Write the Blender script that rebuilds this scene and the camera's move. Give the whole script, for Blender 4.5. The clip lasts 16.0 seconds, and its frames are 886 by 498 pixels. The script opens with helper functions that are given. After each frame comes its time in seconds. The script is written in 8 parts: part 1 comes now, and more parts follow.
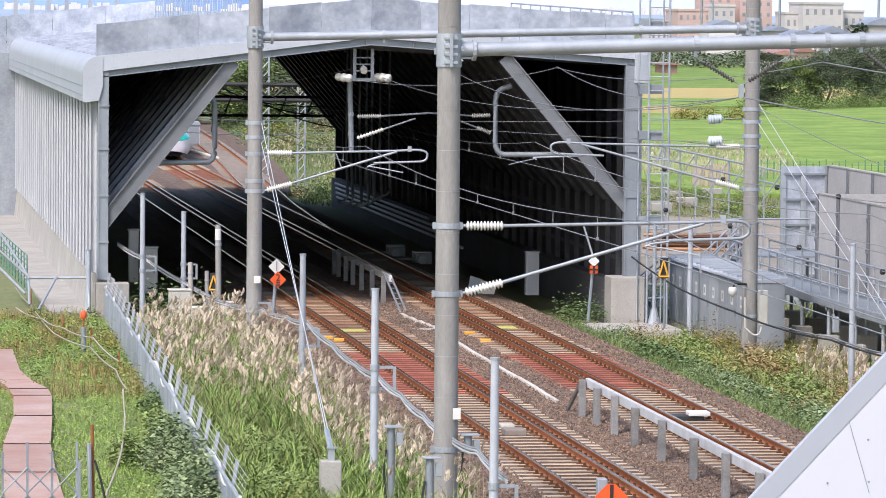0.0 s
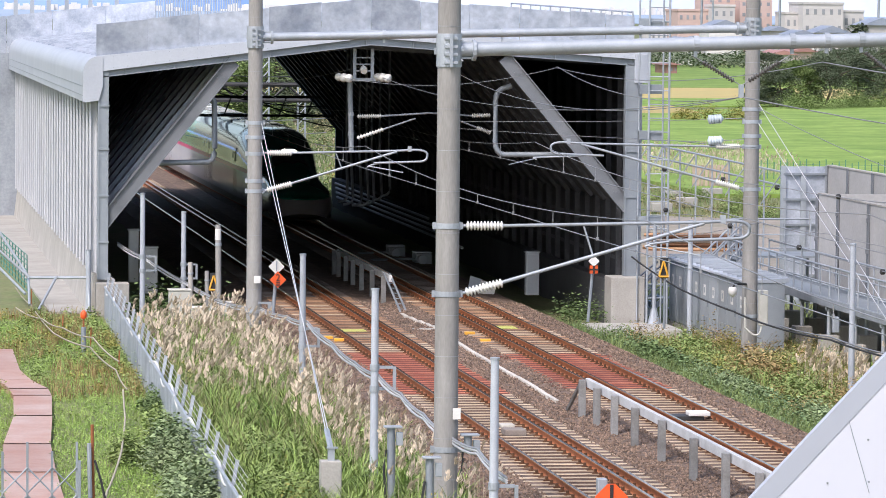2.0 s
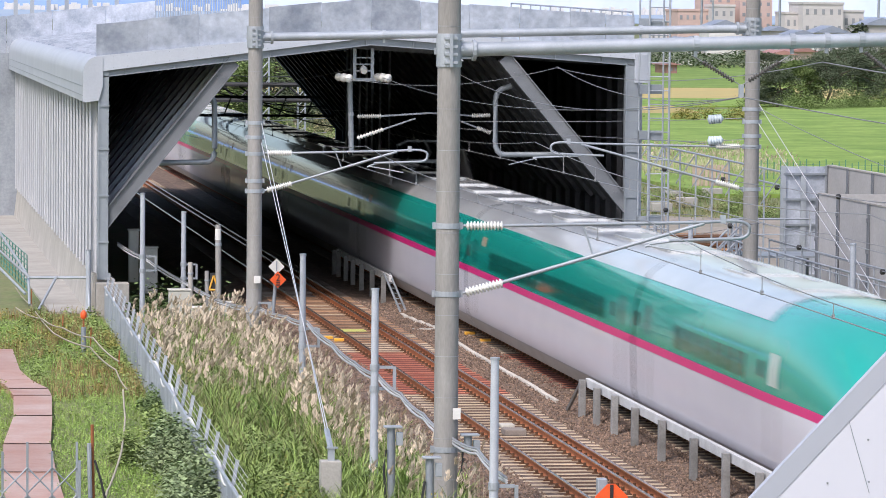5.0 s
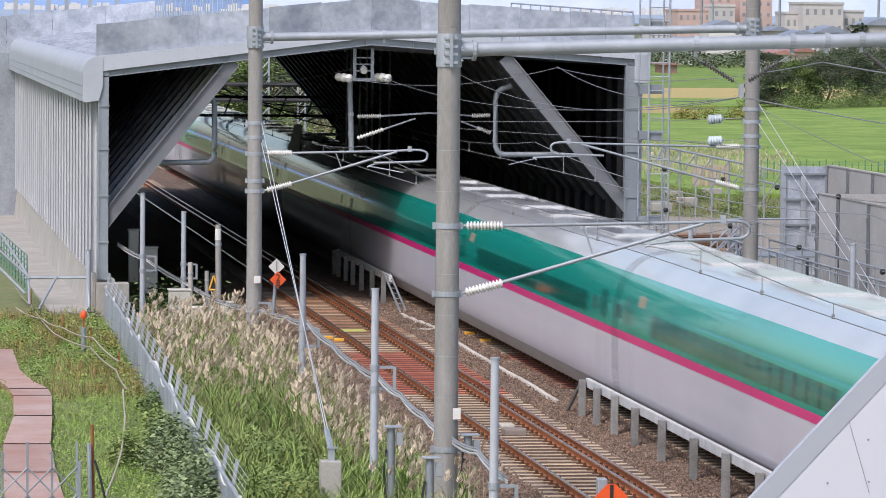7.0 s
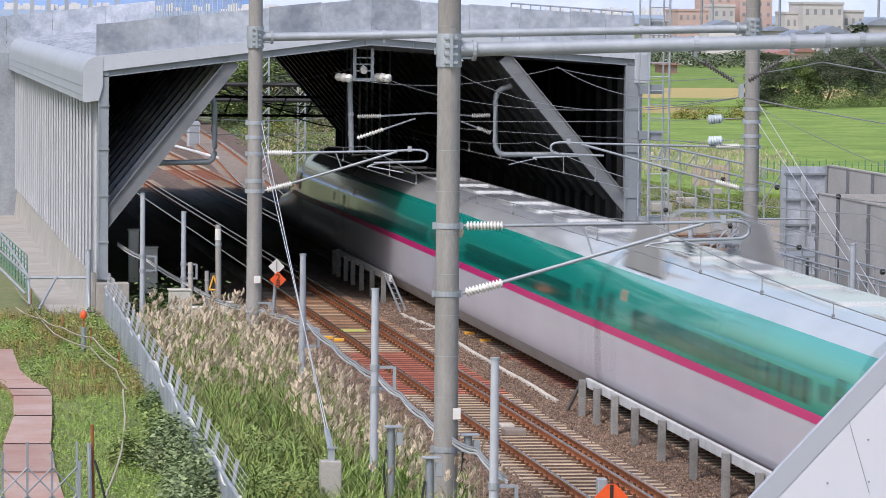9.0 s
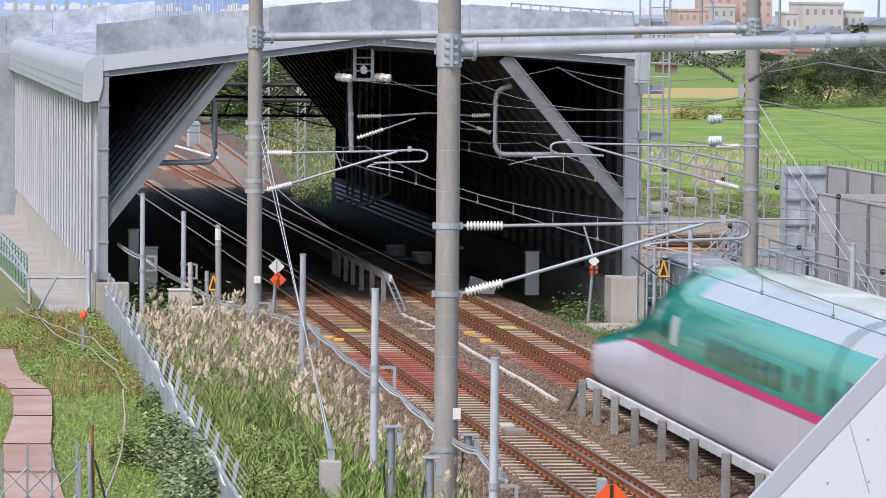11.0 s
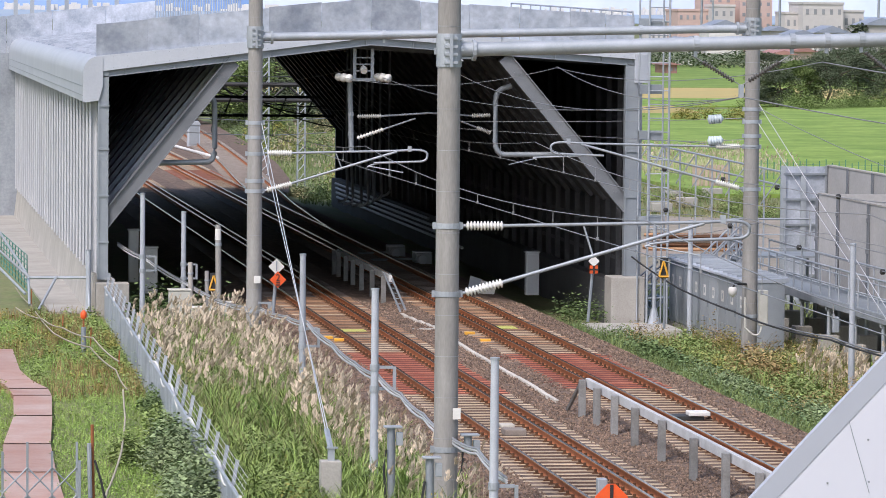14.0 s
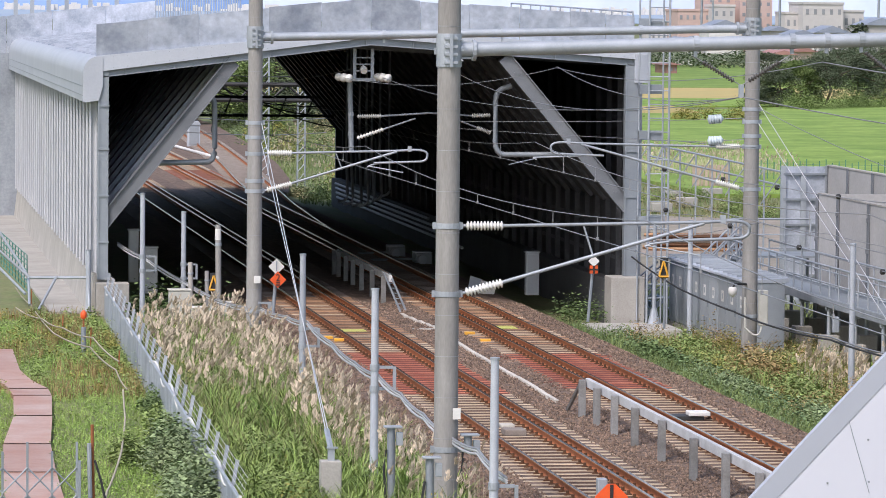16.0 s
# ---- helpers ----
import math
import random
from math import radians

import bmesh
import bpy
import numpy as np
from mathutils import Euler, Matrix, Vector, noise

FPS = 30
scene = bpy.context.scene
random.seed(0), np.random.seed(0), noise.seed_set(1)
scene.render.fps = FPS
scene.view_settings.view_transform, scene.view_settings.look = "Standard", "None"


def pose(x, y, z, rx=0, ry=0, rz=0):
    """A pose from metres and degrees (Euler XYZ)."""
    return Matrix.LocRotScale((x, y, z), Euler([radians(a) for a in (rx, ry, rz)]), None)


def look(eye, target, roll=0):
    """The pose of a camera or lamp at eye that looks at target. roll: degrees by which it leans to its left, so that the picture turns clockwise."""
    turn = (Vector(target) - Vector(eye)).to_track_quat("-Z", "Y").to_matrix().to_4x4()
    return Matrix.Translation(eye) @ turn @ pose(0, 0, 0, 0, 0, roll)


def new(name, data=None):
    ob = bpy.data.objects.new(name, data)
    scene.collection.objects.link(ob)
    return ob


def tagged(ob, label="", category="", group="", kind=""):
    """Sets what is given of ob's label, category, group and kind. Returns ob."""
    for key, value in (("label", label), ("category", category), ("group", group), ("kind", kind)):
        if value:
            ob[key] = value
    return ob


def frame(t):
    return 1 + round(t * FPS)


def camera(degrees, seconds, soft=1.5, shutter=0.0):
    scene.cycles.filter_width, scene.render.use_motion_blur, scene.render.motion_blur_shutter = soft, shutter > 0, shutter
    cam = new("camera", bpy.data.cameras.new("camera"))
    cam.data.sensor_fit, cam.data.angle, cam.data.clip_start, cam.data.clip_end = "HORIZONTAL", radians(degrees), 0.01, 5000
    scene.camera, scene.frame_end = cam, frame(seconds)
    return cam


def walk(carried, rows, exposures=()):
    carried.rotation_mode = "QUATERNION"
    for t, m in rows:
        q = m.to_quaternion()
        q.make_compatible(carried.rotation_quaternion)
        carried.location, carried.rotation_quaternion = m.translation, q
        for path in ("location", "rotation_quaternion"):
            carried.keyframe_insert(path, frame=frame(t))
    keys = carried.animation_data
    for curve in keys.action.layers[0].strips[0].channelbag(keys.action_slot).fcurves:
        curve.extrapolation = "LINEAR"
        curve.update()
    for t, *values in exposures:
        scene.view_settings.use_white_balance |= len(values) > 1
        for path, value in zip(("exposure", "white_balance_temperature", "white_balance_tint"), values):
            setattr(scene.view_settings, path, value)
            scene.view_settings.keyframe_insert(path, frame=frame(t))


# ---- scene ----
FOV = 11.967
cam = camera(FOV, 16.0, soft=0.6, shutter=0.7)
EYE = (-18.43, 0.0, 9.042)
PITCH, YAW = 0.057741, 0.139851
AIM = (EYE[0] + 100 * math.cos(PITCH) * math.sin(YAW), 100 * math.cos(PITCH) * math.cos(YAW), EYE[2] - 100 * math.sin(PITCH))
VIEW = look(EYE, AIM, 0.517)
walk(cam, [(0.0, VIEW), (16.0, VIEW)], [(0.0, 0.56, 6400, 13), (3.4, 0.56, 6400, 13), (4.2, 0.48, 6400, 13), (4.8, 0.42, 6400, 13), (5.8, 0.24, 6400, 13), (6.3, 0.18, 6400, 13), (9.2, 0.18, 6400, 13), (11.3, 0.30, 6400, 13), (16.0, 0.30, 6400, 13)])

# ---- light ----
world = bpy.data.worlds.new("sky")
scene.world = world
world.use_nodes = True
wn = world.node_tree.nodes
sky = wn.new("ShaderNodeTexSky")
sky.sky_type = "NISHITA"
sky.sun_disc = False
sky.sun_elevation = radians(48)
sky.sun_rotation = radians(215)
sky.air_density, sky.dust_density, sky.ozone_density = 1.0, 2.5, 1.0
wn["Background"].inputs["Strength"].default_value = 0.152
world.node_tree.links.new(sky.outputs[0], wn["Background"].inputs["Color"])
sun_data = bpy.data.lights.new("sun", "SUN")
sun_data.energy = 2.3
sun_data.angle = radians(14)
sun_data.color = (1.0, 0.955, 0.945)
sun = new("sun", sun_data)
sun.matrix_world = look((-60, -70, 120), (0, 0, 0))

# ---- materials ----
def mat(name, c1, c2=None, scale=2.0, rough=0.7, metal=0.0, bump=0.15, fine=30.0, grain=0.25, vary=0.12, stretch=(1, 1, 1), spec=0.5):
    m = bpy.data.materials.new(name)
    m.use_nodes = True
    nt = m.node_tree
    n, l = nt.nodes, nt.links
    bsdf = n["Principled BSDF"]
    tc = n.new("ShaderNodeTexCoord")
    mp = n.new("ShaderNodeMapping")
    mp.inputs["Scale"].default_value = stretch
    l.new(tc.outputs["Object"], mp.inputs["Vector"])
    big = n.new("ShaderNodeTexNoise")
    big.inputs["Scale"].default_value = scale
    big.inputs["Detail"].default_value = 5
    big.inputs["Roughness"].default_value = 0.65
    l.new(mp.outputs[0], big.inputs["Vector"])
    small = n.new("ShaderNodeTexNoise")
    small.inputs["Scale"].default_value = fine
    small.inputs["Detail"].default_value = 3
    l.new(mp.outputs[0], small.inputs["Vector"])
    ramp = n.new("ShaderNodeValToRGB")
    ramp.color_ramp.elements[0].position = 0.32
    ramp.color_ramp.elements[1].position = 0.68
    ramp.color_ramp.elements[0].color = (*c1, 1)
    ramp.color_ramp.elements[1].color = (*(c2 or [v * 0.8 for v in c1]), 1)
    l.new(big.outputs["Fac"], ramp.inputs["Fac"])
    info = n.new("ShaderNodeObjectInfo")
    a = n.new("ShaderNodeMath")
    a.operation = "MULTIPLY_ADD"
    l.new(small.outputs["Fac"], a.inputs[0])
    a.inputs[1].default_value = grain * 2
    a.inputs[2].default_value = 1 - grain
    b = n.new("ShaderNodeMath")
    b.operation = "MULTIPLY_ADD"
    l.new(info.outputs["Random"], b.inputs[0])
    b.inputs[1].default_value = vary * 2
    b.inputs[2].default_value = 1 - vary
    c = n.new("ShaderNodeMath")
    c.operation = "MULTIPLY"
    l.new(a.outputs[0], c.inputs[0])
    l.new(b.outputs[0], c.inputs[1])
    mul = n.new("ShaderNodeVectorMath")
    mul.operation = "SCALE"
    l.new(ramp.outputs["Color"], mul.inputs[0])
    l.new(c.outputs[0], mul.inputs["Scale"])
    l.new(mul.outputs[0], bsdf.inputs["Base Color"])
    bsdf.inputs["Roughness"].default_value = rough
    bsdf.inputs["Metallic"].default_value = metal
    bsdf.inputs["Specular IOR Level"].default_value = spec
    if bump:
        bp = n.new("ShaderNodeBump")
        bp.inputs["Strength"].default_value = bump
        bp.inputs["Distance"].default_value = 0.02
        l.new(small.outputs["Fac"], bp.inputs["Height"])
        l.new(bp.outputs[0], bsdf.inputs["Normal"])
    return m


def island(m, low=0.6, high=1.3):
    """Vary the colour from piece to piece of a joined mesh."""
    nt = m.node_tree
    n, l = nt.nodes, nt.links
    geo = n.new("ShaderNodeNewGeometry")
    mr = n.new("ShaderNodeMapRange")
    mr.inputs["To Min"].default_value, mr.inputs["To Max"].default_value = low, high
    l.new(geo.outputs["Random Per Island"], mr.inputs["Value"])
    bsdf = n["Principled BSDF"]
    old = bsdf.inputs["Base Color"].links[0].from_socket
    sc = n.new("ShaderNodeVectorMath")
    sc.operation = "SCALE"
    l.new(old, sc.inputs[0])
    l.new(mr.outputs[0], sc.inputs["Scale"])
    l.new(sc.outputs[0], bsdf.inputs["Base Color"])
    return m


def leafy(m, amount=0.25):
    bsdf = m.node_tree.nodes["Principled BSDF"]
    bsdf.inputs["Subsurface Weight"].default_value = 0.0
    bsdf.inputs["Transmission Weight"].default_value = 0.0
    bsdf.inputs["Sheen Weight"].default_value = amount
    return m


def glow(name, color, strength):
    m = bpy.data.materials.new(name)
    m.use_nodes = True
    b = m.node_tree.nodes["Principled BSDF"]
    b.inputs["Base Color"].default_value = (*color, 1)
    b.inputs["Emission Color"].default_value = (*color, 1)
    b.inputs["Emission Strength"].default_value = strength
    return m


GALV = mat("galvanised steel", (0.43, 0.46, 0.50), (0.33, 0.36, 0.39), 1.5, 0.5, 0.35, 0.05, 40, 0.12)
GALV_DULL = mat("weathered galvanised sheet", (0.52, 0.55, 0.615), (0.29, 0.325, 0.385), 1.5, 0.5, 0.25, 0.08, 14, 0.22)
PARAPET = mat("stained parapet sheet", (0.50, 0.535, 0.60), (0.25, 0.285, 0.35), 1.1, 0.45, 0.25, 0.08, 6, 0.25, 0.2)
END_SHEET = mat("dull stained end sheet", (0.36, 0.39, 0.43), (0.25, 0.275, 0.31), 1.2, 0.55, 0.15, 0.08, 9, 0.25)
POST = mat("galvanised post", (0.47, 0.50, 0.55), (0.37, 0.40, 0.44), 1.5, 0.5, 0.08, 0.05, 40, 0.14)
POST_GREY = mat("dull grey barrier post", (0.30, 0.30, 0.295), (0.20, 0.195, 0.185), 3.0, 0.7, 0.1, 0.15, 30, 0.25)
COVER = mat("bleached cable cover", (0.66, 0.62, 0.55), (0.52, 0.48, 0.42), 1.5, 0.85, 0, 0.1, 20, 0.15)
FRAME = mat("grey painted steel", (0.33, 0.36, 0.39), (0.26, 0.29, 0.32), 0.8, 0.5, 0.3, 0.05, 30, 0.12)
BRACE = mat("dull grey steel brace", (0.215, 0.225, 0.24), (0.165, 0.175, 0.19), 0.8, 0.55, 0.15, 0.05, 30, 0.15)
SLEEPER_DARK = mat("dark sleeper, also used for roof shade", (0.36, 0.31, 0.27), (0.24, 0.2, 0.17), 1.6, 0.9, 0, 0.2, 35, 0.25, 0.2)
FASCIA = mat("pale grey coated sheet", (0.52, 0.55, 0.60), (0.46, 0.49, 0.54), 0.5, 0.5, 0.1, 0.04, 20, 0.08)
CLAD = mat("pale corrugated cladding", (0.56, 0.57, 0.59), (0.45, 0.46, 0.49), 0.35, 0.55, 0.1, 0.05, 12, 0.1)
# the shelter's inner shade is put into the dark colours of these three
LINING = mat("galvanised lining darkened for shade", (0.15, 0.157, 0.172), (0.095, 0.10, 0.11), 0.5, 0.6, 0.1, 0.1, 15, 0.25)
SHADED_DARK = mat("wall sheet darkened for deep shade", (0.088, 0.091, 0.10), (0.055, 0.058, 0.064), 0.5, 0.65, 0.1, 0.1, 15, 0.3)
SHADED_SHEET = mat("inner sheet darkened for shade", (0.12, 0.125, 0.137), (0.08, 0.083, 0.09), 0.5, 0.75, 0.1, 0.1, 15, 0.25)
CONC = mat("concrete", (0.44, 0.42, 0.385), (0.33, 0.31, 0.28), 0.9, 0.85, 0, 0.25, 25, 0.2)
CONC_OLD = mat("aged concrete pole", (0.33, 0.32, 0.305), (0.225, 0.215, 0.20), 1.4, 0.85, 0, 0.25, 22, 0.2, stretch=(2.2, 2.2, 0.35))
CONC_WALL = mat("concrete wall panel", (0.47, 0.46, 0.45), (0.38, 0.37, 0.36), 0.5, 0.85, 0, 0.2, 10, 0.15)
BALLAST = mat("ballast stone", (0.215, 0.15, 0.112), (0.08, 0.054, 0.04), 3.5, 0.95, 0, 1.0, 17, 0.75)
STONE = island(mat("loose ballast stone", (0.295, 0.208, 0.153), (0.185, 0.125, 0.09), 2.0, 0.95, 0, 0.3, 30, 0.3), 0.4, 1.5)
RUST = mat("rusty rail steel", (0.40, 0.15, 0.058), (0.26, 0.088, 0.034), 4.0, 0.8, 0.1, 0.25, 40, 0.3)
RAILTOP = mat("worn rail head", (0.62, 0.50, 0.42), (0.40, 0.25, 0.17), 5.0, 0.2, 0.8, 0.05, 60, 0.15)
SLEEPER = mat("concrete sleeper", (0.55, 0.45, 0.33), (0.36, 0.25, 0.155), 1.6, 0.9, 0, 0.2, 35, 0.25, 0.2)
RUST_STONE = mat("rust dusted ballast", (0.135, 0.075, 0.045), (0.06, 0.032, 0.02), 4.0, 0.95, 0, 1.0, 17, 0.6)
RED_STONE = mat("red stained ballast", (0.20, 0.045, 0.028), (0.09, 0.02, 0.013), 4.0, 0.95, 0, 1.0, 17, 0.6)
SLEEPER_BROWN = mat("rust dusted sleeper", (0.46, 0.28, 0.165), (0.31, 0.165, 0.085), 1.8, 0.9, 0, 0.2, 35, 0.25, 0.25)
SLEEPER_RED = mat("rust stained sleeper", (0.46, 0.19, 0.115), (0.27, 0.07, 0.04), 1.8, 0.9, 0, 0.2, 35, 0.3, 0.3)
BOLT = mat("rusted clip iron", (0.09, 0.048, 0.028), (0.17, 0.08, 0.038), 9.0, 0.85, 0.2, 0.2, 40, 0.2)
WHITE = mat("white paint", (0.76, 0.75, 0.73), (0.66, 0.64, 0.6), 2.0, 0.6, 0, 0.1, 30, 0.12)
PLANK = mat("pale painted top rail", (0.66, 0.67, 0.68), (0.5, 0.5, 0.5), 1.5, 0.6, 0, 0.1, 20, 0.2)
PORC = mat("white porcelain", (0.78, 0.77, 0.74), (0.7, 0.69, 0.65), 8.0, 0.25, 0, 0.0, 30, 0.05)
PORC_BLUE = mat("pale blue grey porcelain", (0.56, 0.63, 0.67), (0.48, 0.55, 0.60), 8.0, 0.35, 0, 0.0, 30, 0.05)
PORC_DARK = mat("dark glazed porcelain", (0.10, 0.09, 0.085), (0.06, 0.055, 0.05), 8.0, 0.3, 0, 0.0, 30, 0.05)
WIRE = mat("weathered aluminium wire", (0.36, 0.37, 0.38), (0.28, 0.28, 0.29), 2.0, 0.5, 0.5, 0.0, 30, 0.1)
WIRE_PALE = mat("bright guy wire", (0.62, 0.63, 0.64), (0.55, 0.55, 0.56), 2.0, 0.5, 0.3, 0.0, 30, 0.1)
BLACK = mat("black rubber", (0.025, 0.025, 0.026), (0.04, 0.04, 0.04), 4.0, 0.6, 0, 0.05, 30, 0.2)
CABINET = mat("grey equipment enamel", (0.36, 0.39, 0.42), (0.31, 0.335, 0.36), 1.0, 0.45, 0.1, 0.03, 30, 0.08)
BEIGE = mat("beige box enamel", (0.55, 0.54, 0.49), (0.47, 0.46, 0.41), 2.0, 0.5, 0, 0.03, 30, 0.08)
ORANGE = mat("orange sign enamel", (0.86, 0.13, 0.03), (0.78, 0.10, 0.02), 3.0, 0.45, 0, 0.0, 30, 0.05)
YELLOW = mat("yellow paint", (0.80, 0.42, 0.05), (0.72, 0.36, 0.04), 3.0, 0.6, 0, 0.0, 30, 0.1)
LIME = mat("lime yellow paint", (0.62, 0.66, 0.16), (0.45, 0.42, 0.14), 6.0, 0.8, 0, 0.1, 30, 0.3)
SIGN_INK = mat("black sign ink", (0.03, 0.02, 0.02), (0.04, 0.03, 0.03), 3.0, 0.6, 0, 0.0, 30, 0.05)
SOIL = mat("grass and soil", (0.125, 0.165, 0.055), (0.18, 0.175, 0.085), 0.6, 0.95, 0, 0.15, 5, 0.4)
# the paler second tone stands for sky reflected in wet paving
PAVE = mat("red brown paving", (0.43, 0.19, 0.11), (0.55, 0.40, 0.33), 0.5, 0.4, 0, 0.15, 12, 0.18)
FIELD = mat("bright green crop", (0.115, 0.205, 0.024), (0.25, 0.345, 0.07), 0.22, 0.95, 0, 0.3, 1.6, 0.4)
RICE = mat("ripe rice", (0.47, 0.35, 0.13), (0.40, 0.33, 0.13), 0.06, 0.95, 0, 0.15, 0.7, 0.15)
DIRT = mat("bare gravel yard", (0.34, 0.285, 0.245), (0.24, 0.22, 0.16), 0.15, 0.95, 0, 0.5, 2, 0.3)
SEA = mat("pale sea water", (0.29, 0.36, 0.45), (0.33, 0.40, 0.48), 0.004, 1.0, 0, 0.0, 0.02, 0.05, spec=0.0)
# distance haze is put into the colours of both hill backdrops
HILL = mat("hazy blue hills", (0.16, 0.28, 0.52), (0.27, 0.38, 0.60), 0.003, 1.0, 0, 0.0, 0.02, 0.1)
HILL_PALE = mat("hazy pale hills", (0.42, 0.49, 0.64), (0.54, 0.59, 0.71), 0.006, 1.0, 0, 0.0, 0.02, 0.1)
GREEN = mat("emerald train paint", (0.012, 0.37, 0.30), (0.012, 0.35, 0.285), 0.4, 0.1, 0.0, 0.0, 8, 0.04, 0.0)
TWHITE = mat("white train paint", (0.62, 0.61, 0.67), (0.57, 0.56, 0.62), 0.5, 0.42, 0, 0.0, 5, 0.05, 0.0)
SALMON = mat("salmon emblem paint", (0.70, 0.30, 0.20), (0.66, 0.28, 0.19), 0.5, 0.4, 0, 0.0, 5, 0.03, 0.0)
PINK = mat("magenta train band", (0.72, 0.03, 0.22), (0.70, 0.03, 0.21), 0.5, 0.3, 0, 0.0, 5, 0.03, 0.0)
# roof grey is lightened to stand in for sky sheen on the shoulders
TROOF = mat("grey train roof lightened for sheen", (0.66, 0.665, 0.66), (0.54, 0.545, 0.54), 0.5, 0.3, 0.1, 0.02, 5, 0.12, 0.0)
TGREY = mat("grey train fittings", (0.33, 0.325, 0.32), (0.27, 0.265, 0.26), 1.0, 0.5, 0.1, 0.0, 5, 0.1, 0.0)
SKIRT = mat("dusty train skirt", (0.42, 0.40, 0.38), (0.33, 0.30, 0.27), 0.8, 0.6, 0, 0.0, 5, 0.15, 0.0)
GLASS = mat("dark tinted glass", (0.012, 0.03, 0.032), (0.02, 0.04, 0.04), 1.0, 0.06, 0, 0.0, 5, 0.05, 0.0, spec=0.8)
for paint, coat in ((GREEN, 0.4), (TWHITE, 0.3), (TROOF, 0.9)):
    paint.node_tree.nodes["Principled BSDF"].inputs["Coat Weight"].default_value = coat
    paint.node_tree.nodes["Principled BSDF"].inputs["Coat IOR"].default_value = 1.5
    paint.node_tree.nodes["Principled BSDF"].inputs["Coat Roughness"].default_value = 0.05
# the sky's reflection is put into this lighter grey glass colour
SCREEN = mat("windscreen greyed for reflected sky", (0.15, 0.165, 0.20), (0.19, 0.20, 0.235), 1.0, 0.08, 0, 0.0, 5, 0.05, 0.0, spec=0.9)
TRAIN_PANE = mat("green tinted train window", (0.008, 0.06, 0.052), (0.01, 0.075, 0.065), 1.0, 0.06, 0, 0.0, 5, 0.05, 0.0, spec=0.6)
LAMP = glow("lit headlight", (1.0, 0.97, 0.86), 14.0)
TRIM = mat("grey edge trim", (0.42, 0.44, 0.50), (0.40, 0.42, 0.48), 0.5, 0.5, 0, 0.02, 3, 0.04)
BRIDGE = mat("white bridge cladding", (0.60, 0.605, 0.675), (0.575, 0.58, 0.65), 0.5, 0.5, 0, 0.02, 3, 0.03)

# ---- builders ----
ORG = {}


def thing(name, loc, label, category, group="", kind=""):
    ob = new(name)
    ob.location = loc
    ob.empty_display_size = 0.2
    ORG[ob.name] = Vector(loc)
    return tagged(ob, label, category, group, kind)


def mesh_of(name, bm, material, shift=(0, 0, 0), smooth=False):
    me = bpy.data.meshes.new(name)
    bmesh.ops.translate(bm, verts=bm.verts, vec=Vector(shift))
    bm.normal_update()
    bm.to_mesh(me)
    bm.free()
    me.materials.append(material)
    if smooth:
        me.polygons.foreach_set("use_smooth", [p.loop_total <= 4 for p in me.polygons])
    return me


def part(name, bm, material, parent, label="", smooth=False):
    """One mesh object under a thing or a part; the shape is given in world coordinates."""
    org = ORG[parent.name]
    ob = new(name, mesh_of(name, bm, material, -org, smooth))
    ob.parent = parent
    ORG[ob.name] = org
    return tagged(ob, label)


def solid(name, bm, material, label="", category="", group="", kind="", smooth=False, at=None):
    """One mesh object of its own."""
    loc = Vector(at) if at else Vector((0, 0, 0))
    ob = new(name, mesh_of(name, bm, material, -loc, smooth))
    ob.location = loc
    ORG[ob.name] = loc
    return tagged(ob, label, category, group, kind)


def raw(name, verts, faces, material, label, category, kind="stuff", parent=None, smooth=False):
    me = bpy.data.meshes.new(name)
    me.from_pydata(verts, [], faces)
    me.materials.append(material)
    if smooth:
        me.polygons.foreach_set("use_smooth", [True] * len(me.polygons))
    ob = new(name, me)
    if parent:
        ob.parent = parent
        ob.location = -ORG[parent.name]
    return tagged(ob, label, category, "", kind)


def B():
    return bmesh.new()


def box(bm, x0, x1, y0, y1, z0, z1, bevel=0.0):
    v = [bm.verts.new(p) for p in ((x0, y0, z0), (x1, y0, z0), (x1, y1, z0), (x0, y1, z0), (x0, y0, z1), (x1, y0, z1), (x1, y1, z1), (x0, y1, z1))]
    fs = [bm.faces.new([v[i] for i in f]) for f in ((3, 2, 1, 0), (4, 5, 6, 7), (0, 1, 5, 4), (1, 2, 6, 5), (2, 3, 7, 6), (3, 0, 4, 7))]
    if bevel:
        es = list({e for f in fs for e in f.edges})
        bmesh.ops.bevel(bm, geom=es, offset=bevel, segments=2, affect="EDGES", profile=0.5)
    return bm


def prism(bm, poly, y0, y1, cap=True):
    """A section in x and z drawn out along y."""
    a = [bm.verts.new((x, y0, z)) for x, z in poly]
    b = [bm.verts.new((x, y1, z)) for x, z in poly]
    k = len(poly)
    for i in range(k):
        j = (i + 1) % k
        bm.faces.new((a[i], a[j], b[j], b[i]))
    if cap:
        bm.faces.new(a[::-1])
        bm.faces.new(b)
    bmesh.ops.recalc_face_normals(bm, faces=bm.faces)
    return bm


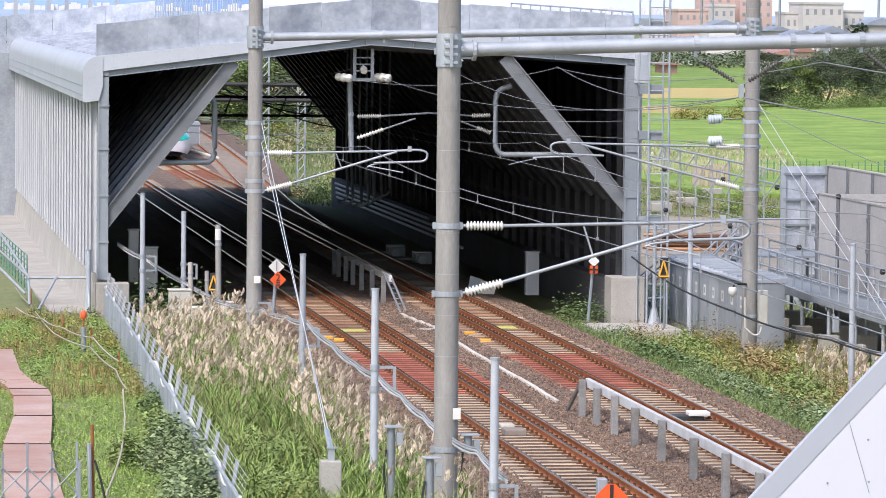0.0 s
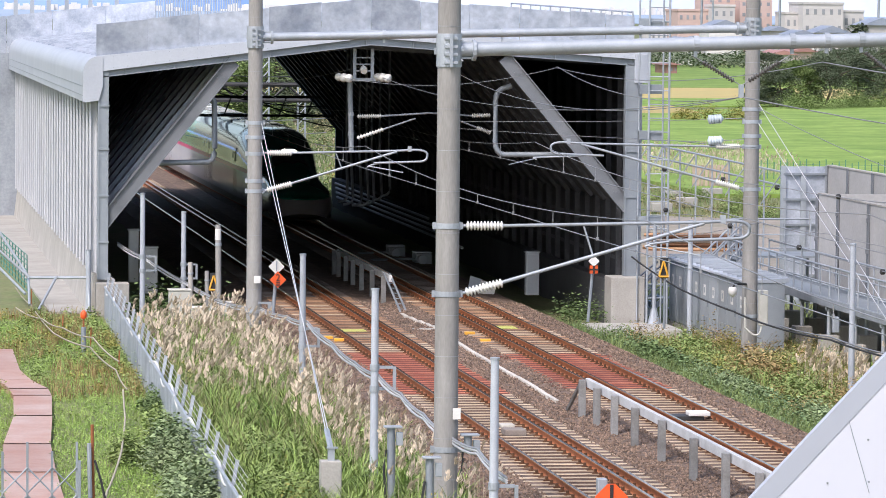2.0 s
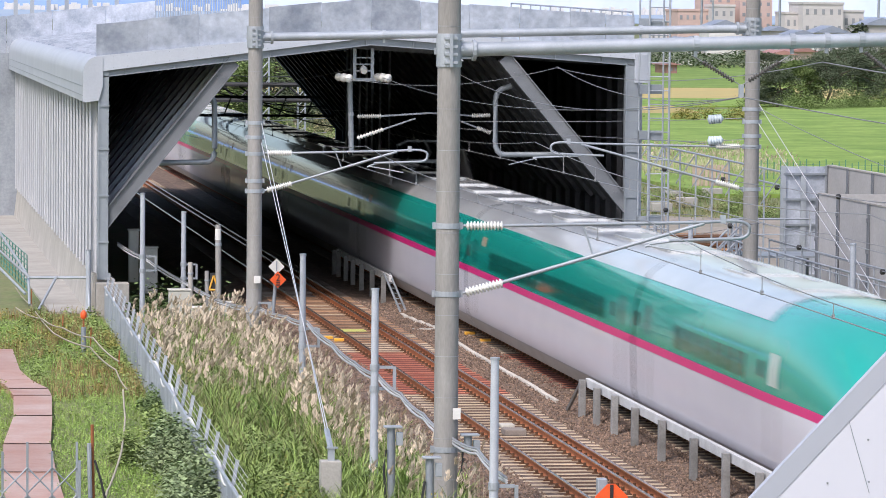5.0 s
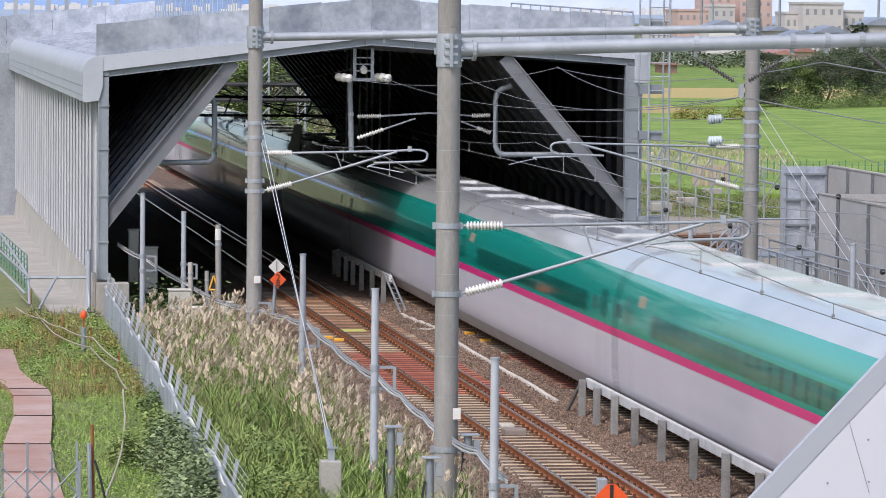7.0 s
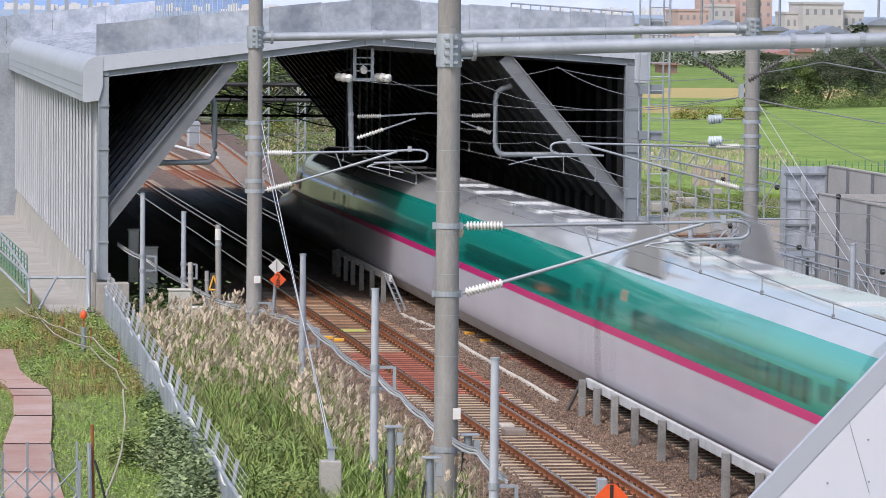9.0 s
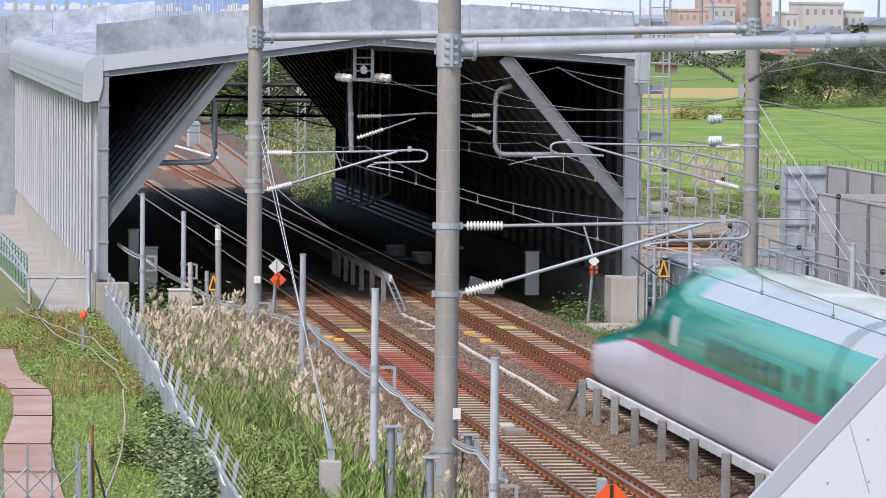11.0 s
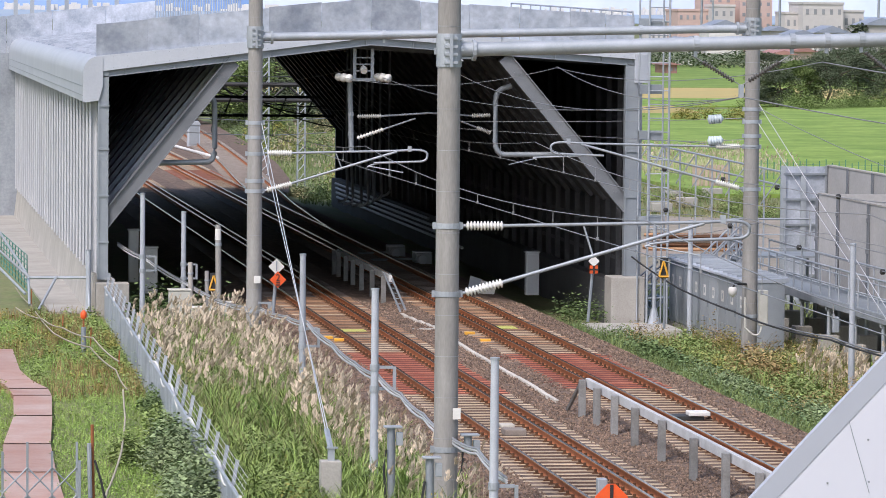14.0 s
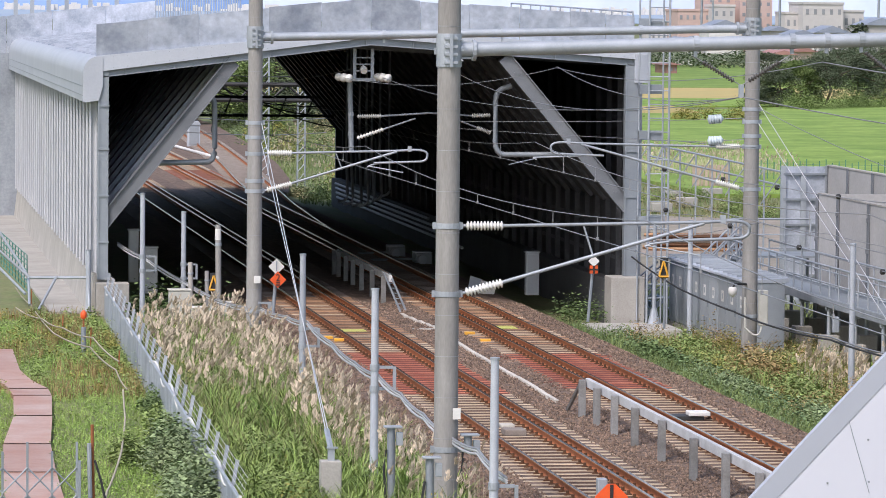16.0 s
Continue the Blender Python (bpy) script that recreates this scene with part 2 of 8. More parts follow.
def tube(bm, pts, r, n=8, r_end=None, cap=True):
    """A round bar along points; r may taper to r_end."""
    pts = [Vector(p) for p in pts]
    rings = []
    for i, p in enumerate(pts):
        d = (pts[min(i + 1, len(pts) - 1)] - pts[max(i - 1, 0)]).normalized()
        u = d.cross(Vector((0, 0, 1)))
        u = u.normalized() if u.length > 1e-3 else Vector((1, 0, 0))
        w = d.cross(u).normalized()
        rr = r if r_end is None else r + (r_end - r) * i / (len(pts) - 1)
        rings.append([bm.verts.new(p + rr * (math.cos(2 * math.pi * k / n) * u + math.sin(2 * math.pi * k / n) * w)) for k in range(n)])
    for a, b in zip(rings, rings[1:]):
        for k in range(n):
            bm.faces.new((a[k], a[(k + 1) % n], b[(k + 1) % n], b[k]))
    if cap:
        bm.faces.new([bm.verts.new(v.co) for v in rings[0][::-1]])
        bm.faces.new([bm.verts.new(v.co) for v in rings[-1]])
    return bm


def lathe(bm, p, q, prof, n=12):
    """A turned body between p and q; prof holds (share of the way, radius)."""
    p, q = Vector(p), Vector(q)
    d = (q - p).normalized()
    u = d.cross(Vector((0, 0, 1)))
    u = u.normalized() if u.length > 1e-3 else Vector((1, 0, 0))
    w = d.cross(u)
    rings = []
    for s, r in prof:
        c = p + (q - p) * s
        rings.append([bm.verts.new(c + r * (math.cos(2 * math.pi * k / n) * u + math.sin(2 * math.pi * k / n) * w)) for k in range(n)])
    for a, b in zip(rings, rings[1:]):
        for k in range(n):
            bm.faces.new((a[k], a[(k + 1) % n], b[(k + 1) % n], b[k]))
    bm.faces.new([bm.verts.new(v.co) for v in rings[0][::-1]])
    bm.faces.new([bm.verts.new(v.co) for v in rings[-1]])
    return bm


def sheds(k, r0=0.04, r1=0.085):
    """The outline of a ribbed insulator with k sheds."""
    prof = [(0, r0)]
    for i in range(k):
        a = (i + 0.15) / k
        prof += [(a, r0), (a + 0.25 / k, r1), (a + 0.55 / k, r1 * 0.96), (a + 0.75 / k, r0)]
    return prof + [(1, r0)]


def bend(p, c, q, k=6):
    """Points of a rounded corner from p by c to q."""
    p, c, q = Vector(p), Vector(c), Vector(q)
    return [(1 - t) ** 2 * p + 2 * t * (1 - t) * c + t * t * q for t in (i / k for i in range(k + 1))]


def sagging(p, q, sag, k=10):
    p, q = Vector(p), Vector(q)
    return [p + (q - p) * (i / k) - Vector((0, 0, sag * 4 * (i / k) * (1 - i / k))) for i in range(k + 1)]

# ---- ground and tracks ----
def ground_height(x, y):
    if y > 240 or y < 30:
        base = -0.75
    elif x < -7.0:
        base = -0.42
    elif x < 2.4:
        base = -0.6
    else:
        base = -0.6 - 0.25 * min(1.0, (x - 2.4) / 2.5)
    return base


def build_ground():
    xs = [-4000, -1500, -500, -150, -60, -30] + [-20 + 0.75 * i for i in range(55)] + [24, 30, 45, 70, 120, 250, 500, 1000, 2000, 4000]
    ys = [-600, -200, -60, 0, 30] + [60 + 1.5 * i for i in range(101)] + [214, 225, 240, 270, 330, 400, 500, 700, 1000, 1500, 2200, 3200, 4600]
    bm = B()
    grid = []
    for y in ys:
        row = []
        for x in xs:
            near = -25 < x < 25 and 50 < y < 215
            wob = 0.09 * noise.noise(Vector((x * 0.5, y * 0.5, 0))) if near else 0
            row.append(bm.verts.new((x, y, ground_height(x, y) + wob)))
        grid.append(row)
    for a, b in zip(grid, grid[1:]):
        for i in range(len(xs) - 1):
            bm.faces.new((a[i], a[i + 1], b[i + 1], b[i]))
    solid("ground", bm, SOIL, "green and straw coloured rough grass ground", "ground", kind="structure", smooth=True)


def sheet(name, corners, z, material, label, category):
    bm = B()
    top = [bm.verts.new((x, y, z)) for x, y in corners]
    low = [bm.verts.new((x, y, z - 0.35)) for x, y in corners]
    bm.faces.new(top)
    for i in range(len(top)):
        bm.faces.new((top[i], low[i], low[(i + 1) % len(low)], top[(i + 1) % len(top)]))
    bmesh.ops.recalc_face_normals(bm, faces=bm.faces)
    solid(name, bm, material, label, category, kind="structure")


RED_LEFT, RED_RIGHT = (98.5, 110.5), (100.0, 110.0)   # stretches stained red


def build_ballast():
    sec = [(-7.1, -0.62), (-6.3, -0.24), (-5.7, -0.2), (-5.4, -0.162), (-2.9, -0.162), (-2.6, -0.2), (-2.0, -0.27), (-1.5, -0.2), (-1.2, -0.162), (1.2, -0.162), (1.5, -0.2), (2.3, -0.26), (3.5, -0.85)]
    fine = []
    for (x0, z0), (x1, z1) in zip(sec, sec[1:]):
        k = max(1, int((x1 - x0) / 0.22))
        fine += [(x0 + (x1 - x0) * i / k, z0 + (z1 - z0) * i / k) for i in range(k)]
    fine.append(sec[-1])
    ys = [0, 30, 60] + [70 + 0.3 * i for i in range(230)] + [140 + 3 * i for i in range(40)] + [300, 420]
    bm = B()
    rows = []
    for y in ys:
        amp = 0.045 if 69 < y < 139 else 0.0
        rows.append([bm.verts.new((x, y, z + amp * (0.25 if z > -0.17 else 1.0) * noise.noise(Vector((x * 2.3, y * 2.3, 3))))) for x, z in fine])
    for a, b in zip(rows, rows[1:]):
        for i in range(len(fine) - 1):
            bm.faces.new((a[i], a[i + 1], b[i + 1], b[i]))
    bed = solid("ballast", bm, BALLAST, "grey brown crushed stone track ballast with rust stains", "ballast", kind="structure")
    bed.data.materials.append(RUST_STONE)
    bed.data.materials.append(RED_STONE)
    for p in bed.data.polygons:
        c = p.center
        wob = 0.18 * noise.noise(c * 1.7)
        for mid, (r0, r1) in ((0.0, RED_RIGHT), (-4.17, RED_LEFT)):
            if abs(c.x - mid) < 0.98 + wob:
                p.material_index = 1
            if abs(c.x - mid) < 1.32 + wob and r0 + 2 * wob < c.y < r1 + 6 * wob:
                p.material_index = 2
    # loose stones on top
    rng = np.random.default_rng(4)
    verts, faces = [], []
    shape = np.array([(1, 0, 0), (-1, 0, 0), (0, 1, 0), (0, -1, 0), (0, 0, 1), (0, 0, -1)], float)
    tri = [(0, 2, 4), (2, 1, 4), (1, 3, 4), (3, 0, 4), (2, 0, 5), (1, 2, 5), (3, 1, 5), (0, 3, 5)]
    lim = np.array([p[0] for p in sec]), np.array([p[1] for p in sec])
    for i in range(82000):
        x = rng.uniform(-6.9, 3.3)
        y = 74 + 56 * rng.random() ** 1.25
        inside = any(abs(x - c) < 1.25 for c in (0.0, -4.17))
        if inside and rng.random() < (0.97 if 98 < y < 111 else 0.85):
            continue
        z = np.interp(x, *lim) + (rng.uniform(-0.034, -0.014) if inside else rng.uniform(-0.01, 0.03))
        s = rng.uniform(0.016, 0.034)
        q = shape * s * rng.uniform(0.6, 1.25, (6, 3))
        a = rng.uniform(0, 6.28)
        c, t = math.cos(a), math.sin(a)
        q = q @ np.array([[c, -t, 0], [t, c, 0], [0, 0, 1]]) @ np.array([[1, 0, 0], [0, 0.9, 0.43], [0, -0.43, 0.9]])
        k = len(verts)
        verts += [tuple(v) for v in q + (x, y, z)]
        faces += [tuple(k + j for j in f) for f in tri]
    raw("ballast_stones", verts, faces, STONE, "loose angular grey and brown ballast stones", "ballast")


RAIL = [(-0.065, -0.15), (0.065, -0.15), (0.065, -0.138), (0.012, -0.125), (0.012, -0.045), (0.036, -0.035), (0.036, -0.004), (-0.036, -0.004), (-0.036, -0.035), (-0.012, -0.045), (-0.012, -0.125), (-0.065, -0.138)]


def rail_along(bm, pts, sec):
    rings = [[bm.verts.new((x + u, y, v)) for u, v in sec] for x, y in pts]
    k = len(sec)
    for a, b in zip(rings, rings[1:]):
        for i in range(k):
            bm.faces.new((a[i], a[(i + 1) % k], b[(i + 1) % k], b[i]))
    bm.faces.new(rings[0][::-1])
    bm.faces.new(rings[-1])
    bmesh.ops.recalc_face_normals(bm, faces=bm.faces)
    return bm


HEAD = [(-0.034, -0.004), (0.034, -0.004), (0.03, 0.004), (-0.03, 0.004)]


def build_track(name, cx, rails, s0, s1, label, red):
    t = thing(name, (cx, 100, -0.2), label, "railway track")
    for x in rails:
        rl = part("rail", rail_along(B(), [(x, 20), (x, 420)], RAIL), RUST, t, "rust brown steel rail")
        part("rail_head", rail_along(B(), [(x, 20), (x, 420)], HEAD), RAILTOP, rl, "worn running surface")
    bm = B()
    box(bm, s0, s1, -0.075, 0.075, -0.36, -0.148, 0.015)
    me = mesh_of("sleeper", bm, SLEEPER, (-cx, -100, 0.2))
    me_red, me_brown = me.copy(), me.copy()
    me_red.materials[0] = SLEEPER_RED
    me_brown.materials[0] = SLEEPER_BROWN
    n_near = 100
    rng = random.Random(hash(len(name)) % 7)
    y = 72.0
    for i in range(n_near):
        stained = red[0] < y < red[1]
        ob = new("sleeper", me_red if stained else me_brown if y > red[1] + 3 and rng.random() < 0.8 else me)
        ob.parent = t
        ob.location = (rng.uniform(-0.03, 0.03), y, 0)
        y += 0.6
    # up to 205 the roof's shade is put into darker sleepers
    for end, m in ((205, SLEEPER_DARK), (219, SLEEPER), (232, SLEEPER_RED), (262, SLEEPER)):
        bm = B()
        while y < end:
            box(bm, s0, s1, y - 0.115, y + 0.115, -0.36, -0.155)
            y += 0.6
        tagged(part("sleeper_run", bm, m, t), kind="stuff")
    # rail fastenings
    bm = B()
    y = 72.0
    while y < 133:
        for x in rails:
            for sgn in (-1, 1):
                a = x + sgn * 0.07
                b = x + sgn * 0.19
                box(bm, min(a, b), max(a, b), y - 0.06, y + 0.06, -0.16, -0.125)
                tube(bm, [(x + sgn * 0.125, y, -0.13), (x + sgn * 0.125, y, -0.06)], 0.032, 6)
        y += 0.6
    tagged(part("fastening_run", bm, BOLT, t, "dark rusted rail clips"), kind="stuff")
    return t


build_ground()
build_ballast()
track_right = build_track("railway_track", 0.0, (-0.75, -0.38, 0.75), -1.3, 1.3, "dual gauge ballasted track with rusty rails and guard", RED_RIGHT)
track_left = build_track("railway_track", -4.17, (-4.92, -3.75, -3.42), -5.5, -2.85, "dual gauge ballasted track with rusty rails", RED_LEFT)


def build_siding():
    path = [(0.75, 168), (1.05, 178), (1.5, 190), (2.05, 201), (2.85, 218), (3.9, 238), (4.75, 258), (5.5, 277), (6.3, 300), (7.0, 330), (7.0, 400)]
    t = thing("siding_track", (3, 220, -0.2), "diverging railway track curving away beyond the shelter", "railway track")
    for off in (0.0, -1.5):
        pts = [(x + off, y) for x, y in path if off == 0 or y > 195]
        rl = part("rail", rail_along(B(), pts, RAIL), RUST, t, "rusty curved rail")
        part("rail_head", rail_along(B(), pts, HEAD), RAILTOP, rl, "worn running surface")
    bm = B()
    y = 205.0
    while y < 330:
        x = np.interp(y, [p[1] for p in path], [p[0] for p in path]) - 0.75
        box(bm, x - 1.2, x + 1.2, y - 0.12, y + 0.12, -0.36, -0.155)
        y += 0.65
    tagged(part("sleeper_run", bm, SLEEPER_DARK, t), kind="stuff")
    bm = B()
    k = [bm.verts.new((x, y, -0.21)) for x, y in ((1.5, 200), (2.9, 206), (4.6, 222), (6.2, 245), (7.6, 275), (9, 320), (9, 420), (1.5, 420))]
    bm.faces.new(k)
    solid("ballast_far", bm, BALLAST, "grey brown ballast under the diverging track", "ballast", kind="structure")


build_siding()

# ---- snow shelter over the tracks ----
SX0, SX1, SAP, SY0, SY1 = -11.0, 5.5, -2.8, 127.0, 205.0


def roofline(x, left, apex, right):
    if x < SAP:
        return left + (apex - left) * (x - SX0) / (SAP - SX0)
    return apex + (right - apex) * (x - SAP) / (SX1 - SAP)


def strip(bm, x0, x1, low, high, y0, y1):
    """A band across the gable from x0 to x1; low and high are functions of x."""
    xs = [x0] + ([SAP] if x0 < SAP < x1 else []) + [x1]
    poly = [(x, low(x)) for x in xs] + [(x, high(x)) for x in xs[::-1]]
    return prism(bm, poly, y0, y1)


def h_beam(bm, p, q, w, h, y0, depth):
    """A rolled beam in the plane of the gable: two flanges and a web."""
    p, q = Vector((p[0], 0, p[1])), Vector((q[0], 0, q[1]))
    d = (q - p).normalized()
    nrm = Vector((-d.z, 0, d.x))
    for a, b, ya, yb in ((-w / 2, -w / 2 + 0.03, 0, depth), (w / 2 - 0.03, w / 2, 0, depth), (-w / 2 + 0.03, w / 2 - 0.03, depth * 0.3, depth * 0.3 + 0.03)):
        c = [p + nrm * a, q + nrm * a, q + nrm * b, p + nrm * b]
        prism(bm, [(v.x, v.z) for v in c], y0 + ya, y0 + yb)


def build_shelter():
    t = thing("snow_shelter", (SAP, SY0, -0.4), "grey steel snow shelter with pale cladding spanning two tracks", "shelter")
    beam_low = lambda x: roofline(x, 6.76, 7.80, 7.22)
    fas_low = lambda x: roofline(x, 6.95, 8.03, 7.42)
    fas_top = lambda x: roofline(x, 7.42, 8.26, 7.78)
    # gable frame
    bm = B()
    strip(bm, SX0 + 0.02, SX1 - 0.02, beam_low, lambda x: beam_low(x) + 0.03, SY0, SY0 + 0.3)
    strip(bm, SX0 + 0.02, SX1 - 0.02, lambda x: beam_low(x) + 0.03, fas_low, SY0 + 0.1, SY0 + 0.14)
    x = SX0 + 0.8
    while x < SX1:
        box(bm, x - 0.012, x + 0.012, SY0 + 0.01, SY0 + 0.1, beam_low(x) + 0.03, fas_low(x))
        x += 1.45
    part("gable_beam", bm, FRAME, t, "grey rolled steel gable beam")
    fas = part("fascia", strip(B(), SX0 - 0.1, SX1 + 0.3, fas_low, fas_top, SY0 - 0.06, SY0 + 0.35), FASCIA, t, "pale grey riveted fascia")
    bm = B()
    x = SX0
    while x < SX1:
        for f in (lambda v: fas_low(v) + 0.06, lambda v: fas_top(v) - 0.07):
            box(bm, x - 0.009, x + 0.009, SY0 - 0.07, SY0 - 0.055, f(x) - 0.009, f(x) + 0.009)
        x += 0.42
    tagged(part("rivets", bm, FRAME, fas), kind="stuff")
    for xa, xb, top in ((SX0 - 0.02, SX0 + 0.28, 6.95), (SX1 - 0.45, SX1 - 0.08, 7.3)):
        bm = B()
        box(bm, xa, xb, SY0, SY0 + 0.03, 0.7, top)
        box(bm, xa, xb, SY0 + 0.32, SY0 + 0.35, 0.7, top)
        box(bm, (xa + xb) / 2 - 0.015, (xa + xb) / 2 + 0.015, SY0 + 0.03, SY0 + 0.32, 0.7, top)
        box(bm, xa - 0.02, xa + 0.03, SY0 - 0.03, SY0 + 0.3, 0.7, top)
        for z in (1.8, 3.2, 4.6, 5.9):
            box(bm, xa - 0.01, xb + 0.02, SY0 - 0.04, SY0 + 0.005, z, z + 0.05)
        part("pillar", bm, FRAME, t, "grey steel portal pillar")
    for p, q in (((-10.9, 2.35), (-6.95, 7.28)), ((5.25, 2.8), (1.3, 7.46))):
        bm = B()
        h_beam(bm, p, q, 0.42, 0, SY0 + 0.05, 0.27)
        for s in (0.12, 0.9):
            c = Vector(p).lerp(Vector(q), s)
            for i in range(3):
                for j in range(2):
                    box(bm, c.x + (i - 1) * 0.1 - 0.02, c.x + (i - 1) * 0.1 + 0.02, SY0 + 0.0, SY0 + 0.03, c.y + j * 0.12 - 0.02, c.y + j * 0.12 + 0.02)
        part("brace", bm, BRACE, t, "diagonal grey steel brace")
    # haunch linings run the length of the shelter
    # left lining coloured pale for the light it gets, right one dark for shade
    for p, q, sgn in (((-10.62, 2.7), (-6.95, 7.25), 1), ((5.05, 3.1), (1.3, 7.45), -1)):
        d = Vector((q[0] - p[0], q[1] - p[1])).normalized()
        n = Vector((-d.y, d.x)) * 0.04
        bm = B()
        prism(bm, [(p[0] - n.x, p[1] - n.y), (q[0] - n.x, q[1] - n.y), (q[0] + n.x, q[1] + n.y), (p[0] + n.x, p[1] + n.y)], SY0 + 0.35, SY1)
        lining = part("haunch_lining", bm, GALV if sgn > 0 else SHADED_DARK, t, "ribbed sloping lining toned for the light it gets")
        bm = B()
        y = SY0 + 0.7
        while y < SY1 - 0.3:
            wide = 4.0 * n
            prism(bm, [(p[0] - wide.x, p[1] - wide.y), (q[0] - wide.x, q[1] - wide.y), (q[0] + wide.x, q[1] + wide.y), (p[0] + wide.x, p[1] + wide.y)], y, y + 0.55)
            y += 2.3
        tagged(part("lining_ribs", bm, GALV if sgn > 0 else SHADED_DARK, lining), kind="stuff")
    # roof
    bm = B()
    strip(bm, SX0 - 0.05, SX1 + 0.1, lambda x: fas_top(x) - 0.28, lambda x: fas_top(x) - 0.05, SY0 + 0.35, SY1)
    roof = part("roof", bm, FASCIA, t, "bright metal sheet roof")
    bm = B()
    y = SY0 + 2
    while y < SY1:
        strip(bm, SX0, SX1, lambda x: fas_top(x) - 0.05, lambda x: fas_top(x) + 0.02, y, y + 0.06)
        y += 2.6
    tagged(part("roof_seams", bm, GALV_DULL, roof), kind="stuff")
    bm = B()
    y = SY0 + 4
    while y < SY1:
        strip(bm, SX0 + 0.3, SX1 - 0.3, lambda x: fas_top(x) - 0.62, lambda x: fas_top(x) - 0.32, y, y + 0.2)
        y += 4
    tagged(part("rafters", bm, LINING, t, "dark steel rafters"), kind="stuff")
    # parapet panels along the gable
    xs = [-11.1, -9.55, -8.0, -5.9, -4.3, -2.8, -1.3, 0.2, 1.75, 3.3, 4.4, 5.3]
    for i, (xa, xb) in enumerate(zip(xs, xs[1:])):
        bm = B()
        prism(bm, [(xa + 0.008, fas_top(xa) + 0.004), (xb - 0.008, fas_top(xb) + 0.004), (xb - 0.008, fas_top(xb) + 0.95 + 0.03 * (i % 2)), (xa + 0.008, fas_top(xa) + 0.95 + 0.03 * (i % 2))], SY0 + 0.05 + 0.02 * (i % 2), SY0 + 0.12)
        for z in (0.18, 0.48, 0.78):
            box(bm, xa + 0.03, xa + 0.07, SY0 + 0.03, SY0 + 0.06, fas_top(xa) + z, fas_top(xa) + z + 0.02)
        part("parapet_panel", bm, PARAPET, t, "stained galvanised parapet panel")
    # second parapet, where the shelter widens
    xs = [-17.6, -15.6, -13.6, -11.6, -9.6, -7.3, -5.1]
    for i, (xa, xb) in enumerate(zip(xs, xs[1:])):
        bm = B()
        prism(bm, [(xa, 6.76 if xa < -11 else 7.3 + 0.1 * (xa + 11)), (xb - 0.02, 6.76 if xb < -11 else 7.3 + 0.1 * (xb + 11)), (xb - 0.02, 8.45 + 0.11 * (xb + 11)), (xa, 8.45 + 0.11 * (xa + 11))], 186.0 + 0.03 * (i % 2), 186.12)
        part("parapet_panel", bm, GALV_DULL, t, "far stained galvanised parapet panel")
    # left wall: cladding, eave and plinth
    part("wall_cladding", box(B(), -11.05, -10.9, SY0 + 0.35, 186, 0.86, 6.95), CLAD, t, "pale vertical sheet cladding")
    bm = B()
    y = SY0 + 0.5
    i = 0
    while y < 186:
        box(bm, -11.24, -11.05, y, y + 0.1, 0.88, 6.2)
        box(bm, -11.26, -11.22, y - 0.12, y + 0.22, 0.88, 6.2)
        y += 1.85
        i += 1
    tagged(part("cladding_ribs", bm, CLAD, t, "grey vertical wall ribs"), kind="stuff")
    eave = [(-11.02, 6.08), (-11.42, 6.02), (-11.5, 6.05), (-11.5, 6.85)]
    eave += [(-11.5 + 0.42 * (1 - math.cos(a)), 6.85 + 0.54 * math.sin(a)) for a in [0.13 * i for i in range(1, 13)]]
    eave += [(-10.9, 7.38), (-10.9, 6.5)]
    part("eave", prism(B(), eave, SY0 - 0.08, 186), FASCIA, t, "rounded pale metal eave", smooth=False)
    bm = B()
    for z in (6.22, 6.5):
        box(bm, -11.512, -11.49, SY0 - 0.05, 186, z, z + 0.018)
    tagged(part("eave_seams", bm, FRAME, t, "thin folded eave seams"), kind="stuff")
    bm = B()
    prism(bm, [(-11.3, -0.7), (-10.5, -0.7), (-10.5, 0.7), (-10.85, 0.86), (-11.12, 0.86)], SY0 + 0.2, 186)
    part("plinth", bm, CONC, t, "stained concrete plinth wall")
    bm = B()
    box(bm, -11.1, -10.1, SY0 - 0.45, SY0 + 0.2, -0.7, 0.62, 0.03)
    part("footing", bm, CONC, t, "concrete pillar footing")
    bm = B()
    box(bm, 4.55, 5.6, SY0 - 0.55, SY0 + 0.6, -0.9, 0.8, 0.03)
    part("footing", bm, CONC, t, "concrete pillar footing")
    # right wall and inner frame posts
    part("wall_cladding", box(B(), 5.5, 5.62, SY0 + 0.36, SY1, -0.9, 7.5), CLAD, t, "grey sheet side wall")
    # wall sheet and posts take the interior shade as a near black colour
    part("inner_sheet", box(B(), 5.46, 5.498, SY0 + 0.36, SY1, -0.9, 7.2), SHADED_DARK, t, "inner wall sheet with deep shade in its colour")
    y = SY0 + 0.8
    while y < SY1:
        part("wall_post", box(B(), 5.28, 5.44, y, y + 0.16, -0.9, 6.9), SHADED_DARK, t)
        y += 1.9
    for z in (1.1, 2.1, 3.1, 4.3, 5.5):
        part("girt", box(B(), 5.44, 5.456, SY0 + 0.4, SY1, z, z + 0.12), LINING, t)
    # kerb concrete coloured dark to stand for the shade indoors
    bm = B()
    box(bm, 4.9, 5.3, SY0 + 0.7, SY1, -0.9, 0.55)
    part("plinth", bm, SHADED_SHEET, t, "inner concrete kerb wall darkened for shade")
    part("corner_flashing", box(B(), 5.3, 5.72, SY0 - 0.1, SY0 + 0.4, 6.7, 7.6, 0.02), FASCIA, t, "pale folded corner flashing")
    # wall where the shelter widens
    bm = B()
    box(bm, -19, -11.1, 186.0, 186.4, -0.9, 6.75)
